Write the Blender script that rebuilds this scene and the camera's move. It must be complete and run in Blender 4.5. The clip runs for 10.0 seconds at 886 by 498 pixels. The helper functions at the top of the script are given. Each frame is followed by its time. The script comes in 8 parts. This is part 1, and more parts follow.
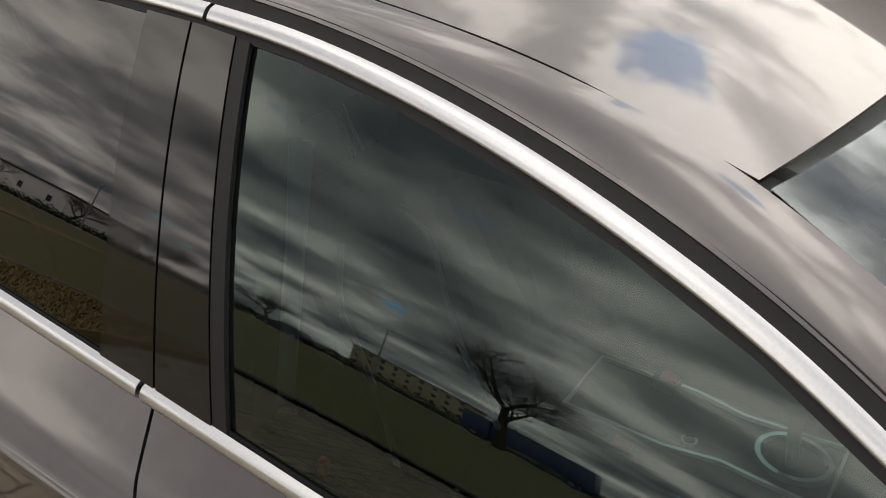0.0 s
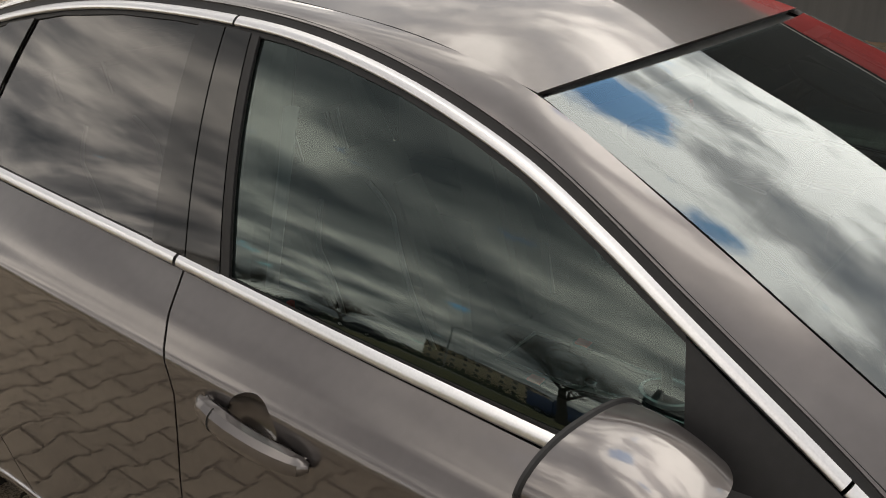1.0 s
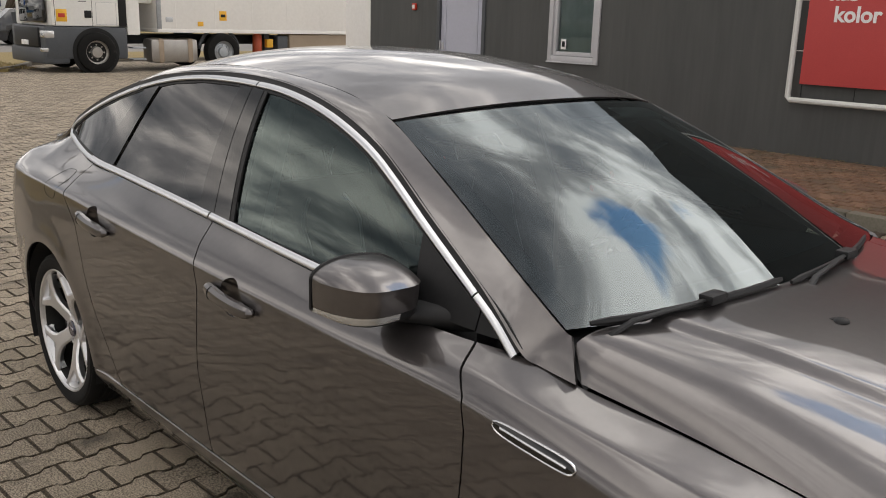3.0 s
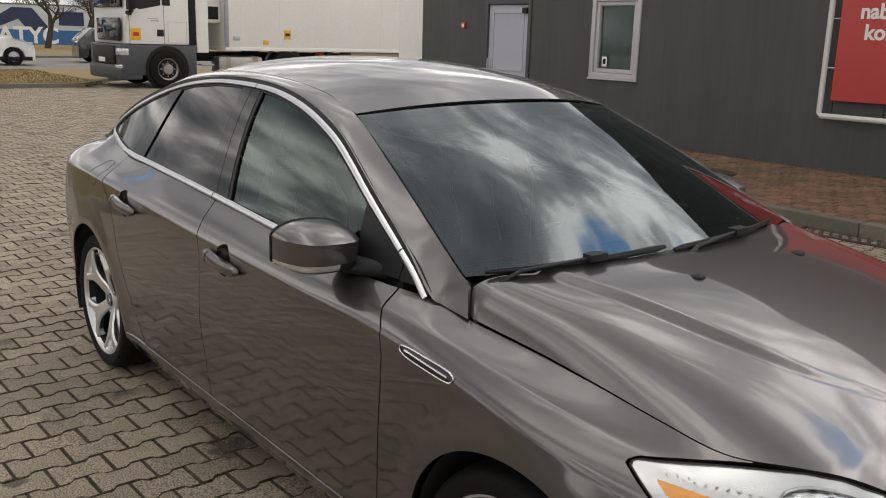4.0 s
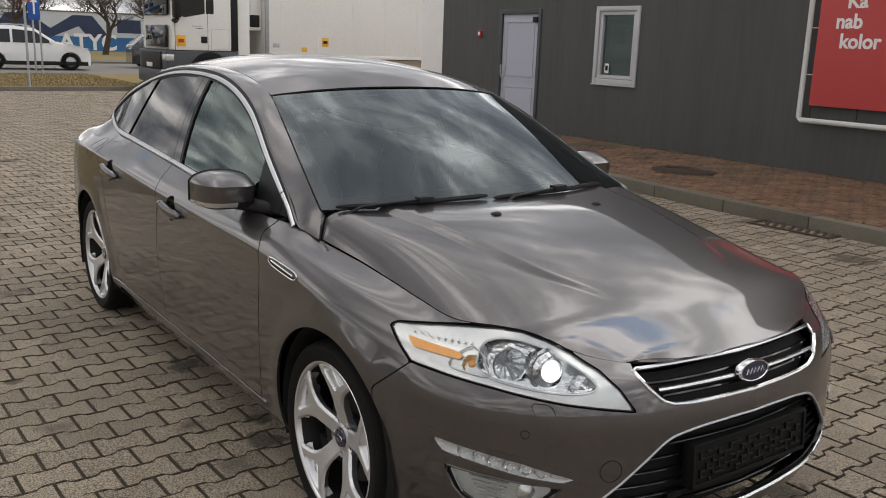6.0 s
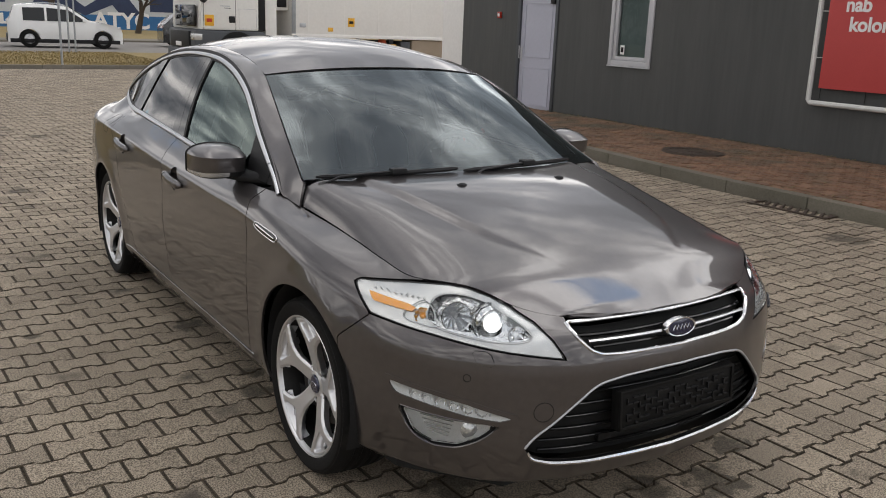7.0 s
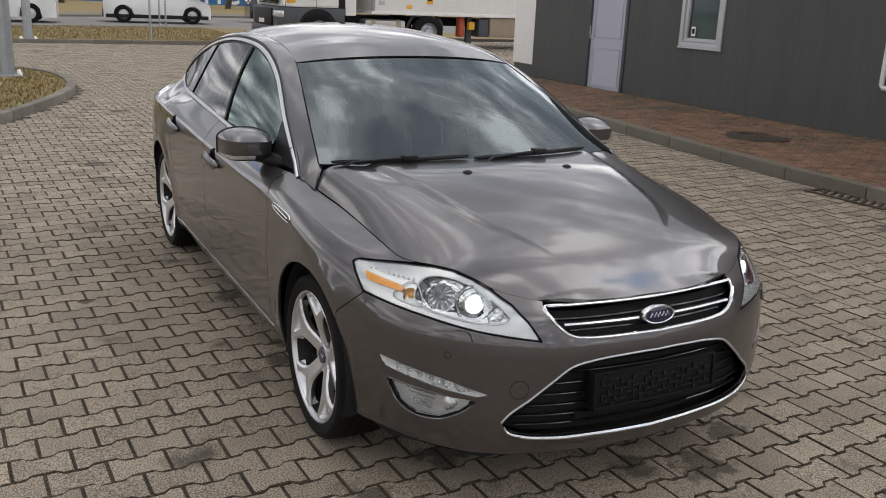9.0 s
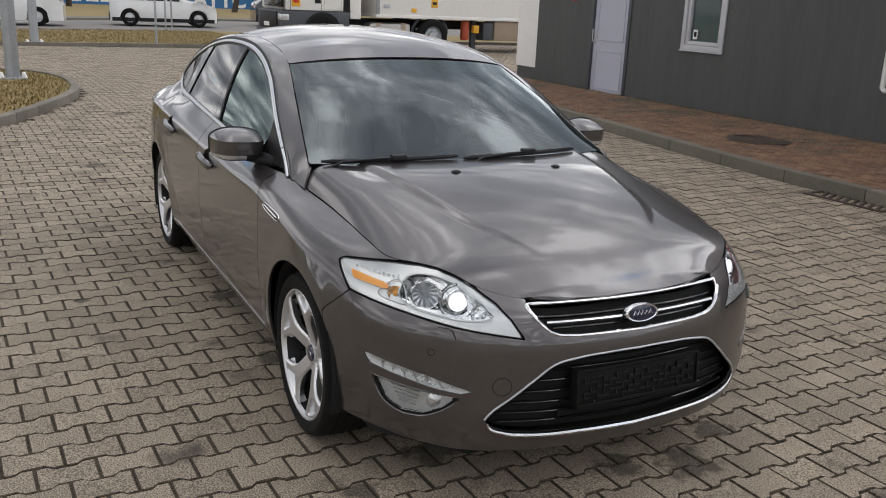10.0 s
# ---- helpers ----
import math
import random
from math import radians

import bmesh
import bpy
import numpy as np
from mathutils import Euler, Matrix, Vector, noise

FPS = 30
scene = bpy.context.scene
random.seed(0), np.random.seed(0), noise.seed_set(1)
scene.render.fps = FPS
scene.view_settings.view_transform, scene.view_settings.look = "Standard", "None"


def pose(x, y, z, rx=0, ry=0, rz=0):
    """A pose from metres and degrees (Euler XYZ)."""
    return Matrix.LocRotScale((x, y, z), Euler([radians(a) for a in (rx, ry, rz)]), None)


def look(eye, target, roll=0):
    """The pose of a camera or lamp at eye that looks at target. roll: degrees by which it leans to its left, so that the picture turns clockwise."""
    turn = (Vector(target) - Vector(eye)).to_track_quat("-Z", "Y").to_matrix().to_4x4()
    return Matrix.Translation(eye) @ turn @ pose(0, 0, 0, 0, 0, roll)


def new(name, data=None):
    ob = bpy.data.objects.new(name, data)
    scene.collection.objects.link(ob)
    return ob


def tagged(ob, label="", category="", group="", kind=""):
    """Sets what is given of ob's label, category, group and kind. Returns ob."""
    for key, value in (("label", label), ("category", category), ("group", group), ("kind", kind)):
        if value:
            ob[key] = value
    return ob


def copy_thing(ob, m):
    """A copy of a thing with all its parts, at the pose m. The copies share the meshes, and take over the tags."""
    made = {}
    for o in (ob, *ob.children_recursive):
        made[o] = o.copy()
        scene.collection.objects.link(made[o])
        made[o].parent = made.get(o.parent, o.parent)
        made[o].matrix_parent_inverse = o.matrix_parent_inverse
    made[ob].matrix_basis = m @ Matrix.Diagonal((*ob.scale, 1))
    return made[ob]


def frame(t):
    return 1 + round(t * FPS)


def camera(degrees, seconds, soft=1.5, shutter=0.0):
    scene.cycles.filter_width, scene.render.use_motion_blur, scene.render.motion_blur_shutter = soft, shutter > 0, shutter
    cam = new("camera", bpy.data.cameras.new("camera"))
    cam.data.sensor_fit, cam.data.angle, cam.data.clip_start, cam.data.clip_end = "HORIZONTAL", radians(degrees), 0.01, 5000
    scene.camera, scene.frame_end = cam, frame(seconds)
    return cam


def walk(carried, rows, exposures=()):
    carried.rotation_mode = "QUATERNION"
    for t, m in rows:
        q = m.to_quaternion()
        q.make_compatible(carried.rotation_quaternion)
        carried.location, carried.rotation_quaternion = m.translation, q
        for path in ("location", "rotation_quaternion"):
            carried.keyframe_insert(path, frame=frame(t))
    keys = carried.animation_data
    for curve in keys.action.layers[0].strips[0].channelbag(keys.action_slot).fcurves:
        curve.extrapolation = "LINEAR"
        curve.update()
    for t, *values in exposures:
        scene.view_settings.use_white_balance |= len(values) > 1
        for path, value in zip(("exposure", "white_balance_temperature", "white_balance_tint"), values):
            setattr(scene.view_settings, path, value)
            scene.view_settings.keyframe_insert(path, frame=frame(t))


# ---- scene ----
cam = camera(53.2, 10.0, soft=1.0)
PATH = [
    (0, (0.477, -1.278, 1.685), (-0.487, 0.129, 0.639), 0.1),
    (0.3, (0.615, -1.416, 1.654), (-0.41, 0.012, 0.7), 0.25),
    (0.6, (0.76, -1.535, 1.673), (-0.298, -0.093, 0.778), 0.3),
    (1, (0.985, -1.674, 1.634), (-0.137, -0.21, 0.862), 0.4),
    (1.5, (1.248, -1.839, 1.677), (0.067, -0.357, 1.037), 1.1),
    (2, (1.556, -1.962, 1.628), (0.249, -0.551, 1.081), 0.8),
    (2.5, (1.855, -2.044, 1.623), (0.491, -0.678, 1.101), 1.3),
    (4, (2.746, -2.152, 1.602), (1.228, -0.937, 1.133), 1.7),
    (4.5, (3.011, -2.132, 1.598), (1.463, -0.952, 1.138), 1.8),
    (5, (3.286, -2.172, 1.567), (1.718, -1.015, 1.117), 2.0),
    (5.5, (3.55, -2.156, 1.572), (1.973, -1.011, 1.124), 2.0),
    (7, (4.167, -2.127, 1.608), (2.551, -1.059, 1.112), 2.3),
    (7.5, (4.279, -2.096, 1.631), (2.653, -1.066, 1.089), 2.3),
    (8, (4.365, -2.042, 1.686), (2.715, -1.057, 1.131), 2.4),
    (8.5, (4.431, -1.995, 1.696), (2.752, -1.061, 1.142), 2.5),
    (9, (4.466, -1.958, 1.693), (2.77, -1.054, 1.139), 2.5),
    (9.5, (4.502, -1.922, 1.689), (2.8, -1.029, 1.138), 2.5),
    (10, (4.526, -1.906, 1.686), (2.821, -1.014, 1.139), 2.5),
]
LIGHT = [(0, .29, 6900, 10), (1, .31, 7050, 10), (2.5, .17, 6750, 10), (4, .03, 6650, 10), (5.5, -.10, 6500, 10), (7.5, -.02, 6350, 10), (10, .03, 6200, 10)]
walk(cam, [(t, look(eye, target, roll)) for t, eye, target, roll in PATH], LIGHT)



# ---------- world, sun ----------
world = bpy.data.worlds.new("world")
scene.world = world
world.use_nodes = True
wt = world.node_tree
wt.nodes.clear()


def wnode(kind, **inputs):
    n = wt.nodes.new(kind)
    for k, v in inputs.items():
        n.inputs[int(k[1:])].default_value = v
    return n


SUN_UP, SUN_TURN = radians(43), radians(20)
sky = wnode("ShaderNodeTexSky")
sky.sky_type, sky.sun_disc, sky.sun_elevation, sky.sun_rotation = "NISHITA", False, SUN_UP, SUN_TURN
sky.air_density, sky.dust_density, sky.ozone_density = 1.2, 0.6, 2.0
coord = wnode("ShaderNodeTexCoord")
sep = wnode("ShaderNodeSeparateXYZ")
wt.links.new(coord.outputs["Generated"], sep.inputs[0])
up = wnode("ShaderNodeMath", _1=0.16)
up.operation = "ADD"
pos = wnode("ShaderNodeMath", _1=0.0)
pos.operation = "MAXIMUM"
wt.links.new(sep.outputs[2], pos.inputs[0])
wt.links.new(pos.outputs[0], up.inputs[0])
flat = wnode("ShaderNodeCombineXYZ")
for i in (0, 1):
    dv = wnode("ShaderNodeMath")
    dv.operation = "DIVIDE"
    wt.links.new(sep.outputs[i], dv.inputs[0])
    wt.links.new(up.outputs[0], dv.inputs[1])
    wt.links.new(dv.outputs[0], flat.inputs[i])


def wnoise(scale, detail, rough, shift):
    mp = wnode("ShaderNodeMapping")
    mp.inputs["Location"].default_value = shift
    mp.inputs["Rotation"].default_value = (0, 0, 0.12)
    mp.inputs["Scale"].default_value = (0.9, 1.15, 1)
    wt.links.new(flat.outputs[0], mp.inputs[0])
    n = wnode("ShaderNodeTexNoise")
    n.inputs["Scale"].default_value, n.inputs["Detail"].default_value, n.inputs["Roughness"].default_value = scale, detail, rough
    n.inputs["Distortion"].default_value = 0.12
    wt.links.new(mp.outputs[0], n.inputs["Vector"])
    return n


def wramp(src, stops):
    r = wnode("ShaderNodeValToRGB")
    while len(r.color_ramp.elements) < len(stops):
        r.color_ramp.elements.new(0.5)
    for e, (p, c) in zip(r.color_ramp.elements, stops):
        e.position, e.color = p, (*c, 1)
    wt.links.new(src, r.inputs[0])
    return r


cover = wramp(wnoise(1.9, 9, 0.60, (3.1, 7.4, 0)).outputs[0], [(0.29, (0, 0, 0)), (0.36, (1, 1, 1))])
# two ragged breaks in the clouds, blue, high over the building
def wdot(v):
    n = wnode("ShaderNodeVectorMath")
    n.operation = "DOT_PRODUCT"
    wt.links.new(coord.outputs["Generated"], n.inputs[0])
    n.inputs[1].default_value = v
    return n.outputs["Value"]


def wmath(op, a, b=None, c=None):
    n = wnode("ShaderNodeMath")
    n.operation = op
    for i, q in enumerate((a, b, c)):
        if q is None:
            continue
        if isinstance(q, (int, float)):
            n.inputs[i].default_value = q
        else:
            wt.links.new(q, n.inputs[i])
    return n.outputs[0]


GAP_A, GAP_B, PATCH = Vector((.10, .50, .86)).normalized(), Vector((.30, .50, .81)).normalized(), Vector((-.085, .64, .765)).normalized()
across = wmath("DIVIDE", wdot(GAP_A.cross(GAP_B).normalized()), .034)
along = wmath("MULTIPLY", wmath("SUBTRACT", 1.0, wdot((GAP_A + GAP_B).normalized())), 1 / .0085)
strip = wmath("MULTIPLY_ADD", across, across, along)
patch = wmath("MULTIPLY", wmath("SUBTRACT", 1.0, wdot(PATCH)), 1 / .0032)
ragged = wmath("MULTIPLY", wmath("SUBTRACT", wnoise(5.6, 8, 0.62, (2.4, 0.2, 0)).outputs[0], .5), 6.5)
field = wmath("ADD", wmath("MINIMUM", strip, patch), ragged)
gap = wnode("ShaderNodeMapRange")
gap.interpolation_type = "SMOOTHSTEP"
gap.inputs[1].default_value, gap.inputs[2].default_value, gap.inputs[3].default_value, gap.inputs[4].default_value = -.15, 1.35, 0.0, 1.0
wt.links.new(field, gap.inputs[0])
clouded = wnode("ShaderNodeMath")
clouded.operation = "MULTIPLY"
wt.links.new(cover.outputs[0], clouded.inputs[0])
wt.links.new(gap.outputs[0], clouded.inputs[1])
# clouds are brighter and more broken towards the veiled sun
to_sun = wnode("ShaderNodeVectorMath")
to_sun.operation = "DOT_PRODUCT"
wt.links.new(coord.outputs["Generated"], to_sun.inputs[0])
to_sun.inputs[1].default_value = (math.sin(SUN_TURN) * math.cos(SUN_UP), math.cos(SUN_TURN) * math.cos(SUN_UP), math.sin(SUN_UP))


def towards(lo, hi, v0, v1):
    n = wnode("ShaderNodeMapRange")
    n.interpolation_type = "SMOOTHSTEP"
    n.inputs[1].default_value, n.inputs[2].default_value, n.inputs[3].default_value, n.inputs[4].default_value = lo, hi, v0, v1
    wt.links.new(to_sun.outputs["Value"], n.inputs[0])
    return n


# their edges shine round the blue break
edge = wnode("ShaderNodeMapRange")
edge.interpolation_type = "SMOOTHSTEP"
edge.inputs[1].default_value, edge.inputs[2].default_value, edge.inputs[3].default_value, edge.inputs[4].default_value = .6, 4.5, .055, 0.0
wt.links.new(field, edge.inputs[0])
# and they are thinner overhead, towards the building
over = wnode("ShaderNodeMapRange")
over.interpolation_type = "SMOOTHSTEP"
over.inputs[1].default_value, over.inputs[2].default_value, over.inputs[3].default_value, over.inputs[4].default_value = .86, .99, 0.0, .020
wt.links.new(wdot(Vector((-.14, .52, .84)).normalized()), over.inputs[0])
thin = wmath("ADD", wmath("ADD", wnoise(2.1, 8, 0.60, (1.7, 2.3, 0)).outputs[0], towards(.83, .99, 0.0, 0.085).outputs[0]), wmath("ADD", edge.outputs[0], over.outputs[0]))
bright = wramp(thin, [(0.38, (0.12, 0.131, 0.151)), (0.47, (0.235, 0.245, 0.27)), (0.55, (0.46, 0.45, 0.45)), (0.64, (1.22, 1.18, 1.14))])
dull = wramp(wnoise(1.5, 7, 0.52, (5.7, 2.9, 0)).outputs[0], [(0.34, (0.14, 0.15, 0.165)), (0.50, (0.40, 0.395, 0.40)), (0.64, (1.0, 0.95, 0.90))])
shade = wt.nodes.new("ShaderNodeMix")
shade.data_type = "RGBA"
wt.links.new(towards(-.15, .55, 0.0, 1.0).outputs[0], shade.inputs[0])
wt.links.new(dull.outputs[0], shade.inputs[6])
wt.links.new(bright.outputs[0], shade.inputs[7])
gain = wnode("ShaderNodeVectorMath")
gain.operation = "SCALE"
wt.links.new(shade.outputs[2], gain.inputs[0])
lit, glow = towards(-.3, .95, 17.5, 20.0), towards(.84, 1.0, 0.0, 10.0)
both_lit = wnode("ShaderNodeMath")
both_lit.operation = "ADD"
wt.links.new(lit.outputs[0], both_lit.inputs[0])
wt.links.new(glow.outputs[0], both_lit.inputs[1])
wt.links.new(both_lit.outputs[0], gain.inputs["Scale"])
mixw = wt.nodes.new("ShaderNodeMix")
mixw.data_type = "RGBA"
wt.links.new(clouded.outputs[0], mixw.inputs[0])
clear = wnode("ShaderNodeVectorMath")
clear.operation = "MULTIPLY"
clear.inputs[1].default_value = (1.3, 2.25, 2.8)
wt.links.new(sky.outputs[0], clear.inputs[0])
wt.links.new(clear.outputs[0], mixw.inputs[6])
wt.links.new(gain.outputs[0], mixw.inputs[7])
bg = wnode("ShaderNodeBackground")
bg.inputs["Strength"].default_value = 0.111
wt.links.new(mixw.outputs[2], bg.inputs[0])
wout = wnode("ShaderNodeOutputWorld")
wt.links.new(bg.outputs[0], wout.inputs[0])

sun = new("sun", bpy.data.lights.new("sun", "SUN"))
sun.data.energy, sun.data.angle, sun.data.color = 0.5, radians(130), (1.0, 0.95, 0.88)
# the sky's sun lies at this turn, measured from +y towards +x
sun_from = Vector((math.sin(SUN_TURN) * math.cos(SUN_UP), math.cos(SUN_TURN) * math.cos(SUN_UP), math.sin(SUN_UP)))
sun.matrix_world = look(sun_from * 50, (0, 0, 0))


# ---------- materials ----------
def surface(name, c1, c2=None, rough=0.6, metal=0.0, scale=4.0, fine=70.0, bump=0.0, bump_scale=120.0, coat=0.0, coat_rough=0.03, coat_ior=1.5,
            spec=0.5, rand=0.0, island=0.0, stretch=(1, 1, 1), rough_var=0.0, stain=None, stain_scale=1.0, stain_at=0.6, spread=.17, coarse=.45):
    """A grained surface: two scales of noise between c1 and c2, bump, and a little change from piece to piece."""
    m = bpy.data.materials.new(name)
    m.use_nodes = True
    nt = m.node_tree
    p = nt.nodes["Principled BSDF"]
    c2 = c2 or tuple(0.8 * c for c in c1)
    tc = nt.nodes.new("ShaderNodeTexCoord")
    mp = nt.nodes.new("ShaderNodeMapping")
    mp.inputs["Scale"].default_value = stretch
    nt.links.new(tc.outputs["Object"], mp.inputs[0])
    if rand:                                        # every piece cut from another place of the grain
        own, many = nt.nodes.new("ShaderNodeObjectInfo"), nt.nodes.new("ShaderNodeMath")
        many.operation = "MULTIPLY"
        many.inputs[1].default_value = 97.0
        nt.links.new(own.outputs["Random"], many.inputs[0])
        nt.links.new(many.outputs[0], mp.inputs["Location"])

    def nz(sc, det, src=mp):
        n = nt.nodes.new("ShaderNodeTexNoise")
        n.inputs["Scale"].default_value, n.inputs["Detail"].default_value = sc, det
        nt.links.new(src.outputs[0], n.inputs["Vector"])
        return n
    a, b = nz(scale, 5), nz(fine, 3)
    add = nt.nodes.new("ShaderNodeMath")
    add.operation = "MULTIPLY_ADD"
    add.inputs[1].default_value = 1 - coarse
    nt.links.new(b.outputs[0], add.inputs[0])
    half = nt.nodes.new("ShaderNodeMath")
    half.operation = "MULTIPLY"
    half.inputs[1].default_value = coarse
    nt.links.new(a.outputs[0], half.inputs[0])
    nt.links.new(half.outputs[0], add.inputs[2])
    ramp = nt.nodes.new("ShaderNodeValToRGB")
    ramp.color_ramp.elements[0].position, ramp.color_ramp.elements[1].position = .5 - spread, .5 + spread
    ramp.color_ramp.elements[0].color, ramp.color_ramp.elements[1].color = (*c1, 1), (*c2, 1)
    nt.links.new(add.outputs[0], ramp.inputs[0])
    colour = ramp.outputs[0]
    if rand or island:
        src = nt.nodes.new("ShaderNodeObjectInfo").outputs["Random"] if rand else nt.nodes.new("ShaderNodeNewGeometry").outputs["Random Per Island"]
        mr = nt.nodes.new("ShaderNodeMapRange")
        k = rand or island
        mr.inputs[3].default_value, mr.inputs[4].default_value = 1 - k, 1 + k
        nt.links.new(src, mr.inputs[0])
        sc = nt.nodes.new("ShaderNodeVectorMath")
        sc.operation = "SCALE"
        nt.links.new(colour, sc.inputs[0])
        nt.links.new(mr.outputs[0], sc.inputs["Scale"])
        colour = sc.outputs[0]
    if stain:
        sn = nz(stain_scale, 6, nt.nodes.new("ShaderNodeNewGeometry"))
        sr = nt.nodes.new("ShaderNodeValToRGB")
        sr.color_ramp.elements[0].position, sr.color_ramp.elements[1].position = stain_at, stain_at + 0.12
        nt.links.new(sn.outputs[0], sr.inputs[0])
        mx = nt.nodes.new("ShaderNodeMix")
        mx.data_type = "RGBA"
        mx.inputs[7].default_value = (*stain, 1)
        nt.links.new(sr.outputs[0], mx.inputs[0])
        nt.links.new(colour, mx.inputs[6])
        colour = mx.outputs[2]
    nt.links.new(colour, p.inputs["Base Color"])
    p.inputs["Metallic"].default_value = metal
    p.inputs["Specular IOR Level"].default_value = spec
    p.inputs["Coat Weight"].default_value = coat
    p.inputs["Coat Roughness"].default_value = coat_rough
    p.inputs["Coat IOR"].default_value = coat_ior
    p.inputs["Roughness"].default_value = rough
    if rough_var:
        rr = nt.nodes.new("ShaderNodeMapRange")
        rr.inputs[3].default_value, rr.inputs[4].default_value = max(0, rough - rough_var), min(1, rough + rough_var)
        nt.links.new(a.outputs[0], rr.inputs[0])
        nt.links.new(rr.outputs[0], p.inputs["Roughness"])
    if bump:
        bn = nz(bump_scale, 4)
        bp = nt.nodes.new("ShaderNodeBump")
        bp.inputs["Strength"].default_value, bp.inputs["Distance"].default_value = bump, 0.01
        nt.links.new(bn.outputs[0], bp.inputs["Height"])
        nt.links.new(bp.outputs[0], p.inputs["Normal"])
    return m


def pane(name, tint, ior=1.55, rough=0.0, gloss=(1, 1, 1)):
    """Sheet glass: tinted see-through with a mirror gloss by Fresnel."""
    m = bpy.data.materials.new(name)
    m.use_nodes = True
    nt = m.node_tree
    nt.nodes.clear()
    t, g = nt.nodes.new("ShaderNodeBsdfTransparent"), nt.nodes.new("ShaderNodeBsdfGlossy")
    t.inputs[0].default_value = (*tint, 1)
    g.inputs["Roughness"].default_value = rough
    g.inputs[0].default_value = (*gloss, 1)
    f, mx, o = nt.nodes.new("ShaderNodeFresnel"), nt.nodes.new("ShaderNodeMixShader"), nt.nodes.new("ShaderNodeOutputMaterial")
    f.inputs[0].default_value = ior
    nt.links.new(f.outputs[0], mx.inputs[0])
    nt.links.new(t.outputs[0], mx.inputs[1])
    nt.links.new(g.outputs[0], mx.inputs[2])
    nt.links.new(mx.outputs[0], o.inputs[0])
    return m


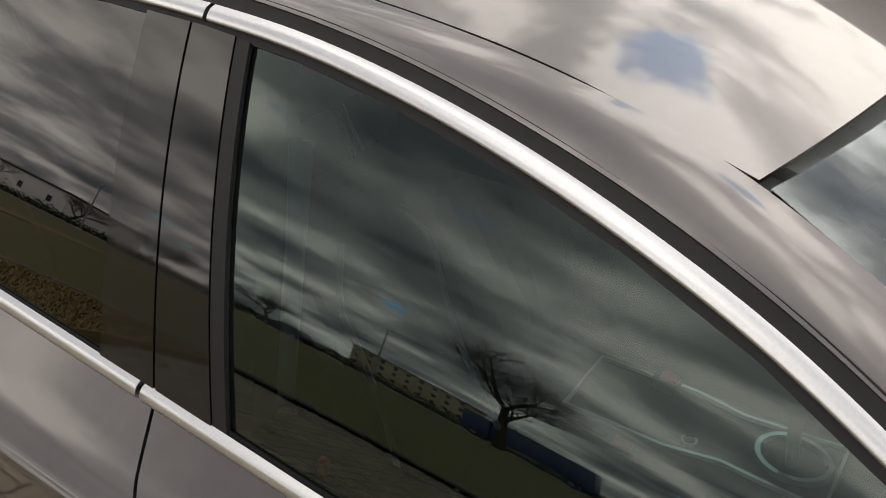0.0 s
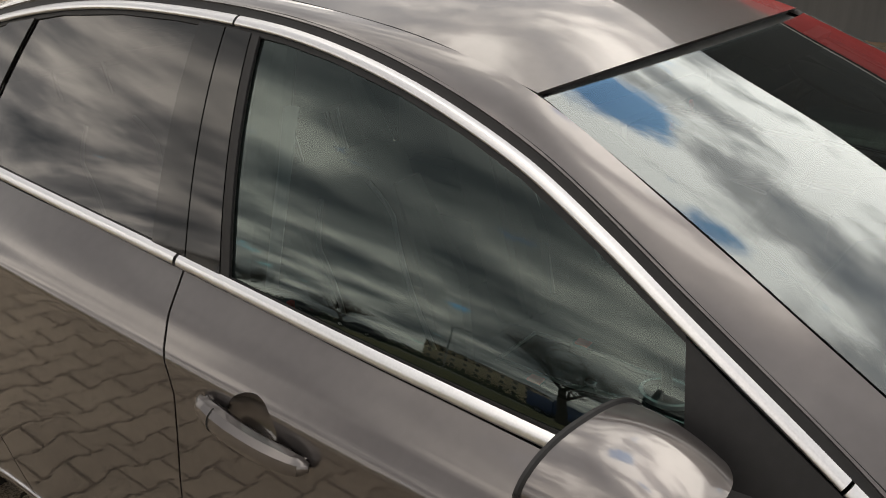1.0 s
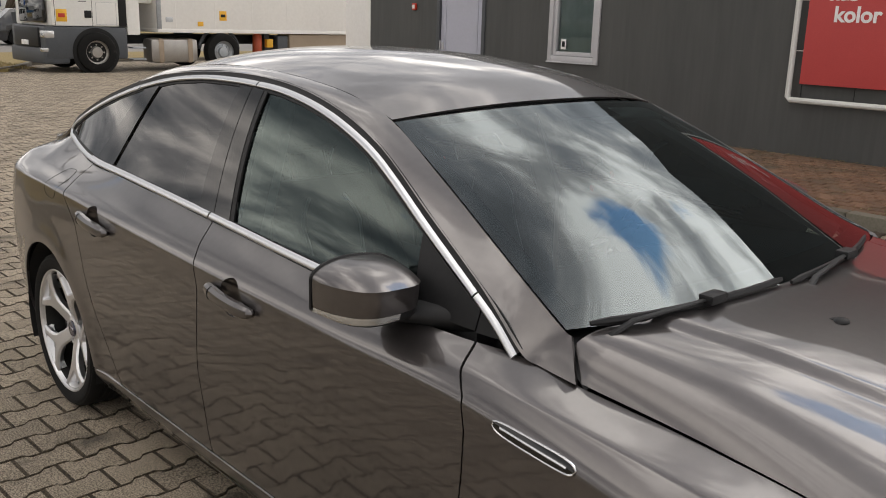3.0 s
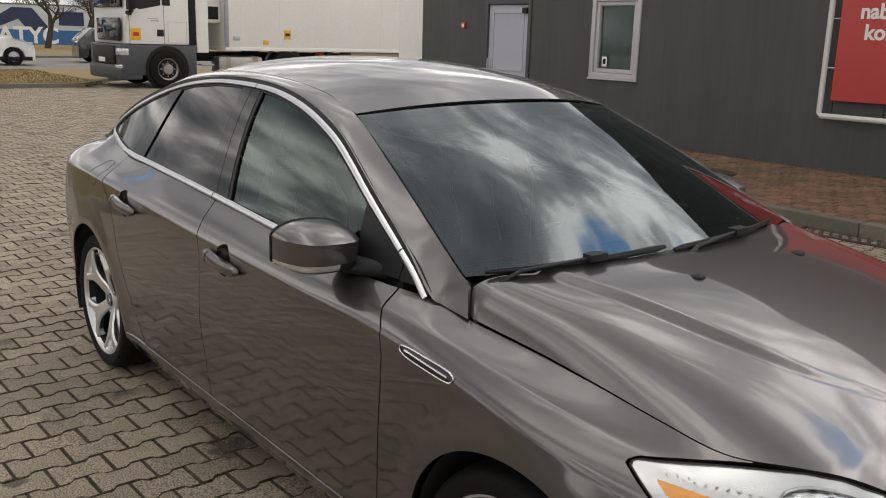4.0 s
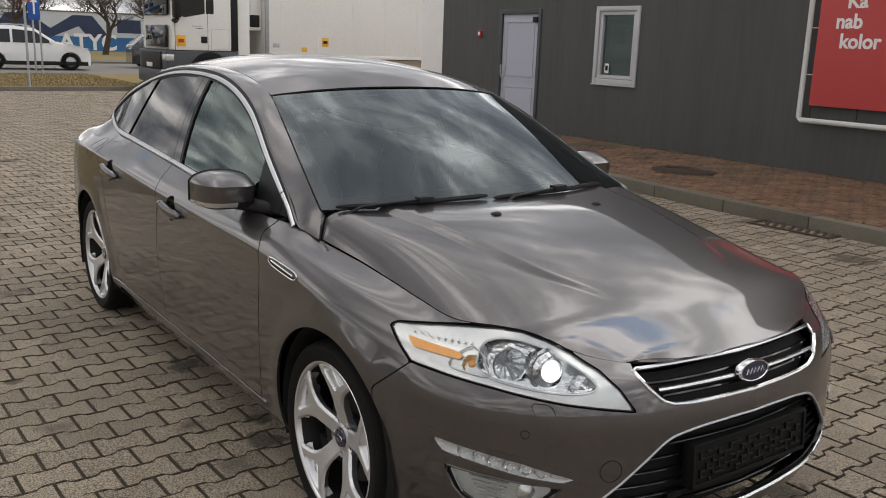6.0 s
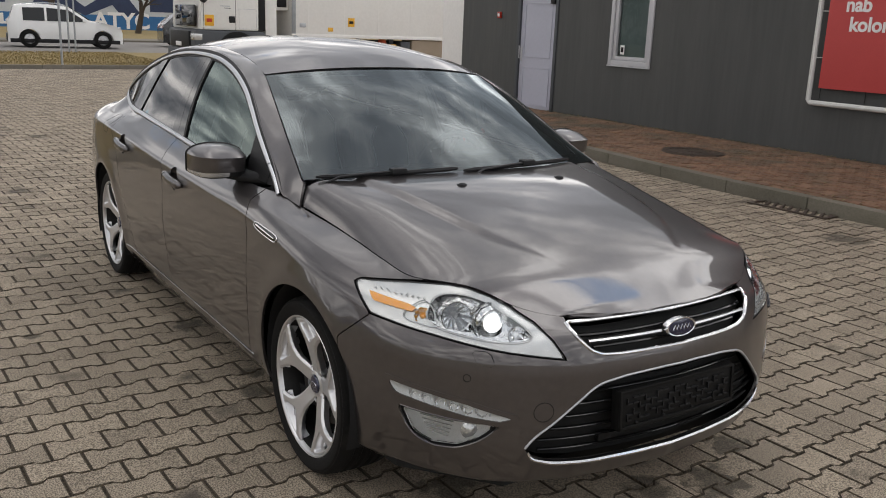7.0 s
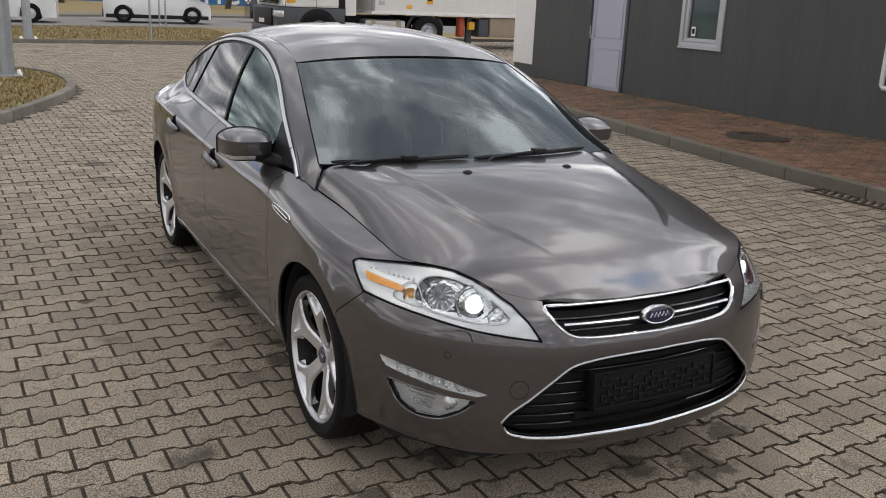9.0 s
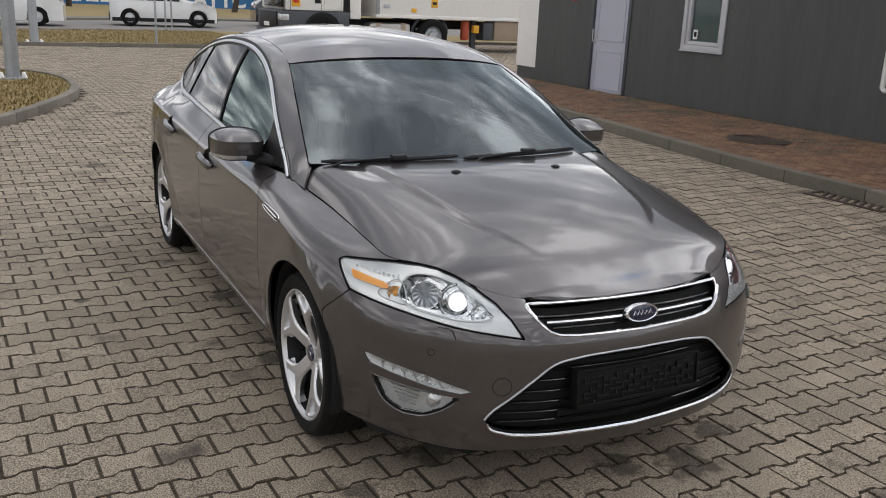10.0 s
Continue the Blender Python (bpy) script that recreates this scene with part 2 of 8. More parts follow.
M = {
    "paint": surface("car_paint", (.080, .0717, .0717), (.092, .0828, .0828), rough=.33, metal=.78, scale=2, fine=45, coat=1.0, coat_rough=.032, coat_ior=1.66),
    "chrome": surface("brushed_chrome", (.80, .80, .81), (.70, .70, .71), rough=.17, metal=1, scale=3, fine=200, rough_var=.05),
    "satin": surface("satin_trim", (.66, .67, .69), (.58, .59, .61), rough=.30, metal=1, scale=3, fine=300, rough_var=.05),
    "gloss_black": surface("gloss_black", (.006, .006, .006), (.009, .009, .009), rough=.05, spec=.55, scale=3),
    "plastic": surface("black_plastic", (.010, .010, .011), (.015, .015, .016), rough=.5, spec=.25, scale=6, bump=.05, bump_scale=900),
    "rubber": surface("tyre_rubber", (.0045, .0045, .0045), (.0085, .008, .0075), rough=.8, spec=.22, scale=9, fine=140, bump=.10, bump_scale=300, stain=(.026, .024, .021), stain_scale=5, stain_at=.66),
    "void": surface("underbody_black", (.006, .006, .006), (.009, .009, .009), rough=.9),
    "rim": surface("alloy_silver", (.70, .70, .71), (.62, .62, .63), rough=.30, metal=.72, scale=6, fine=300, coat=.5, rough_var=.05),
    "disc": surface("brake_steel", (.10, .096, .092), (.07, .065, .06), rough=.42, metal=1, scale=12),
    "badge": surface("badge_blue", (.006, .009, .038), (.008, .012, .048), rough=.12, coat=1),
    "lamp_shell": surface("lamp_silver_shell", (.70, .705, .70), (.60, .605, .60), rough=.24, metal=.72, scale=14, fine=60, rough_var=.06),
    "lamp_chrome": surface("lamp_mirror_chrome", (.86, .87, .88), (.80, .81, .82), rough=.06, metal=1, scale=20, fine=90, bump=.25, bump_scale=45),
    "lamp_grey": surface("lamp_bezel_grey", (.50, .51, .53), (.42, .43, .45), rough=.3, metal=.5, scale=10),
    "lamp_ribbed": surface("lamp_pale_reflector", (.66, .665, .66), (.56, .565, .56), rough=.32, metal=.25, scale=14, fine=60, rough_var=.06),
    "lamp_bulb": surface("projector_glass", (.88, .89, .90), (.84, .85, .86), rough=.05, metal=.3, coat=1, scale=10),
    "amber": surface("amber_reflector", (.92, .40, .045), (.82, .31, .02), rough=.25, coat=.8, scale=30, fine=300, bump=.2, bump_scale=500),
    "beam": None,
    "litter": surface("moss_and_leaves", (.075, .075, .025), (.20, .155, .085), rough=.95, scale=6, fine=90, island=.5),
    "lawn": surface("olive_lawn", (.105, .098, .034), (.15, .13, .05), rough=.95, scale=1.5, fine=30, bump=.5, bump_scale=60),
    "pane_backing": surface("window_pane_backing", (.19, .23, .23), (.25, .29, .29), rough=.8, scale=4, stretch=(3, 1, .4)),
    "holder": surface("plate_holder_black", (.005, .005, .005), (.007, .007, .007), rough=.5, spec=.15),
    "barrel": surface("rim_barrel_dark", (.012, .012, .012), (.02, .019, .018), rough=.5, metal=.6, scale=8),
    "far_glass": surface("far_car_glass", (.012, .014, .016), (.018, .02, .022), rough=.25, spec=.25),
    "tail_red": surface("tail_lamp_red", (.35, .012, .012), (.25, .008, .01), rough=.12, coat=1),
    "seat": surface("seat_fabric", (.030, .030, .033), (.042, .042, .046), rough=.85, scale=8, fine=60),
    "seat_trim": surface("seat_piping_grey", (.42, .43, .44), (.36, .37, .38), rough=.6),
    "dash": surface("dashboard_soft", (.020, .020, .022), (.030, .030, .032), rough=.6, scale=7, fine=40),
    "cabin_grey": surface("cabin_light_grey", (.24, .25, .25), (.19, .20, .20), rough=.8, scale=5),
    "red_plastic": surface("red_plastic", (.52, .035, .015), (.42, .025, .01), rough=.4),
    "glass_front": pane("door_glass", (.27, .37, .36), 1.70, gloss=(.85, 1.0, .97)),
    "glass_dark": pane("privacy_glass", (.055, .055, .06), 1.65),
    "glass_screen": pane("windscreen_glass", (.20, .29, .30), 1.86, gloss=(.87, .96, 1.0)),
    "lens": pane("lamp_lens", (.97, .98, .98), 1.30),
    "window_glass": pane("window_glass", (.80, .86, .86), 1.5),
    "paver": surface("concrete_paver", (.132, .108, .079), (.445, .368, .278), rough=.86, scale=3, coarse=.14, fine=170, bump=.8, bump_scale=260, spread=.085, island=.15, stain=(.060, .050, .038), stain_scale=2.6, stain_at=.61),
    "paver_part": surface("concrete_paver_single", (.132, .108, .079), (.445, .368, .278), rough=.86, scale=3, coarse=.14, fine=170, bump=.8, bump_scale=260, spread=.085, rand=.15, stain=(.060, .050, .038), stain_scale=2.6, stain_at=.61),
    "joint": surface("joint_sand", (.022, .016, .010), (.105, .082, .055), rough=.95, scale=9, fine=95, bump=.4, coarse=.3, spread=.11),
    "paver_red": surface("red_clay_paver", (.208, .113, .068), (.112, .073, .046), rough=.88, scale=3, fine=90, bump=.3, island=.22, stain=(.085, .070, .045), stain_scale=.9, stain_at=.55),
    "kerb": surface("kerb_concrete", (.165, .148, .120), (.108, .100, .072), rough=.9, scale=3, fine=70, bump=.4, rand=.12),
    "kerb_far": surface("kerb_weathered", (.13, .115, .09), (.20, .18, .15), rough=.9, scale=2, fine=30, bump=.4, rand=.1),
    "iron": surface("cast_iron_rust", (.085, .060, .042), (.045, .036, .03), rough=.7, metal=.4, scale=9, fine=80, bump=.4),
    "earth": surface("bare_earth", (.13, .105, .07), (.18, .145, .09), rough=.95, scale=.6, fine=9, bump=.5, bump_scale=30),
    "grass_dry": surface("dry_grass", (.26, .185, .075), (.17, .135, .05), rough=.95, scale=2.2, fine=40, bump=.6, bump_scale=60),
    "asphalt": surface("asphalt", (.20, .185, .17), (.16, .15, .14), rough=.9, scale=1.2, fine=60, bump=.3, bump_scale=150),
    "road_line": surface("road_marking", (.55, .53, .49), (.42, .40, .37), rough=.8),
    "wall_dark": surface("anthracite_cladding", (.068, .0695, .068), (.050, .052, .052), rough=.55, scale=1.6, fine=18, bump=.08, stretch=(1, 1, .08), rough_var=.08),
    "wall_white": surface("white_cladding", (.84, .83, .81), (.77, .76, .74), rough=.6, scale=1, fine=20),
    "door_grey": surface("door_pale_grey", (.43, .44, .52), (.40, .41, .48), rough=.42, scale=2, fine=30),
    "pvc": surface("white_frame", (.50, .50, .52), (.44, .44, .46), rough=.4),
    "banner": surface("red_banner_print", (.50, .060, .058), (.46, .052, .052), rough=.5, scale=2),
    "white_print": surface("white_print", (.82, .81, .80), (.78, .77, .76), rough=.5),
    "steel": surface("galvanised_steel", (.42, .44, .46), (.33, .35, .37), rough=.42, metal=.7, scale=7, fine=40, rough_var=.1),
    "pipe": surface("white_pipe", (.66, .66, .64), (.56, .56, .54), rough=.45, scale=5),
    "truck_white": surface("truck_white", (.80, .79, .76), (.74, .73, .70), rough=.35, scale=.8, fine=14, coat=.3),
    "truck_grey": surface("truck_dark_grey", (.060, .066, .074), (.048, .053, .06), rough=.5, scale=3, fine=30),
    "trailer": surface("trailer_white", (.80, .78, .745), (.74, .72, .685), rough=.45, scale=.7, fine=12),
    "tank_metal": surface("fuel_tank_aluminium", (.42, .40, .37), (.33, .31, .29), rough=.38, metal=.8, scale=4, rough_var=.1),
    "wood": surface("plywood_box", (.34, .27, .20), (.28, .22, .16), rough=.8, scale=3),
    "sticker": surface("yellow_sticker", (.75, .42, .03), (.70, .36, .02), rough=.5),
    "orange": surface("orange_red_cylinder", (.45, .08, .03), (.36, .06, .02), rough=.5),
    "car_white": surface("white_car_paint", (.78, .78, .77), (.72, .72, .71), rough=.3, coat=1),
    "car_black": surface("black_car_paint", (.012, .013, .015), (.016, .017, .02), rough=.25, coat=1),
    "lorry_blue": surface("lorry_blue_paint", (.020, .045, .13), (.026, .055, .15), rough=.35, coat=.5, scale=2),
    "blue_sign": surface("blue_sign", (.020, .10, .42), (.018, .09, .38), rough=.4),
    "graf_blue": surface("mural_blue", (.035, .13, .30), (.045, .16, .35), rough=.85, scale=1.2, fine=10),
    "graf_navy": surface("mural_navy", (.028, .04, .085), (.04, .055, .11), rough=.85, scale=1.2, fine=10),
    "graf_pale": surface("mural_pale", (.47, .50, .52), (.55, .57, .58), rough=.85, scale=1, fine=9),
    "bark": surface("bark", (.075, .058, .043), (.050, .040, .030), rough=.95, scale=5, fine=40, bump=.5, stretch=(1, 1, .25)),
    "twig": surface("twig", (.085, .062, .045), (.060, .045, .033), rough=.95),
    "house_cream": surface("house_cream", (.50, .42, .28), (.44, .37, .25), rough=.85, scale=.8),
    "roof_dark": surface("roof_felt", (.06, .055, .05), (.08, .07, .06), rough=.9),
    "evergreen": surface("evergreen", (.030, .048, .020), (.045, .065, .025), rough=.9, scale=4),
}

# the dipped beam is on: the projector's glass gives off light
M["beam"] = surface("lit_projector_glass", (.88, .89, .90), (.84, .85, .86), rough=.08, coat=1, scale=10)
_p = M["beam"].node_tree.nodes["Principled BSDF"]
_p.inputs["Emission Color"].default_value, _p.inputs["Emission Strength"].default_value = (1, .985, .96, 1), 1.1


# the spots at x 2.26 and 2.17 are bumper shadow put into the colour
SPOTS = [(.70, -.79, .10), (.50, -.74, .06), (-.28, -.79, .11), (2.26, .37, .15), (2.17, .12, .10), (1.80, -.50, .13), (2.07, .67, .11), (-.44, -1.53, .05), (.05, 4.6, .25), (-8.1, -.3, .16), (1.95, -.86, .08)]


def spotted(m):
    """Dark ragged spots at fixed places of the yard: damp, and bits of bumper shadow."""
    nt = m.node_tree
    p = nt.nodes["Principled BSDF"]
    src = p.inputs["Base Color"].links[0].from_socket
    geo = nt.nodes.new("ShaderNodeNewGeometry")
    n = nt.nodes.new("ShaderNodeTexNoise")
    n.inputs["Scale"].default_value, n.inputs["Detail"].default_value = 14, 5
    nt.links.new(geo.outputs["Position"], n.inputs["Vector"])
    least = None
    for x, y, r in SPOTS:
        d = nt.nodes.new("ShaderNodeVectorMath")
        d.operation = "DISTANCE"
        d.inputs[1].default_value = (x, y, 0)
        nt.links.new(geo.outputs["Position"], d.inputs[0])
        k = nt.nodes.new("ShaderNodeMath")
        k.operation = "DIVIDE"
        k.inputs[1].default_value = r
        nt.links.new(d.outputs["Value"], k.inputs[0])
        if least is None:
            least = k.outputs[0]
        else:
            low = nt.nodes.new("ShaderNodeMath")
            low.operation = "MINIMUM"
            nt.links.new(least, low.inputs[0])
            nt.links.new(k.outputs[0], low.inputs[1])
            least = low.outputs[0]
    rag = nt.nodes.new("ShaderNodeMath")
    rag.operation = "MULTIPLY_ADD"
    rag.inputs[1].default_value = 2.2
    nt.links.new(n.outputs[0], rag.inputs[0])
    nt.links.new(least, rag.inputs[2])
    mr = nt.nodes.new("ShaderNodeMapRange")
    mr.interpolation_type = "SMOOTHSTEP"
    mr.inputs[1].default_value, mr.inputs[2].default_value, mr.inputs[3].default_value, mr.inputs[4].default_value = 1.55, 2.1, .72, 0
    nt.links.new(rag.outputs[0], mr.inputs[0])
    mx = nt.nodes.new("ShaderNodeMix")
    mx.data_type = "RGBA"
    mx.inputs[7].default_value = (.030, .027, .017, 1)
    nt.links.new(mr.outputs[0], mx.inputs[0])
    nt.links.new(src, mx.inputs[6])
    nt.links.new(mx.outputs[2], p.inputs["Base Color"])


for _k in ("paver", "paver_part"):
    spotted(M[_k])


# ---------- mesh helpers ----------
def mesh_of(name, verts, faces, material=None, smooth=True, normals=None, sharp=None):
    me = bpy.data.meshes.new(name)
    me.from_pydata([tuple(map(float, v)) for v in verts], [], [tuple(map(int, f)) for f in faces])
    me.update()
    if smooth:
        me.polygons.foreach_set("use_smooth", [True] * len(me.polygons))
    if material:
        me.materials.append(M[material])
    if normals is not None:
        me.normals_split_custom_set_from_vertices([tuple(map(float, n)) for n in normals])
    elif smooth and sharp:
        me.set_sharp_from_angle(angle=radians(sharp))
    return me


def put(name, me, parent=None, label="", **tags):
    ob = new(name, me)
    if parent is not None:
        ob.parent = parent
    return tagged(ob, label, **tags)


def part(name, bm, material, parent, label="", smooth=True, sharp=35):
    """Link a bmesh as one mesh object under a thing or a part."""
    me = bpy.data.meshes.new(name)
    bm.normal_update()
    bm.to_mesh(me)
    bm.free()
    if smooth:
        me.polygons.foreach_set("use_smooth", [True] * len(me.polygons))
        me.set_sharp_from_angle(angle=radians(sharp))
    me.materials.append(M[material])
    return put(name, me, parent, label)


def base(name, at=(0, 0, 0), turn=0, **tags):
    ob = new(name)
    ob.empty_display_size = 0.2
    ob.matrix_world = pose(*at, 0, 0, turn)
    return tagged(ob, **tags)


def box(bm, lo, hi, bevel=0.0, m=None):
    """A bevelled box between two corners."""
    lo, hi = Vector(lo), Vector(hi)
    t = Matrix.LocRotScale((lo + hi) / 2, None, hi - lo)
    r = bmesh.ops.create_cube(bm, size=1, matrix=(m @ t) if m else t)
    if bevel:
        es = list({e for v in r["verts"] for e in v.link_edges})
        bmesh.ops.bevel(bm, geom=es, offset=bevel, segments=2, affect="EDGES", profile=0.6)


def box_bm(lo, hi, bevel=0.0, m=None):
    bm = bmesh.new()
    box(bm, lo, hi, bevel, m)
    return bm


def lathe(bm, profile, m, n=48, close=False):
    """Turn (radius, along) points round the local z axis of m."""
    rings = []
    for r, h in profile:
        rings.append([bm.verts.new(m @ Vector((r * math.cos(2 * math.pi * k / n), r * math.sin(2 * math.pi * k / n), h))) for k in range(n)])
    pairs = list(zip(rings, rings[1:])) + ([(rings[-1], rings[0])] if close else [])
    for a, b in pairs:
        for k in range(n):
            bm.faces.new((a[k], a[(k + 1) % n], b[(k + 1) % n], b[k]))
    return rings


def lathe_bm(profile, m, n=48, close=False, caps=False):
    bm = bmesh.new()
    rings = lathe(bm, profile, m, n, close)
    if caps:
        bm.faces.new(rings[0][::-1])
        bm.faces.new(rings[-1])
    bmesh.ops.recalc_face_normals(bm, faces=bm.faces[:])
    return bm


def tube(bm, pts, radius, n=8, flat=1.0, up=(0, 0, 1), closed=False):
    """A round (or flattened) rod along points; radius may vary."""
    pts = [Vector(p) for p in pts]
    count = len(pts)
    rad = radius if hasattr(radius, "__len__") else [radius] * count
    rings = []
    for i, p in enumerate(pts):
        a = pts[(i - 1) % count] if closed or i else p
        b = pts[(i + 1) % count] if closed or i < count - 1 else p
        d = (b - a).normalized()
        u = Vector(up)
        if abs(d.dot(u)) > 0.97:
            u = Vector((1, 0, 0))
        x = d.cross(u).normalized()
        y = x.cross(d).normalized()
        rings.append([bm.verts.new(p + (x * math.cos(2 * math.pi * k / n) + y * flat * math.sin(2 * math.pi * k / n)) * rad[i]) for k in range(n)])
    for a, b in list(zip(rings, rings[1:])) + ([(rings[-1], rings[0])] if closed else []):
        for k in range(n):
            bm.faces.new((a[k], a[(k + 1) % n], b[(k + 1) % n], b[k]))
    if not closed:
        bm.faces.new(rings[0][::-1])
        bm.faces.new(rings[-1])


def tube_bm(pts, radius, **kw):
    bm = bmesh.new()
    tube(bm, pts, radius, **kw)
    bmesh.ops.recalc_face_normals(bm, faces=bm.faces[:])
    return bm


def prism(bm, outline, depth, m, bevel=0.0):
    """Outline points (x, y) raised by depth along z, laid by m."""
    a = [bm.verts.new(m @ Vector((x, y, 0))) for x, y in outline]
    b = [bm.verts.new(m @ Vector((x, y, depth))) for x, y in outline]
    n = len(a)
    faces = [bm.faces.new(a[::-1]), bm.faces.new(b)]
    for k in range(n):
        faces.append(bm.faces.new((a[k], a[(k + 1) % n], b[(k + 1) % n], b[k])))
    if bevel:
        bmesh.ops.bevel(bm, geom=list(faces[1].edges), offset=bevel, segments=2, affect="EDGES")


def prism_bm(outline, depth, m, bevel=0.0):
    bm = bmesh.new()
    prism(bm, outline, depth, m, bevel)
    bmesh.ops.recalc_face_normals(bm, faces=bm.faces[:])
    return bm


# ---------- cutting panels out of a fine sheet ----------
def grid_faces(a, b):
    i, j = np.meshgrid(np.arange(a - 1), np.arange(b - 1), indexing="ij")
    q = (i * b + j).ravel()
    return np.concatenate([np.stack([q, q + b, q + b + 1], 1), np.stack([q, q + b + 1, q + 1], 1)])


def grid_normals(g):
    """Unit normals of a grid of points, by differences."""
    du, dv = np.gradient(g, axis=0), np.gradient(g, axis=1)
    n = np.cross(du, dv)
    return n / np.maximum(np.linalg.norm(n, axis=-1, keepdims=True), 1e-12)


def cut(v, f, field):
    """Keep the part of the triangles where the field is below zero; v holds all numbers of each corner."""
    ins = field < 0
    k = ins[f].sum(1)
    keep = f[k == 3]
    verts, extra, made = [v], [], {}
    count = len(v)
    new_rows = []

    def between(a, b):
        key = (a, b) if a < b else (b, a)
        if key not in made:
            t = field[a] / (field[a] - field[b])
            new_rows.append(v[a] + (v[b] - v[a]) * t)
            made[key] = count + len(new_rows) - 1
        return made[key]
    for tri in f[(k == 1) | (k == 2)]:
        a, b, c = (int(i) for i in tri)
        for _ in range(3):
            if ins[a] != ins[b] and ins[a] != ins[c]:
                break
            a, b, c = b, c, a
        p, q = between(a, b), between(a, c)
        if ins[a]:
            extra.append((a, p, q))
        else:
            extra += [(p, b, c), (p, c, q)]
    v2 = np.concatenate([v, np.array(new_rows)]) if new_rows else v
    f2 = np.concatenate([keep, np.array(extra, int)]) if extra else keep
    used = np.unique(f2)
    remap = np.full(len(v2), -1)
    remap[used] = np.arange(len(used))
    return v2[used], remap[f2]


def poly_field(p, poly):
    """Signed distance (below zero inside) of 2D points to a polygon."""
    poly = np.array(poly, float)
    best, inside = np.full(len(p), 1e9), np.zeros(len(p), bool)
    for a, b in zip(poly, np.roll(poly, -1, 0)):
        d = b - a
        t = np.clip(((p - a) @ d) / max(d @ d, 1e-12), 0, 1)
        best = np.minimum(best, np.linalg.norm(p - a - t[:, None] * d, axis=1))
        cross = (a[1] > p[:, 1]) != (b[1] > p[:, 1])
        with np.errstate(divide="ignore", invalid="ignore"):
            xs = a[0] + (p[:, 1] - a[1]) * (b[0] - a[0]) / (b[1] - a[1])
        inside ^= cross & (p[:, 0] < xs)
    return np.where(inside, -best, best)


def rounded(poly, rounds=2):
    """Corner cutting: a smoother closed outline."""
    p = np.array(poly, float)
    for _ in range(rounds):
        q = np.roll(p, -1, 0)
        p = np.stack([p * .8 + q * .2, p * .2 + q * .8], 1).reshape(-1, 2)
    return p


def rim_faces(f):
    """Open edges of triangles, in their own direction."""
    e = np.concatenate([f[:, [0, 1]], f[:, [1, 2]], f[:, [2, 0]]])
    key = np.sort(e, 1)
    _, inv, cnt = np.unique(key, axis=0, return_inverse=True, return_counts=True)
    return e[cnt[inv.ravel()] == 1]


def sheet_mesh(name, v, f, material, flip, thick=0.010):
    """A curved panel with turned-in edges. v rows: x, y, z, normal x, y, z."""
    pos, nor = v[:, :3].copy(), v[:, 3:6].copy()
    if flip:
        pos[:, 1] *= -1
        nor[:, 1] *= -1
        f = f[:, ::-1]
    nor /= np.maximum(np.linalg.norm(nor, axis=1, keepdims=True), 1e-9)
    a, b, c = (pos[f[:, i]] for i in range(3))
    if len(f) and np.mean(np.sum(np.cross(b - a, c - a) * nor[f[:, 0]], 1) > 0) < .5:
        f = f[:, ::-1]
    faces, allv, alln = [tuple(t) for t in f], pos, nor
    if thick:
        e = rim_faces(f)
        ids = np.unique(e)
        at = {int(i): len(pos) + k for k, i in enumerate(ids)}
        at2 = {int(i): len(pos) + len(ids) + k for k, i in enumerate(ids)}
        allv = np.concatenate([pos, pos[ids], pos[ids] - nor[ids] * thick])
        side = np.zeros((len(pos), 3))
        for i, j in e:
            s = np.cross(pos[j] - pos[i], nor[i])
            side[i] += s
            side[j] += s
        side /= np.maximum(np.linalg.norm(side, axis=1, keepdims=True), 1e-9)
        alln = np.concatenate([nor, side[ids], side[ids]])
        faces += [(at[int(j)], at[int(i)], at2[int(i)], at2[int(j)]) for i, j in e]
    return mesh_of(name, allv, faces, material, True, alln)


# ---------- smooth curves and the car's skin ----------
def spline(keys, q):
    """Smooth curve through (position, value...) keys; q: array of positions."""
    k = np.array(keys, float)
    t, v = k[:, 0], k[:, 1:]
    q = np.clip(np.asarray(q, float), t[0], t[-1])
    d = np.diff(v, axis=0) / np.diff(t)[:, None]
    m = np.zeros_like(v)
    m[0], m[-1] = d[0], d[-1]
    for i in range(1, len(t) - 1):
        a, b = t[i] - t[i - 1], t[i + 1] - t[i]
        m[i] = (d[i - 1] * b + d[i] * a) / (a + b)
    i = np.clip(np.searchsorted(t, q, side="right") - 1, 0, len(t) - 2)
    h = (t[i + 1] - t[i])[..., None]
    u = ((q - t[i]) / (t[i + 1] - t[i]))[..., None]
    out = (v[i] * (2 * u**3 - 3 * u**2 + 1) + m[i] * h * (u**3 - 2 * u**2 + u)
           + v[i + 1] * (3 * u**2 - 2 * u**3) + m[i + 1] * h * (u**3 - u**2))
    return out[..., 0] if out.shape[-1] == 1 else out


def chord(points):
    p = np.array(points, float)
    return np.concatenate([[0], np.cumsum(np.linalg.norm(np.diff(p, axis=0), axis=1))])


# widest plan line of the body, from the middle of the nose round the side to the middle of the tail
PLAN = [(2.37, 0), (2.355, .2), (2.312, .43), (2.222, .625), (2.082, .757), (1.92, .847), (1.73, .905), (1.5, .932),
        (1.2, .938), (.8, .939), (0, .94), (-.8, .94), (-1.4, .936), (-1.75, .915), (-2.05, .85), (-2.25, .70),
        (-2.35, .45), (-2.39, 0)]
PLAN_S = chord(PLAN)
PLAN_KEYS = [(s, x, y) for s, (x, y) in zip(PLAN_S, PLAN)]
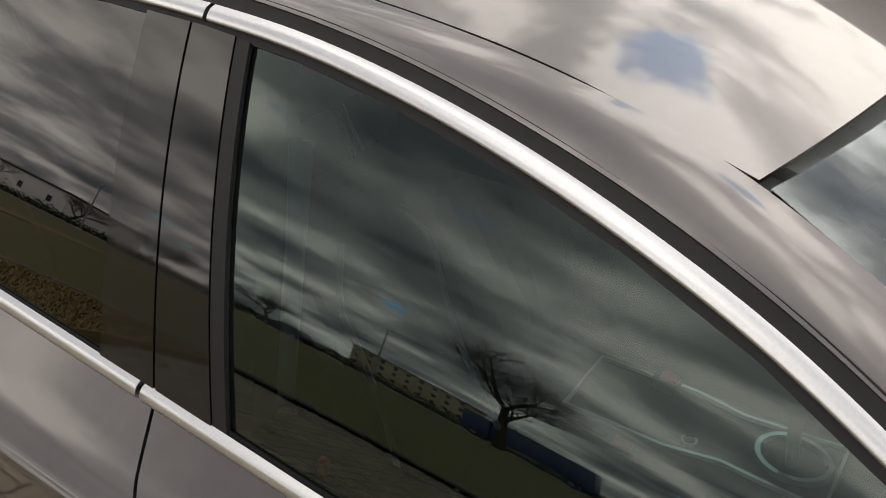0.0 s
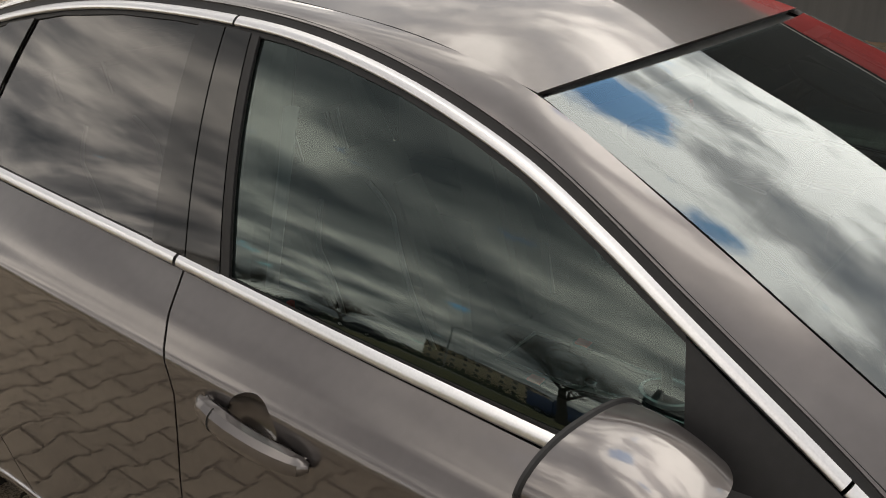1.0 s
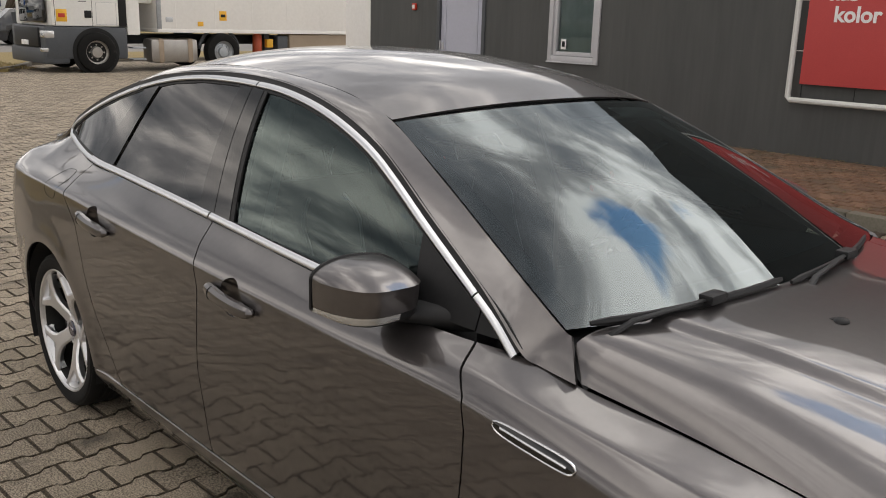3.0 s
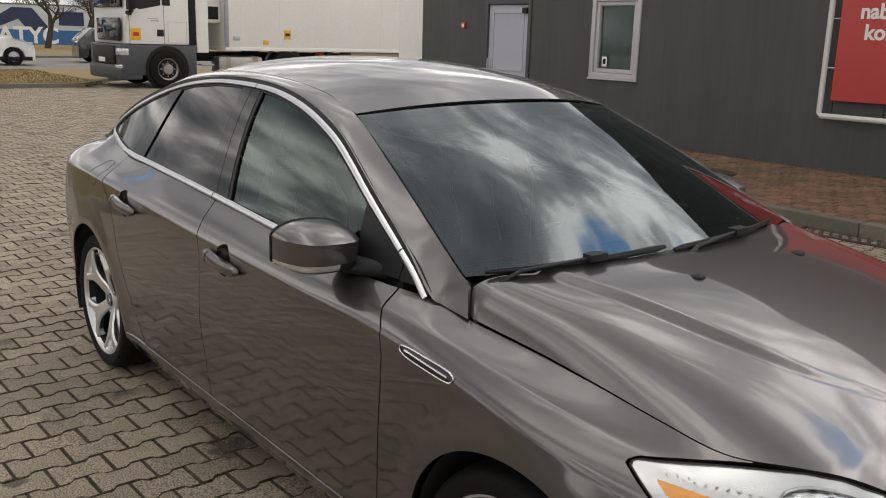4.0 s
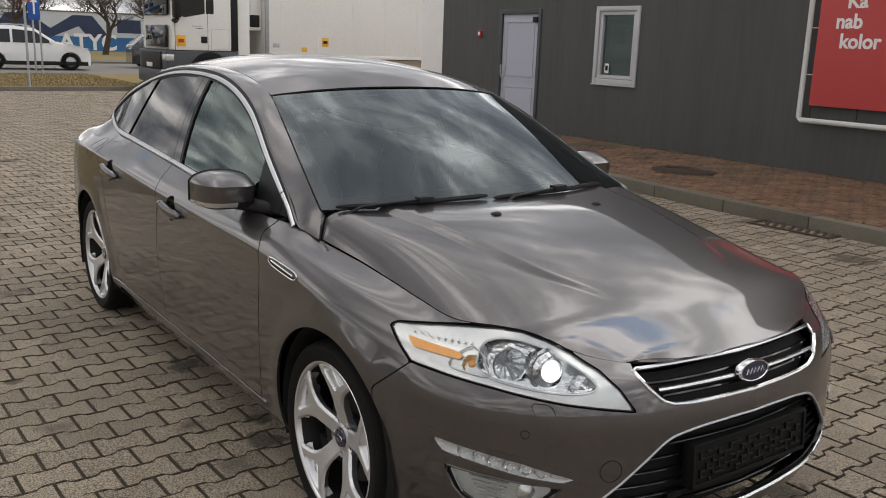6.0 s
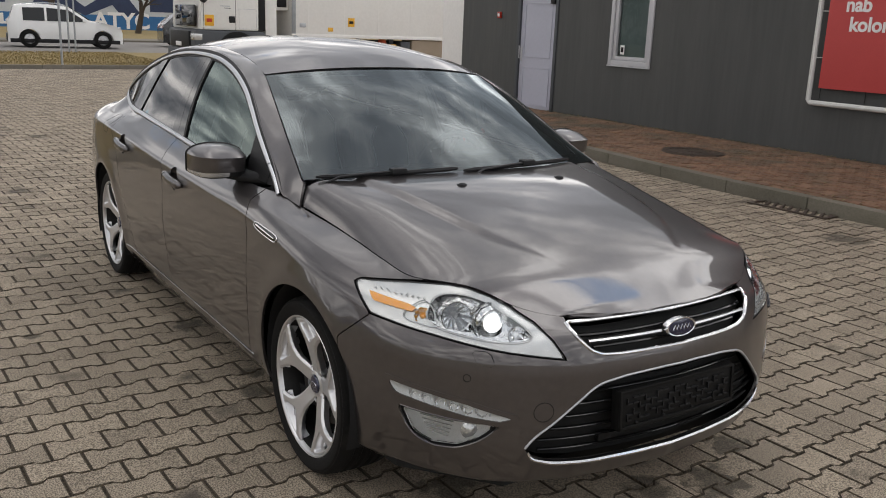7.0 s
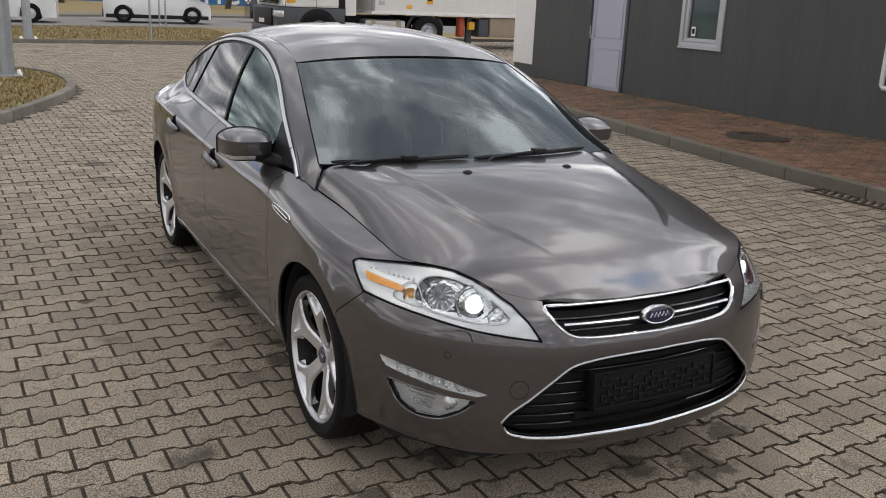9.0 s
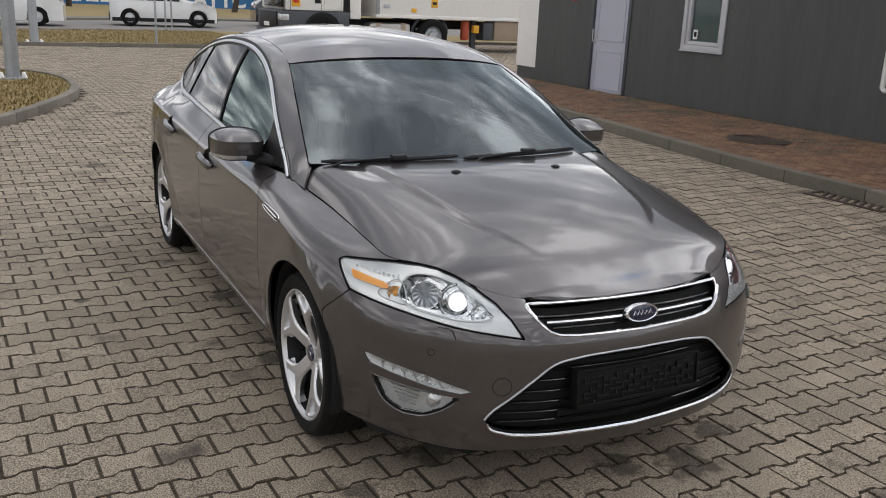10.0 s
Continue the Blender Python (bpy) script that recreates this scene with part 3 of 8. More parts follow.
S_END = PLAN_S[-1]
SX = PLAN_S[10]                                   # on the flank, s = SX - x

# rows of the flank from sill to top edge: (s, height, inset)
ROWS = [
    [(0, .195, .12), (.65, .195, .11), (1.2, .20, .09), (1.95, .195, .085), (4.3, .195, .085), (5.0, .22, .10), (S_END, .24, .12)],
    [(0, .235, .035), (.65, .24, .035), (1.2, .26, .03), (1.95, .262, .040), (4.3, .27, .040), (5.0, .30, .04), (S_END, .32, .03)],
    [(0, .40, .0), (.65, .40, .0), (1.2, .44, .004), (1.95, .45, .014), (4.3, .45, .014), (5.0, .47, .01), (S_END, .48, .0)],
    [(0, .585, .004), (.65, .585, .004), (1.2, .62, .002), (1.52, .63, .0), (1.95, .66, .002), (4.3, .66, .002), (5.0, .68, .0), (S_END, .70, .0)],
    [(0, .665, .022), (.43, .665, .02), (.65, .675, .02), (1.02, .705, .026), (1.22, .735, .022), (1.52, .79, .008), (1.95, .845, .007),
     (2.45, .866, .006), (2.76, .876, .006), (3.15, .889, .006), (3.63, .910, .007), (4.16, .932, .013), (4.6, .935, .02), (5.0, .92, .02), (S_END, .87, .02)],
    [(0, .715, .045), (.43, .715, .04), (.65, .74, .055), (1.02, .775, .072), (1.22, .805, .075), (1.52, .855, .065), (1.95, .902, .042),
     (2.45, .906, .032), (2.76, .915, .032), (3.15, .928, .034), (3.63, .948, .038), (4.16, .973, .066), (4.6, .992, .10), (5.0, .985, .08), (S_END, .94, .05)],
    [(0, .749, .10), (.435, .753, .085), (.62, .788, .110), (.70, .813, .115), (.79, .830, .122), (.87, .830, .130), (1.024, .824, .135), (1.223, .843, .170), (1.52, .877, .187),
     (1.82, .914, .160), (1.955, .938, .140), (2.1, .942, .115), (2.65, .968, .100), (3.2, 1.001, .114), (3.85, 1.028, .126),
     (4.24, 1.037, .165), (4.44, 1.058, .200), (4.66, 1.098, .235), (4.85, 1.062, .24), (5.013, 1.04, .22), (5.263, 1.01, .15),
     (5.53, .995, .12), (S_END, .985, .11)],
]


def plan(s):
    """Place and inward direction on the widest plan line."""
    e = 1e-3
    p, a, b = (spline(PLAN_KEYS, np.clip(s + k, 0, S_END)) for k in (0, -e, e))
    t = b - a
    t[..., 1] = np.where(np.asarray(s) < .02, np.maximum(t[..., 1], 1e-5), t[..., 1])
    t /= np.linalg.norm(t, axis=-1, keepdims=True)
    n = np.stack([-t[..., 1], t[..., 0]], -1)
    n[..., 0] = np.where(np.asarray(s) < 1e-6, -1, n[..., 0])
    n[..., 1] = np.where(np.asarray(s) < 1e-6, 0, n[..., 1])
    return p, n


def skin(s, v):
    """Flank of the car at s along it, v = 0 (bottom) to 6 (top edge); the positive-y half."""
    s, v = np.broadcast_arrays(np.asarray(s, float), np.asarray(v, float))
    rows = np.stack([spline(r, s) for r in ROWS], 0)          # 7 x ... x 2
    i = np.clip(np.floor(v).astype(int), 0, 5)
    u = (v - i)[..., None]
    def row(k):
        k = np.clip(k, 0, 6)
        return np.take_along_axis(rows, k[None, ..., None], 0)[0]
    a, b, c, d = row(i - 1), row(i), row(i + 1), row(i + 2)
    # the slopes follow the spacing in height
    def slope(p, q, r):
        h0, h1 = np.maximum(q[..., :1] - p[..., :1], 1e-4), np.maximum(r[..., :1] - q[..., :1], 1e-4)
        a, b = (q - p) / h0, (r - q) / h1
        m = np.where(a * b > 0, 2 * a * b / np.where(np.abs(a + b) > 1e-9, a + b, 1), 0)
        return m
    h = np.maximum(c[..., :1] - b[..., :1], 1e-4)
    m0 = np.where((i > 0)[..., None], slope(a, b, c), (c - b) / h)
    m1 = np.where((i < 5)[..., None], slope(b, c, d), (c - b) / h)
    zd = (b * (2 * u**3 - 3 * u**2 + 1) + m0 * h * (u**3 - 2 * u**2 + u)
          + c * (3 * u**2 - 2 * u**3) + m1 * h * (u**3 - u**2))
    p, n = plan(s)
    xy = p + n * zd[..., 1:]
    # softly flared wheel arches
    flare = sum(.009 * np.exp(-((np.hypot(xy[..., 0] - cx, zd[..., 0] - cz) - rr) / .055) ** 2) for cx, cz, rr in ((1.46, .358, .36), (-1.42, .337, .378)))
    xy = xy - n * flare[..., None]
    return np.concatenate([xy, zd[..., :1]], -1)


# ---------- ground, paving, kerbs ----------
def slab(name, outline, z0, z1, material, **tags):
    bm = prism_bm(outline, z1 - z0, pose(0, 0, z0))
    me = bpy.data.meshes.new(name)
    bm.to_mesh(me)
    bm.free()
    me.materials.append(M[material])
    return put(name, me, None, **tags)


def rect(x0, y0, x1, y1):
    return [(x0, y0), (x1, y0), (x1, y1), (x0, y1)]


mesh = mesh_of("ground", [(-900, -900, -.09), (900, -900, -.09), (900, 900, -.09), (-900, 900, -.09)], [(0, 1, 2, 3)], "earth", False)
put("ground", mesh, label="bare brown earth and withered grass", category="ground", kind="structure")
slab("paving_bed", rect(-24.5, -6.4, 12.3, 5.62), -.085, -.009, "joint", label="dark sand bed between the paving stones", category="paving", kind="structure")
slab("yard", rect(-26, 5.62, -11.4, 40), -.085, -.009, "joint", label="paved yard behind the building's end", category="paving", kind="structure")

ISLAND = [(-5.0, -2.75), (-6.2, -2.2), (-7.05, -1.79), (-8.0, -1.34), (-9.0, -.95), (-9.75, -.70), (-10.6, -.56), (-11.6, -.55), (-12.6, -.70), (-13.3, -1.02), (-13.75, -1.6), (-13.95, -2.6), (-14, -4.2), (-14, -6.4),
          (-4.6, -6.4), (-4.5, -3.6)]


def bone(half_y, half_x, wave, inset):
    """Outline of a bone-shaped paving stone: wide ends, narrow waist."""
    h, x = half_y - inset, half_x
    out = []
    for sx in (1, -1):
        row = [(x + wave - inset, -h), (x + wave - inset, -h * .63), (x - wave - inset, -h * .42), (x - wave - inset, h * .42), (x + wave - inset, h * .63), (x + wave - inset, h)]
        out += [(sx * a, b * sx) for a, b in row]
    return out


PITCH_Y, PITCH_X = .2065, .1415
STONE = bone(PITCH_Y / 2, PITCH_X / 2, .0105, .0041)
TURN = radians(2.2)


def stone_mesh(rng, chamfer=.0032, deep=.04):
    n = len(STONE)
    top = [(a - math.copysign(chamfer, a), b - math.copysign(chamfer, b), 0) for a, b in STONE]
    mid = [(a, b, -chamfer * .8) for a, b in STONE]
    low = [(a, b, -deep) for a, b in STONE]
    v = top + mid + low
    f = [tuple(range(n))]
    for r in (0, n):
        f += [(r + k, r + n + k, r + n + (k + 1) % n, r + (k + 1) % n) for k in range(n)]
    return v, f


sv, sf = stone_mesh(None)
_c, _si = math.cos(TURN), math.sin(TURN)
_u = np.array([(x * _c - y * _si, x * _si + y * _c, z) for x, y, z in sv])
single = mesh_of("paving_stone", [(x, y, z) for x, y, z in _u], sf, "paver_part", False)


def dirty_sides(me):
    """The flanks of the stones carry the dark joint sand."""
    me.materials.append(M["joint"])
    for p in me.polygons:
        if abs(p.normal.z) < .93:
            p.material_index = 1


dirty_sides(single)
rng = np.random.default_rng(5)
near, many_v, many_f, count = [], [], [], 0
far_f = [sf[0]] + sf[1:1 + len(STONE)]
isl = np.array(ISLAND)
cells = []
for i in range(-190, 82):
    for j in range(-45, 150):
        lx, ly = i * PITCH_X, j * PITCH_Y + (PITCH_Y / 2 if i % 2 else 0)
        x, y = 1.31 + lx * _c - ly * _si, -1.87 + lx * _si + ly * _c
        if x < -21.6 and not (y > 5.5 and x > -25.5):
            continue
        if y < -6.3 or (y > 5.62 + (-.035) * (x + .7) * 1.0 and x > -11.5) or y > 22 or x > 12.2:
            continue
        cells.append((x, y))
cells = np.array(cells)
keep = poly_field(cells, ISLAND) > .03
cells = cells[keep]
order = np.argsort(np.hypot(cells[:, 0] - 1.7, cells[:, 1] + 1.45))
near_ids = set(order[:300].tolist())
verts, faces, at = [], [], 0
tilt = rng.normal(0, .0035, (len(cells), 2))
drop = rng.normal(0, .0014, len(cells))
for k, (x, y) in enumerate(cells):
    if k in near_ids:
        near.append((x, y, drop[k], tilt[k]))
        continue
    close = x > -9
    n = len(STONE)
    m = 3 * n if close else 2 * n
    p = _u[:m].copy()
    p[:, 2] += p[:, 0] * tilt[k, 0] + p[:, 1] * tilt[k, 1] + drop[k]
    p[:, 0] += x
    p[:, 1] += y
    verts.append(p)
    faces += [tuple(q + at for q in f) for f in (sf if close else far_f)]
    at += m
me = mesh_of("paving_stones", np.concatenate(verts), faces, "paver", False)
dirty_sides(me)
paving = put("paving", me, None, "weathered grey-brown interlocking concrete pavers with dark joints", category="paving", kind="stuff")
paving_near = base("paving_field", (0, 0, 0), label="grey-brown bone-shaped concrete pavers beside the car", category="paving", kind="structure")
for x, y, d, t in near:
    ob = put("paving_stone", single, paving_near)
    ob.matrix_world = pose(x, y, d, math.degrees(t[1]), -math.degrees(t[0]), 0)

# raised footway along the building, with its kerb
KERB = [(4.0, 5.30), (-.7, 5.34), (-2.2, 5.36), (-3.7, 5.50), (-5.4, 5.70), (-8.0, 6.02), (-10.6, 6.35), (-11.5, 6.6)]
kerb_line = spline([(t, *p) for t, p in zip(chord(KERB), KERB)], np.linspace(0, chord(KERB)[-1], 17))


def kerb_stones(name_parent, line, top, width, depth, label, side=1, mat="kerb", category="kerb"):
    holder = base(name_parent, (0, 0, 0), label=label, category=category, kind="structure")
    for a, b in zip(line, line[1:]):
        d = Vector((b[0] - a[0], b[1] - a[1], 0))
        ang = math.atan2(d.y, d.x)
        m = Matrix.Translation((a[0], a[1], 0)) @ Matrix.Rotation(ang, 4, "Z")
        bm = bmesh.new()
        lo, hi = (.004, min(0, side * width), top - depth), (d.length - .004, max(0, side * width), top)
        box(bm, lo, hi, .014, m)
        part("kerb_stone", bm, mat, holder)
    return holder


kerb_stones("kerb", kerb_line, .13, .15, .30, "weathered mossy concrete kerb stones along the footway", side=-1)
back = [(x, 7.9) for x in (-11.5, 4.0)]
foot = [(float(x), float(y) + .15) for x, y in kerb_line]
bm = bmesh.new()
vs = [bm.verts.new((x, y, .116 + max(0, y - 5.5) / 2.4 * .07)) for x, y in foot] + [bm.verts.new((-11.6, 7.9, .186)), bm.verts.new((4, 7.9, .186))]
bm.faces.new(vs)
bmesh.ops.recalc_face_normals(bm, faces=bm.faces[:])
part("footway_bed", bm, "paver_red", None, smooth=False)
tagged(bpy.data.objects["footway_bed"], "brown earth bed under the red footway", "footway", kind="structure")
verts, faces, at = [], [], 0
for i in range(-78, 28):
    for j in range(0, 20):
        x, y = i * .148 + (.074 if j % 2 else 0), 5.45 + j * .125 + .02 * (i * .148 < -99)
        edge_y = np.interp(-x, [-p[0] for p in foot], [p[1] for p in foot])
        if y < edge_y + .07 or y > 7.80 or x > 3.9:
            continue
        h = .125 + (y - 5.5) / 2.4 * .07 + rng.normal(0, .003)
        if math.hypot(x + 3.38, y - 6.58) < .36:
            continue
        t0, t1 = rng.normal(0, .012, 2)
        a, b, c = .071, .059, .005
        ring = [(-a, -b), (a, -b), (a, b), (-a, b)]
        p = [(x + u, y + w, h - .012 + u * t0) for u, w in ring] + [(x + u * .93, y + w * .92, h + u * t0 + w * t1) for u, w in ring]
        verts += p
        faces += [(at + 4, at + 5, at + 6, at + 7)] + [(at + k, at + (k + 1) % 4, at + 4 + (k + 1) % 4, at + 4 + k) for k in range(4)]
        at += 8
put("footway", mesh_of("footway", verts, faces, "paver_red", False), None, "worn red-brown block paved footway strewn with moss", category="footway", kind="stuff")

# moss and blown leaves along the wall's foot and the kerb
_mr = np.random.default_rng(12)
mv, mf = [], []
for k in range(1500):
    x = _mr.uniform(-10.5, 4.0)
    if k % 5 < 3:
        y = 7.84 - abs(_mr.normal(0, .05))
    elif k % 5 == 3:
        y = float(np.interp(-x, [-p[0] for p in foot], [p[1] for p in foot])) + abs(_mr.normal(0, .10))
    else:
        y = _mr.uniform(6.0, 7.8)
    z = .128 + max(0, y - 5.5) / 2.4 * .07
    a, s, t = _mr.uniform(0, 6.28), _mr.uniform(.008, .026), _mr.uniform(.002, .012)
    i = len(mv)
    c0, s0 = math.cos(a) * s, math.sin(a) * s
    mv += [(x - c0, y - s0, z), (x + s0 * .6, y - c0 * .6, z + t), (x + c0, y + s0, z + t * .6), (x - s0 * .6, y + c0 * .6, z + t)]
    mf.append((i, i + 1, i + 2, i + 3))
put("moss_litter", mesh_of("moss_litter", mv, mf, "litter", False), None, "moss tufts and dry leaf bits along the wall", category="litter", kind="stuff")

# drain grating and manhole
drain = base("drain_grating", (-.95, 5.40, .004), 3, label="rusty cast-iron drain grating beside the kerb", category="drain")
part("frame", box_bm((-.42, -.26, -.03), (-.38, .16, .012), .004), "iron", drain)
part("frame", box_bm((.38, -.26, -.03), (.42, .16, .012), .004), "iron", drain)
part("frame", box_bm((-.42, -.30, -.03), (.42, -.26, .012), .004), "iron", drain)
part("frame", box_bm((-.42, .155, -.03), (.42, .175, .012), .004), "iron", drain)
part("pit", box_bm((-.38, -.26, -.04), (.38, .16, -.008)), "void", drain, "dark drain pit")
for k in range(9):
    m = Matrix.Translation((-.33 + k * .083, -.05, .004)) @ Matrix.Rotation(radians(24), 4, "Z")
    part("bar", box_bm((-.014, -.225, -.01), (.014, .215, .010), .003, m), "iron", drain)
manhole = base("manhole_cover", (-3.38, 6.58, .157), label="rusty round manhole cover in the footway", category="manhole")
part("rim", lathe_bm([(.30, -.02), (.30, .012), (.39, .010), (.40, -.02)], pose(0, 0, 0, -1.6), 40), "iron", manhole)
part("lid", lathe_bm([(.298, -.02), (.298, .006), (.24, .010), (.235, .004), (.10, .004), (.095, .010), (.001, .010)], pose(0, 0, 0, -1.6), 40), "iron", manhole)

# grass island with kerb and lamp post
_ic = Vector((-9.5, -3.6))
slab("grass_island", [tuple(Vector(p) + (_ic - Vector(p)).normalized() * .09) for p in ISLAND], -.05, .085, "grass_dry", label="dry yellow-brown grass on the traffic island", category="grass", kind="structure")
il = np.array(ISLAND[:14])
ilf = spline([(t, *p) for t, p in zip(chord(il), il)], np.linspace(0, chord(il)[-1], 22))
kerb_stones("island_kerb", ilf, .115, .13, .3, "weathered concrete kerb round the grass island", side=1, mat="kerb_far")


def blades(name, inside_fn, n, x0, x1, y0, y1, z, label, size=.07, mat="grass_dry"):
    """Tufts of short grass as one mesh."""
    r = np.random.default_rng(len(name) * 7 + n)
    pts = np.stack([r.uniform(x0, x1, n), r.uniform(y0, y1, n)], 1)
    pts = pts[inside_fn(pts)]
    v, f = [], []
    for x, y in pts:
        a, l, b = r.uniform(0, 6.28), size * r.uniform(.5, 1.3), r.uniform(.3, .8)
        dx, dy = math.cos(a), math.sin(a)
        i = len(v)
        v += [(x - dy * .012, y + dx * .012, z), (x + dy * .012, y - dx * .012, z), (x + dx * l * b, y + dy * l * b, z + l * .75)]
        f.append((i, i + 1, i + 2))
    put(name, mesh_of(name, v, f, mat, False), None, label, category="grass", kind="stuff")


blades("island_grass", lambda p: poly_field(p, ISLAND) < -.14, 26000, -14, -4.5, -6.3, -.5, .083, "short withered yellow grass blades on the island", .06)

# far verge, road and its edges
slab("far_grass", [(-21.7, -40), (-21.75, -1.0), (-21.85, 5.2), (-24.6, 6.4), (-25.9, 9), (-26, 40), (-31.5, 40), (-30.6, 6), (-29, 1), (-27, -5), (-24, -40)][::-1], -.085, .06, "grass_dry",
     label="dry yellow grass verge between yard and road", category="grass", kind="structure")
vl = [(-21.65, y) for y in np.arange(-16, -1, 1.0)] + [(-21.65 - .03 * (y + 1), y) for y in np.arange(-1, 5.4, 1.0)] + [(-22.6, 5.7), (-24.3, 6.6), (-25.6, 8.6), (-25.7, 11), (-25.7, 14), (-25.7, 20)]
kerb_stones("verge_kerb", vl, .10, .14, .3, "weathered concrete kerb along the grass verge", side=1, mat="kerb_far")
blades("verge_grass", lambda p: (p[:, 0] < -21.9) & (p[:, 0] > -30.5 + .4 * np.clip(2 - p[:, 1], 0, 10)), 30000, -31, -21.8, -9, 6, .058, "short withered grass blades on the verge", .055)
slab("road", [(-24, -60), (-27, -5), (-29, 1), (-30.6, 6), (-31.5, 40), (-33, 80), (-47, 80), (-44.5, 40), (-42.5, 8), (-38.5, 1), (-36, -5), (-33, -60)][::-1], -.085, .03, "asphalt", label="light grey asphalt road", category="road", kind="structure")
for y0 in np.arange(-20, 40, 6):
    slab("lane_mark", rect(-36.2 - .12 * max(y0, 0) ** .9, y0, -36.05 - .12 * max(y0, 0) ** .9, y0 + 3), .03, .034, "road_line", label="worn white lane dash on the road", category="road marking", kind="structure")
slab("far_pavement", [(-36, -5), (-38.5, 1), (-42.5, 8), (-44.5, 40), (-47.5, 40), (-45.5, 8), (-41.0, 1), (-38, -5)][::-1], -.085, .12, "kerb_far", label="pale concrete pavement across the road", category="pavement", kind="structure")
slab("mural_verge", [(-38, -5), (-41, 1), (-45.5, 8), (-47.5, 40), (-80, 40), (-80, -5)][::-1], -.085, .10, "grass_dry", label="brown grass slope below the painted wall", category="grass", kind="structure")

# ---------- the building ----------
WY, WT = 7.86, .25
bm = bmesh.new()
X0, X1, H = -10.55, 4.5, 3.2
holes = [(-8.80, -7.70, .10, 2.20), (-6.41, -5.51, 1.065, 2.22)]
xs = sorted({X0, X1, *[h[0] for h in holes], *[h[1] for h in holes]})
for a, b in zip(xs, xs[1:]):
    hs = [h for h in holes if h[0] <= a and h[1] >= b]
    zs = [(-.1, H)] if not hs else [(-.1, hs[0][2]), (hs[0][3], H)]
    for z0, z1 in zs:
        box(bm, (a, WY, z0), (b, WY + WT, z1))
prism(bm, [(-9.0, H), (X1, H), (X1, 6.1), (-1.4, 6.1), (-4.6, 4.8)], WT, Matrix(((1, 0, 0, 0), (0, 0, 1, WY), (0, 1, 0, 0), (0, 0, 0, 1))))
bmesh.ops.remove_doubles(bm, verts=bm.verts[:], dist=1e-5)
bmesh.ops.recalc_face_normals(bm, faces=bm.faces[:])
wall = part("wall_south", bm, "wall_dark", None, smooth=False)
tagged(wall, "anthracite clad building wall with faint vertical streaks", "wall", kind="structure")
slab("wall_back", rect(-10.55, 12.0, 4.5, 12.2), -.1, 3.2, "wall_dark", label="plain back wall of the building", category="wall", kind="structure")
slab("wall_east", rect(4.5, 7.86, 4.7, 12.2), -.1, 3.2, "wall_dark", label="plain end wall of the building", category="wall", kind="structure")
slab("roof_slab", rect(-10.55, 8.12, 4.7, 12.3), 3.204, 3.36, "wall_dark", label="flat dark roof of the building", category="roof", kind="structure")
slab("floor_inside", rect(-10.5, 8.12, 4.5, 12.0), 0, .1, "kerb_far", label="plain concrete floor inside", category="floor", kind="structure")
end = base("end_wall", (0, 0, 0), label="white clad end of the building beside the dark wall", category="wall", kind="structure")
part("white_panel", box_bm((-11.30, WY + .012, .42), (-10.552, WY + 4.3, 3.15), .01), "wall_white", end)
part("plinth", box_bm((-11.27, WY + .04, -.1), (-10.56, WY + 4.3, .42)), "wall_dark", end, "dark plinth")
part("cap", box_bm((-11.36, WY - .03, 3.15), (-10.545, WY + 4.35, 3.21), .008), "wall_white", end)
part("bracket", box_bm((-11.42, WY - .02, 2.98), (-11.36, WY + .10, 3.12), .005), "plastic", end, "small dark bracket")

door = base("door_1", (-8.25, WY, .12), label="pale grey closed service door with three panels", category="door", kind="structure")
for a, b in (((-.55, -.02, 0), (-.48, .12, 2.08)), ((.48, -.02, 0), (.55, .12, 2.08)), ((-.48, -.02, 2.0), (.48, .12, 2.08))):
    part("frame", box_bm(a, b, .006), "truck_grey", door)
leaf = part("leaf", box_bm((-.475, .02, .01), (.475, .07, 1.995), .004), "door_grey", door)
for z0, z1 in ((.12, .78), (.95, 1.88)):
    for a, b in (((-.37, .010, z0), (.37, .020, z0 + .018)), ((-.37, .010, z1 - .018), (.37, .020, z1)), ((-.37, .010, z0), (-.352, .020, z1)), ((.352, .010, z0), (.37, .020, z1))):
        part("panel_bead", box_bm(a, b, .003), "door_grey", leaf)
    part("groove", box_bm((-.345, .0185, z0 + .025), (.345, .0205, z1 - .025)), "door_grey", leaf)
part("handle", tube_bm([(-.43, .02, .93), (-.43, -.035, .93), (-.43, -.04, 1.0), (-.43, -.04, 1.14)], .011, n=8), "pvc", leaf, "white lever handle")
part("handle_plate", box_bm((-.455, .008, .88), (-.405, .022, 1.12), .004), "pvc", leaf)
part("threshold", box_bm((-.75, -.42, -.10), (.55, .0, -.005), .01), "kerb_far", door, "pale concrete step slab")
part("closer", box_bm((.36, -.04, 1.86), (.47, .02, 1.95), .01), "plastic", door, "dark door closer")

window = base("window_1", (-5.96, WY, 1.64), label="white framed upright window reflecting the yard", category="window", kind="structure")
for a, b in (((-.45, -.025, -.575), (-.38, .10, .58)), ((.38, -.025, -.575), (.45, .10, .58)), ((-.38, -.025, .51), (.38, .10, .58)), ((-.38, -.025, -.575), (.38, .10, -.50))):
    part("window_frame", box_bm(a, b, .008), "pvc", window)
for a, b in (((-.375, .0, -.495), (-.315, .08, .505)), ((.315, .0, -.495), (.375, .08, .505)), ((-.315, .0, .45), (.315, .08, .505)), ((-.315, .0, -.495), (.315, .08, -.44))):
    part("sash", box_bm(a, b, .008), "pvc", window)
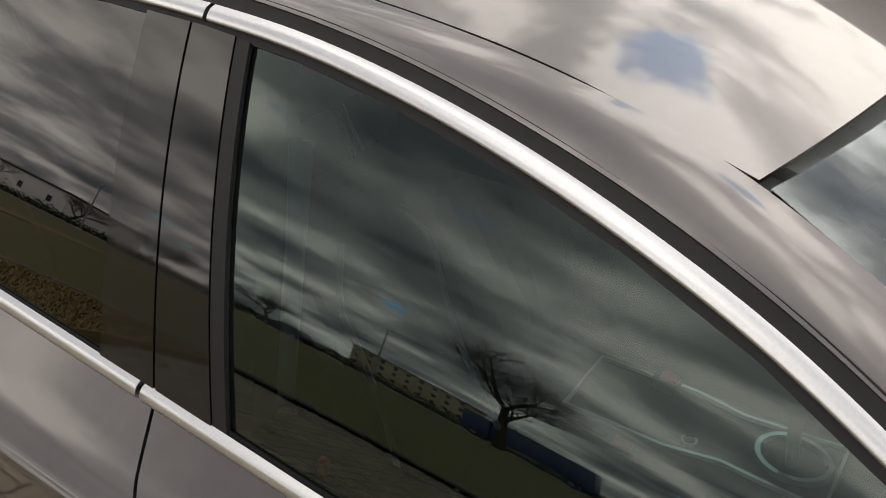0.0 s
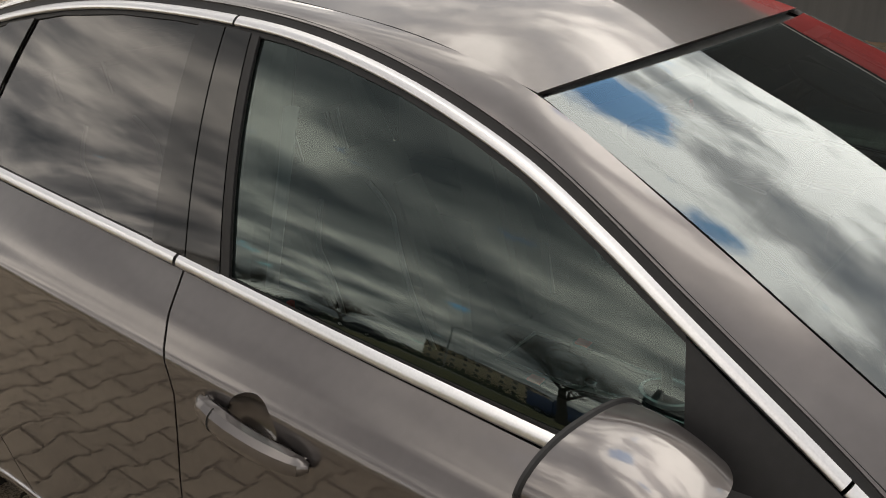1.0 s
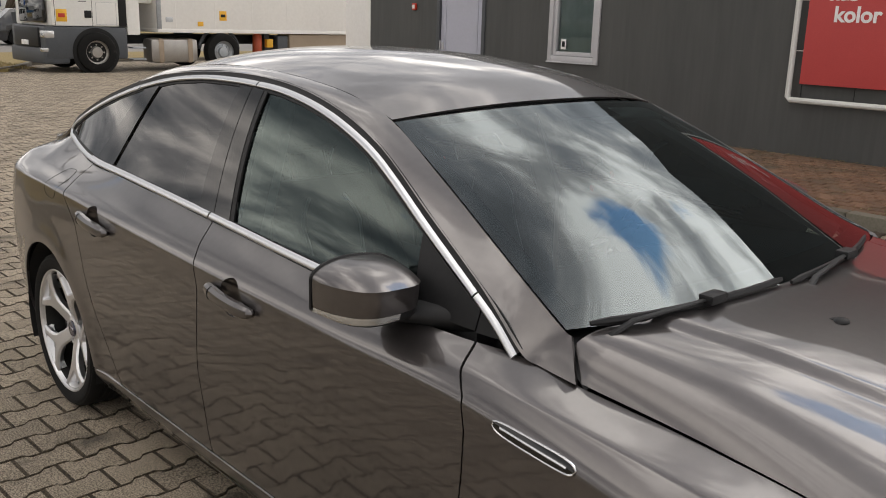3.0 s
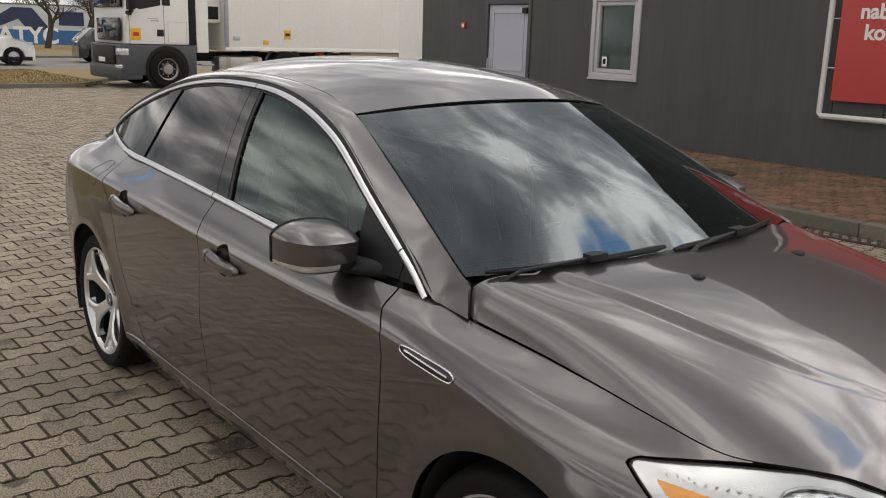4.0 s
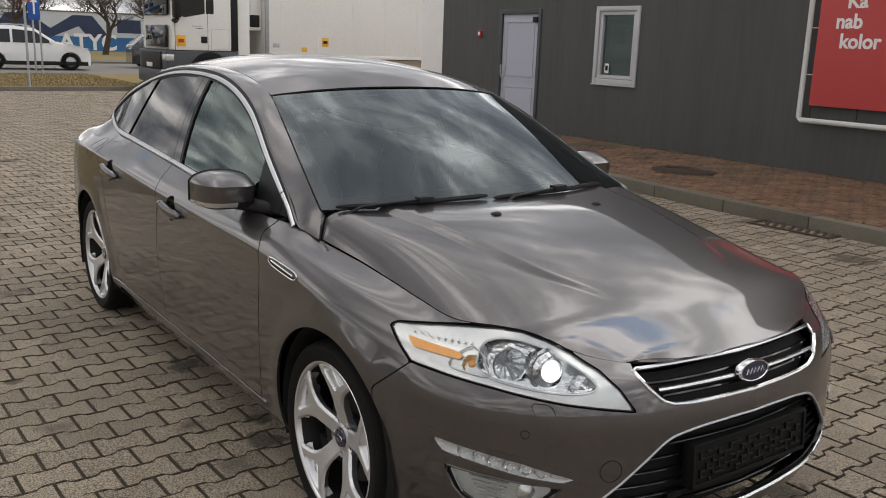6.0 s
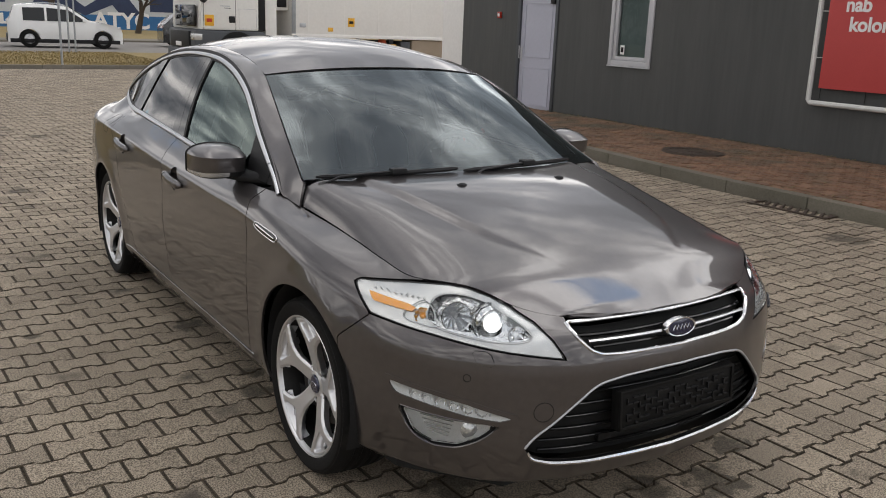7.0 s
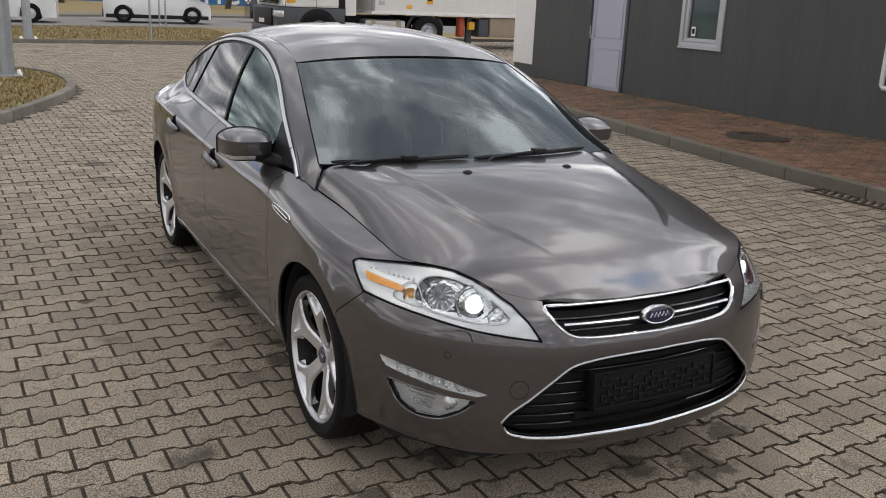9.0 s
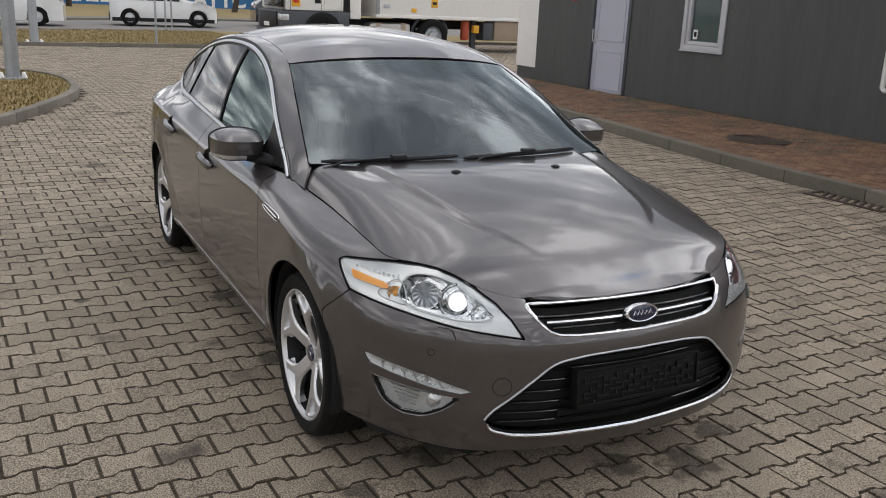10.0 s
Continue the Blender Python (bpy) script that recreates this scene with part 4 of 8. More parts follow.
put("pane", mesh_of("pane", [(-.316, .045, -.441), (.316, .045, -.441), (.316, .045, .451), (-.316, .045, .451)], [(0, 1, 2, 3)], "window_glass", False), window)
part("sill", box_bm((-.46, -.04, -.598), (.46, .0, -.577), .006), "pvc", window)
part("sticker", box_bm((-.25, .034, -.41), (-.16, .038, -.27), .002), "white_print", window, "small white sticker with a dark shield")
part("sticker_mark", box_bm((-.232, .031, -.375), (-.178, .034, -.30), .002), "plastic", window, "dark shield mark")
# pale sheet added close behind the pane so that the window looks lighter
part("backdrop", box_bm((-.315, .075, -.44), (.315, .085, .45)), "pane_backing", window, "pale grey-green backing added behind the pane to lighten it")

alarm = base("alarm_box", (-9.35, WY, 1.78), label="small red fire alarm box on the dark wall", category="alarm box")
part("housing", box_bm((-.045, -.04, -.055), (.045, 0, .055), .006), "red_plastic", alarm)
part("plate", box_bm((-.028, -.046, -.03), (.028, -.038, .03), .003), "white_print", alarm, "white cover plate")

sign = base("banner_sign", (-2.70, WY, .82), label="red advertising banner laced in a white pipe frame", category="sign")
part("frame_pipe", tube_bm([(0, -.09, 2.35), (0, -.09, .03), (.03, -.09, 0), (5.2, -.09, 0)], .033, n=10), "pipe", sign, "white plastic pipe frame")
part("frame_pipe", tube_bm([(0, -.09, 2.35), (5.2, -.09, 2.35), (5.2, -.09, 0)], .033, n=10), "pipe", sign)
part("cloth", box_bm((.12, -.095, .185), (5.08, -.080, 2.23), .004), "banner", sign)
for k in range(9):
    part("lace", tube_bm([(.15 + k * .6, -.088, .20), (.15 + k * .6, -.09, .0)], .006, n=5), "plastic", sign, "dark lacing cord")
for k in range(3):
    part("lace", tube_bm([(.13, -.088, .55 + k * .55), (0, -.09, .55 + k * .55)], .006, n=5), "pipe", sign)
for k in (0, 1.7, 3.4, 5.1):
    part("standoff", tube_bm([(k + .02, -.09, .0), (k + .02, .01, .0)], .012, n=6), "steel", sign)


def words(text, size, at, parent, material="white_print", name="lettering", label=""):
    """Flat raised letters facing the yard, left end at the given place."""
    c = bpy.data.curves.new(name, "FONT")
    c.body, c.size, c.extrude, c.offset = text, size, .002, size * .028
    tmp = new("tmp_text", c)
    bpy.context.view_layer.update()
    me = bpy.data.meshes.new_from_object(tmp.evaluated_get(bpy.context.evaluated_depsgraph_get()))
    bpy.data.objects.remove(tmp)
    bpy.data.curves.remove(c)
    me.materials.clear()
    me.materials.append(M[material])
    me.transform(Matrix.Rotation(radians(90), 4, "X"))
    ob = put(name, me, parent, label)
    ob.location = at
    return ob


words("kolor", .23, (.415, -.099, .875), sign, label="white word kolor")
words("nab", .23, (.345, -.099, 1.10), sign, label="white letters nab")
words("Ka", .23, (.46, -.099, 1.33), sign, label="white letters Ka")


# ---------- the saloon: skin sheets ----------
def P(x, z):
    return (SX - x, z)


FRONT_GAP = [P(.885, .95), P(.925, .915), P(.968, .87), P(.984, .80), P(.984, .70), P(.974, .58), P(.952, .40), P(.925, .285)]
B_GAP = [P(-.155, .285), P(-.158, .41), P(-.17, .56), P(-.155, .72), P(-.148, .83), P(-.168, .897), P(-.205, .946), P(-.246, 1.02)]
REAR_GAP = [P(-1.254, 1.04), P(-1.236, .975), P(-1.203, .94), P(-1.16, .905), P(-1.085, .845), P(-1.05, .76), P(-1.02, .67), P(-.955, .53), P(-.875, .40), P(-.82, .285)]
BUMP_GAP = [(1.232, .20), (1.228, .612), (1.173, .657), (1.108, .712)]
LAMP = [(1.108, .713), (.968, .699), (.856, .690), (.728, .676), (.582, .659), (.437, .639), (.482, .700), (.533, .745), (.615, .783), (.702, .811),
        (.788, .828), (.865, .828), (.968, .820), (1.088, .809), (1.205, .800), (1.224, .790)]
GRILLE = [(-.432, .80), (.432, .80), (.425, .735), (.395, .70), (.352, .662), (.315, .646), (.25, .641), (0, .640),
          (-.25, .641), (-.315, .646), (-.352, .662), (-.395, .70), (-.425, .735)]
INTAKE = [(.562, .368), (.54, .385), (.47, .443), (.40, .50), (.325, .552), (.25, .567), (.12, .576), (0, .578),
          (-.12, .576), (-.25, .567), (-.325, .552), (-.40, .50), (-.47, .443), (-.54, .385), (-.562, .368), (-.54, .335), (-.49, .314),
          (-.40, .304), (-.2, .300), (0, .299), (.2, .300), (.40, .304), (.49, .314), (.54, .335)]
DRL = [(1.018, .530), (.985, .487), (.856, .472), (.745, .456), (.634, .447), (.588, .462), (.645, .476), (.745, .500), (.865, .515)]
FOG = [(.975, .452), (.90, .447), (.76, .440), (.628, .441), (.69, .385), (.765, .345), (.855, .338), (.925, .367)]
ARCHES = [((1.460, .358), .347), ((-1.420, .337), .364)]

car = base("car", (0, 0, 0), label="dark grey-brown metallic saloon parked on concrete pavers", category="car")

sg = np.linspace(0, S_END, 520)
vg = np.linspace(0, 6, 73)
_s, _v = np.meshgrid(sg, vg, indexing="ij")
_g = skin(_s, _v)
_n = grid_normals(_g)
if np.mean(_n[250, :, 1]) < 0:
    _n = -_n
_n[0, :, 1] = 0
SKIN_V = np.concatenate([_g, _n, _s[..., None], _g[..., 2:3]], -1).reshape(-1, 8)
SKIN_F = grid_faces(*_s.shape)


def region(fields, rows=SKIN_V, faces=SKIN_F):
    v, f = rows, faces
    for fn in fields:
        v, f = cut(v, f, fn(v))
    return v, f


def inside(poly, grow=0.0):
    return lambda v: poly_field(v[:, 6:8], poly) - grow


def outside(poly, grow=0.0):
    return lambda v: grow - poly_field(v[:, 6:8], poly)


def off_arch(grow=0.0):
    def fn(v):
        out = np.full(len(v), -1.0)
        for (cx, cz), r in ARCHES:
            out = np.maximum(out, r + grow - np.hypot(v[:, 0] - cx, v[:, 2] - cz))
        return out
    return fn


def panels(name, fields, material, parent=None, label="", thick=0.010, push=0.0, sides=(True, False)):
    """One panel on each side of the car."""
    v, f = region(fields)
    if push:
        v = v.copy()
        v[:, :3] += v[:, 3:6] * push
    return [put(name, sheet_mesh(name, v, f, material, flip, thick), parent or car, label) for flip in sides]


GAP = -0.0022
door_f = FRONT_GAP + B_GAP + [P(-.246, 1.2), P(.885, 1.2)]
door_r = B_GAP[::-1] + [P(-.82, .285)][:0] + REAR_GAP[::-1] + [P(-1.254, 1.2), P(-.246, 1.2)]
door_r = [P(-.246, 1.2)] + B_GAP[::-1] + REAR_GAP[::-1] + [P(-1.254, 1.2)]
fender = [P(.885, 1.2)] + FRONT_GAP + [P(1.0, .20)] + BUMP_GAP + LAMP[::-1][:3] + [(.968, .822), (.93, 1.2)]
bumper = [(-.2, 0), (1.232, 0)] + BUMP_GAP + LAMP[1:9] + [(.50, .90), (-.2, .90)]
sill = [P(.985, .281), P(-1.06, .281), P(-1.06, 0), P(.985, 0)]
tail_split = [(4.62, .0), (4.72, .62), (4.80, .66), (7, .70), (7, 0)]
TAIL = [(5.02, .86), (5.05, .95), (5.42, .965), (5.55, .93), (5.45, .82), (5.2, .80)]
quarter = [P(-1.254, 1.3)] + REAR_GAP + [P(-.85, .281), P(-1.06, .281), P(-1.06, 0), (4.62, 0), (4.72, .62), (4.80, .66), (7, .70), (7, 1.3)]

# dished hollows behind the door handles
HOLLOW_F, HOLLOW_R = ([(SX - xc + .058 * math.cos(a), zc + .055 * math.sin(a)) for a in np.linspace(0, 2 * math.pi, 28, endpoint=False)] for xc, zc in ((.048, .848), (-.914, .884)))
front_doors = panels("front_door", [inside(door_f, GAP), outside(HOLLOW_F)], "paint")
rear_doors = panels("rear_door", [inside(door_r, GAP), off_arch(), outside(HOLLOW_R)], "paint")
panels("front_fender", [inside(fender, GAP), off_arch()], "paint")
panels("sill", [inside(sill, GAP)], "paint")
quarters = panels("rear_quarter", [inside(quarter, GAP), off_arch(), outside(TAIL, .004)], "paint")
panels("rear_bumper", [inside(tail_split, GAP), off_arch()], "paint")
panels("tail_lamp", [inside(TAIL, -.001)], "tail_red", label="red tail lamp")

# the front bumper is one piece across the nose
v, f = region([inside(bumper, GAP), off_arch(), outside(GRILLE), outside(INTAKE), outside(DRL), outside(FOG)])


def joined(v, f):
    """Both halves of a sheet that crosses the middle plane."""
    w = v.copy()
    w[:, 1] *= -1
    w[:, 4] *= -1
    return np.concatenate([v, w]), np.concatenate([f, f[:, ::-1] + len(v)])


v2, f2 = joined(v, f)
front_bumper = put("front_bumper", sheet_mesh("front_bumper", v2, f2, "paint", False, .012), car)

# dark shell under the panels, so that joints look deep
v, f = region([off_arch(.004), outside(HOLLOW_F), outside(HOLLOW_R), lambda v: np.where(v[:, 6] < 1.26, np.maximum(-poly_field(v[:, 6:8], LAMP), np.maximum(-poly_field(v[:, 6:8], GRILLE), np.maximum(-poly_field(v[:, 6:8], INTAKE), np.maximum(-poly_field(v[:, 6:8], FOG), -poly_field(v[:, 6:8], DRL))))) + .012, -1.0)])
v = v.copy()
v[:, :3] -= v[:, 3:6] * .013
v2, f2 = joined(v, f)
put("inner_shell", sheet_mesh("inner_shell", v2, f2, "void", False, 0), car, "black inner shell behind the panel joints")

# ---------- bonnet ----------
TOP = ROWS[6]


def top_edge(s):
    zd = spline(TOP, s)
    p, n = plan(s)
    return np.concatenate([p + n * zd[..., 1:], zd[..., :1]], -1)


_ts = np.linspace(.44, 1.80, 120)
_te = top_edge(_ts)
EDGE_X = [(x, y, z) for x, y, z in _te[::-1]]                      # along x, growing
NOSE_Y = [(0, 2.290), (.3, 2.279), (.497, 2.230)]
MID_Z = [(1.10, 1.034), (1.25, 1.024), (1.42, 1.014), (1.62, .985), (1.82, .942), (2.0, .886), (2.12, .836), (2.20, .795), (2.25, .768), (2.285, .750), (2.31, .738)]


def bonnet_at(x, r):
    """Height of the bonnet at x and at r of its half width."""
    ey, ez = (spline([(k[0], k[i]) for k in EDGE_X], x) for i in (1, 2))
    zc = spline(MID_Z, x)
    drop = zc - ez
    roll = spline([(1.1, .86), (1.3, .76), (1.6, .58), (1.95, .45), (2.22, .3)], x)
    sharp = spline([(1.1, 20), (1.3, 15), (1.6, 10), (1.9, 7), (2.22, 6)], x)
    inner = spline([(1.1, .69), (1.3, .665), (1.57, .61), (1.83, .53), (2.05, .42), (2.3, .35)], x)
    outer = inner + .048
    deep = np.clip(spline([(1.1, .012), (1.4, .013), (1.8, .009), (2.1, .0), (2.3, .0)], x), 0, 1)
    fall = deep * np.clip((r - inner) / (outer - inner), 0, 1)          # a raised middle with a sharp-edged facet
    fall = fall - deep * np.where(r > outer, ((r - outer) / (1 - outer)) ** 2, 0)
    z = zc - drop * ((1 - roll) * r ** 2.2 + roll * r ** sharp) - fall
    return ey * r, z


_u, _r = np.meshgrid(np.linspace(0, 1, 110), np.linspace(-1, 1, 161), indexing="ij")
_r = np.sign(_r) * (1 - (1 - np.abs(_r)) ** 1.7) * .9965
_a = np.abs(_r)
_xr = 1.229 - .143 * _a ** 2 + .064 * np.clip((_a - .95) / .0465, 0, 1)
_xf = spline(NOSE_Y, _a * .497)
_x = _xr + (_xf - .003 - _xr) * _u
_y, _z = bonnet_at(_x, _a)
_g = np.stack([_x, _y * np.sign(_r), _z], -1)
_nn = grid_normals(_g)
_nn *= np.sign(_nn[..., 2:3])
bonnet = put("bonnet", sheet_mesh("bonnet", np.concatenate([_g, _nn], -1).reshape(-1, 6), grid_faces(*_x.shape), "paint", False, .014), car)


def on_bonnet(x, y):
    ey = float(spline([(k[0], k[1]) for k in EDGE_X], np.array([x]))[0])
    return float(bonnet_at(np.array([x]), np.array([abs(y) / ey]))[1][0])


for sy in (-1, 1):
    zt = on_bonnet(1.42, .24)
    bm = bmesh.new()
    m = Matrix.Translation((1.425, sy * .24, zt - .002)) @ pose(0, 0, 0, 0, -6, 0)
    bmesh.ops.create_uvsphere(bm, u_segments=14, v_segments=8, radius=1, matrix=m @ Matrix.Diagonal((.017, .021, .011, 1)))
    box(bm, (-.028, -.012, -.004), (-.004, .012, .006), .003, m)
    part("washer_nozzle", bm, "plastic", bonnet, "small black washer nozzle")

# ---------- roof, pillars, glass ----------
# half width of the glasshouse side over x and the height above the belt: powers of both and their weights
BOW = (((0, 0), .8282), ((0, 1), -.3208), ((0, 2), -.2730), ((0, 3), -.6020), ((1, 0), -.0045), ((2, 0), -.0160), ((3, 0), -.0150),
       ((1, 1), .0649), ((2, 1), -.1458), ((1, 2), -.4937), ((3, 1), -.0656), ((4, 0), -.0149))


def side_glass(x, z):
    """Half width of the glasshouse side."""
    x, d = np.asarray(x, float), np.asarray(z, float) - 1.01
    return sum(w * x ** i * d ** j for (i, j), w in BOW)


OUT = [(1.004, .944), (.938, .993), (.862, 1.038), (.638, 1.159), (.52, 1.220), (.383, 1.282), (.26, 1.3235), (.135, 1.357), (-.021, 1.387), (-.14, 1.402), (-.272, 1.410),
       (-.44, 1.413), (-.607, 1.409), (-.808, 1.390), (-1.029, 1.350), (-1.202, 1.307), (-1.436, 1.236), (-1.60, 1.176), (-1.675, 1.143), (-1.703, 1.115), (-1.685, 1.094),
       (-1.60, 1.078), (-1.484, 1.062), (-1.286, 1.041), (-.9, 1.030), (-.25, 1.003), (.3, .970), (.85, .943)]
# upper rail: lower line along the window trim, upper line along screen, roof and rear screen
RAIL_LOW = [(1.147, .786, .917), (1.06, .794, .931), (1.004, None, .944), (.862, None, 1.038), (.638, None, 1.159), (.383, None, 1.282), (.135, None, 1.357), (-.131, None, 1.401),
            (-.44, None, 1.4135), (-.8, None, 1.391), (-1.05, None, 1.346), (-1.436, None, 1.236), (-1.703, None, 1.115), (-1.86, .672, 1.068), (-2.0, .652, 1.044)]
RAIL_HIGH = [(1.098, .748, .998), (1.078, .747, 1.004), (.98, .726, 1.047), (.80, .690, 1.134), (.59, .647, 1.234), (.327, .592, 1.347), (.12, .572, 1.398), (-.13, .562, 1.428),
             (-.44, .556, 1.443), (-.8, .55, 1.430), (-1.05, .545, 1.398), (-1.42, .55, 1.285), (-1.72, .57, 1.165), (-1.88, .585, 1.098), (-2.0, .60, 1.058)]
GUTTER = .013


def beside(x, z):
    """A little outside the window outline, for the rubber gutter."""
    if x > .9:
        return x + GUTTER * .6, z + GUTTER * .5
    if x < -1.5:
        return x - GUTTER * .8, z + GUTTER * .3
    k = float(np.interp(x, [-1.5, -.45, .9], [-.45, 0, .55]))
    return x + GUTTER * k, z + GUTTER * math.sqrt(1 - k * k)


low = []
for x, y, z in RAIL_LOW:
    if not y:
        x, z = beside(x, z)
        y = float(side_glass(x, z)) + .003
    low.append((x, y, z))
low = np.array(low)
high = np.array(RAIL_HIGH)
_q = np.linspace(0, len(low) - 1, 260)
lo_c = spline([(i, *p) for i, p in enumerate(low)], _q)
hi_c = spline([(i, *p) for i, p in enumerate(high)], _q)
_w = np.linspace(0, 1, 15)
_out = np.stack([np.zeros(260), np.full(260, .75), np.full(260, .66)], -1)
bulge = spline([(0, .001), (2, .002), (4, .003), (6, .004), (8, .005), (11, .007), (14, .003)], _q)
_g = lo_c[:, None] * (1 - _w[None, :, None]) + hi_c[:, None] * _w[None, :, None] + (4 * _w * (1 - _w))[None, :, None] * (bulge[:, None] * _out)[:, None]
_nn = grid_normals(_g)
if np.mean(_nn[..., 1]) < 0:
    _nn = -_nn
rail_v, rail_f = np.concatenate([_g, _nn], -1).reshape(-1, 6), grid_faces(260, 15)
for flip in (True, False):
    put("side_rail", sheet_mesh("side_rail", rail_v, rail_f, "paint", flip, .012), car)


def cross_sheet(name, edge, mid, material, power=2.0, n=41, rows=60, shrink=.004, trim=None, thick=.006):
    """A sheet spanned between an edge curve, its mirror image and a middle line (keys over the same length)."""
    q = np.linspace(0, 1, rows)
    if trim:
        q = trim[0] + (trim[1] - trim[0]) * q
    e, c = spline(edge, q), spline(mid, q)
    r = np.linspace(-1, 1, n)
    k = np.abs(r) ** power
    g = np.empty((rows, n, 3))
    g[..., 0] = c[:, :1] * (1 - k) + e[:, :1] * k
    g[..., 2] = c[:, 2:] * (1 - k) + e[:, 2:] * k
    g[..., 1] = (e[:, 1:2] - shrink) * r
    nn = grid_normals(g)
    nn *= np.sign(nn[..., 2:3])
    return g, put(name, sheet_mesh(name, np.concatenate([g, nn], -1).reshape(-1, 6), grid_faces(rows, n), material, False, thick), car)


def keyed(points, t=None):
    s = chord(points)
    s = s / s[-1] if t is None else t
    return [(a, *p) for a, p in zip(s, points)]


ROOF_EDGE = [high[5] + (0.006, 0, 0)] + [high[i] for i in (6, 7, 8, 9, 10)]
_t = chord(ROOF_EDGE) / chord(ROOF_EDGE)[-1]
ROOF_MID = [(.422, 0, 1.387), (.19, 0, 1.452), (-.10, 0, 1.493), (-.44, 0, 1.507), (-.82, 0, 1.490), (-1.10, 0, 1.442)]
_, roof = cross_sheet("roof", keyed(ROOF_EDGE, _t), keyed(ROOF_MID, _t), "paint", 2.4, 61, 70, trim=(.008, 1))
SCREEN_EDGE = [high[1], high[2], high[3], high[4], high[5]]
_t = chord(SCREEN_EDGE) / chord(SCREEN_EDGE)[-1]
SCREEN_MID = [(1.245, 0, 1.018), (1.13, 0, 1.080), (.93, 0, 1.183), (.70, 0, 1.283), (.428, 0, 1.382)]
screen_g, screen = cross_sheet("windscreen", keyed(SCREEN_EDGE, _t), keyed(SCREEN_MID, _t), "glass_screen", 2.3, 61, 60, shrink=.006, trim=(0, .992), thick=0)
BACK_EDGE = [high[10], high[11], high[12], high[13]]
_t = chord(BACK_EDGE) / chord(BACK_EDGE)[-1]
BACK_MID = [(-1.11, 0, 1.428), (-1.50, 0, 1.318), (-1.83, 0, 1.195), (-2.0, 0, 1.118)]
_, back = cross_sheet("rear_window", keyed(BACK_EDGE, _t), keyed(BACK_MID, _t), "glass_dark", 2.3, 41, 40, shrink=.006, trim=(.01, 1), thick=.004)
tagged(screen, "slightly tinted windscreen")
# boot lid with a lip
DECK_EDGE = [(-1.88, .585, 1.096), (-2.0, .60, 1.056), (-2.12, .60, 1.035), (-2.22, .575, 1.018)]
DECK_MID = [(-2.005, 0, 1.113), (-2.10, 0, 1.10), (-2.20, 0, 1.098), (-2.275, 0, 1.085)]
_, deck = cross_sheet("boot_lid", keyed(DECK_EDGE), keyed(DECK_MID), "paint", 2.6, 41, 24, trim=(.02, 1))
# close the shoulder between boot lid and rear quarter
_q = np.linspace(0, 1, 40)
_ea = spline(keyed(DECK_EDGE), _q)
_tb = top_edge(np.linspace(4.86, 5.40, 40))
_g = _ea[:, None] * (1 - _w[None, :, None]) + _tb[:, None] * _w[None, :, None] + (4 * _w * (1 - _w))[None, :, None] * np.array([-.1, .3, .9]) * .012
_nn = grid_normals(_g)
_nn *= np.sign(_nn[..., 2:3])
for flip in (True, False):
    put("rear_shoulder", sheet_mesh("rear_shoulder", np.concatenate([_g, _nn], -1).reshape(-1, 6), grid_faces(40, 15), "paint", flip, .008), car)
# rear face of the boot lid
_m = spline([(0, -2.275, 0, 1.085), (1, -2.30, 0, .985)], np.linspace(0, 1, 8))
_ts2 = np.linspace(5.40, S_END, 30)
_tt = top_edge(_ts2)
_dk = spline(keyed([(-2.22, .575, 1.018), (-2.25, .38, 1.062), (-2.268, .2, 1.08), (-2.275, 0, 1.085)]), np.linspace(0, 1, 30))
_w8 = np.linspace(0, 1, 8)
_g = _dk[:, None] * (1 - _w8[None, :, None]) + _tt[:, None] * _w8[None, :, None]
_nn = grid_normals(_g)
_nn *= -np.sign(_nn[..., 0:1])
v2, f2 = joined(np.concatenate([_g, _nn], -1).reshape(-1, 6), grid_faces(30, 8))
put("boot_face", sheet_mesh("boot_face", v2, f2, "paint", False, .008), car)

# black band along the screen's border and the plenum below it
gg = screen_g
ny = gg.shape[1]
bands = []
for j0, j1 in ((0, 2), (ny - 3, ny - 1)):
    bands.append(gg[:, j0:j1 + 1].copy())
bands.append(gg[:6].copy())
bands.append(gg[-4:].copy())
bands.append(gg[-8:-3, 22:39].copy())
for g in bands:
    nn = grid_normals(g)
    nn *= np.sign(nn[..., 2:3])
    g = g - nn * .004
    put("screen_border", sheet_mesh("screen_border", np.concatenate([g, nn], -1).reshape(-1, 6), grid_faces(*g.shape[:2]), "gloss_black", False, 0), screen, "black printed glass border")
_r = np.linspace(-1, 1, 41)
_a = np.abs(_r)
g = np.stack([np.stack([1.255 - .112 * _a ** 2 + .02, .775 * _r, np.array([on_bonnet(1.25 - .1 * a * a, .76 * a) for a in _a]) - .036], -1),
              np.stack([1.20 - .135 * _a ** 2, .755 * _r, 1.008 - .03 * _a ** 2], -1)], 0)
nn = grid_normals(g)
nn *= np.sign(nn[..., 2:3])
put("cowl_panel", sheet_mesh("cowl_panel", np.concatenate([g, nn], -1).reshape(-1, 6), grid_faces(2, 41), "plastic", False, .006), car, "black plastic cowl under the wipers")

# ---------- side windows and their trim ----------
_x, _z = np.meshgrid(np.linspace(-1.78, 1.08, 320), np.linspace(.90, 1.44, 70), indexing="ij")
_g = np.stack([_x, side_glass(_x, _z), _z], -1)
_nn = grid_normals(_g)
if np.mean(_nn[..., 1]) < 0:
    _nn = -_nn
WIN_V = np.concatenate([_g, _nn, _x[..., None], _z[..., None]], -1).reshape(-1, 8)
WIN_F = grid_faces(*_x.shape)


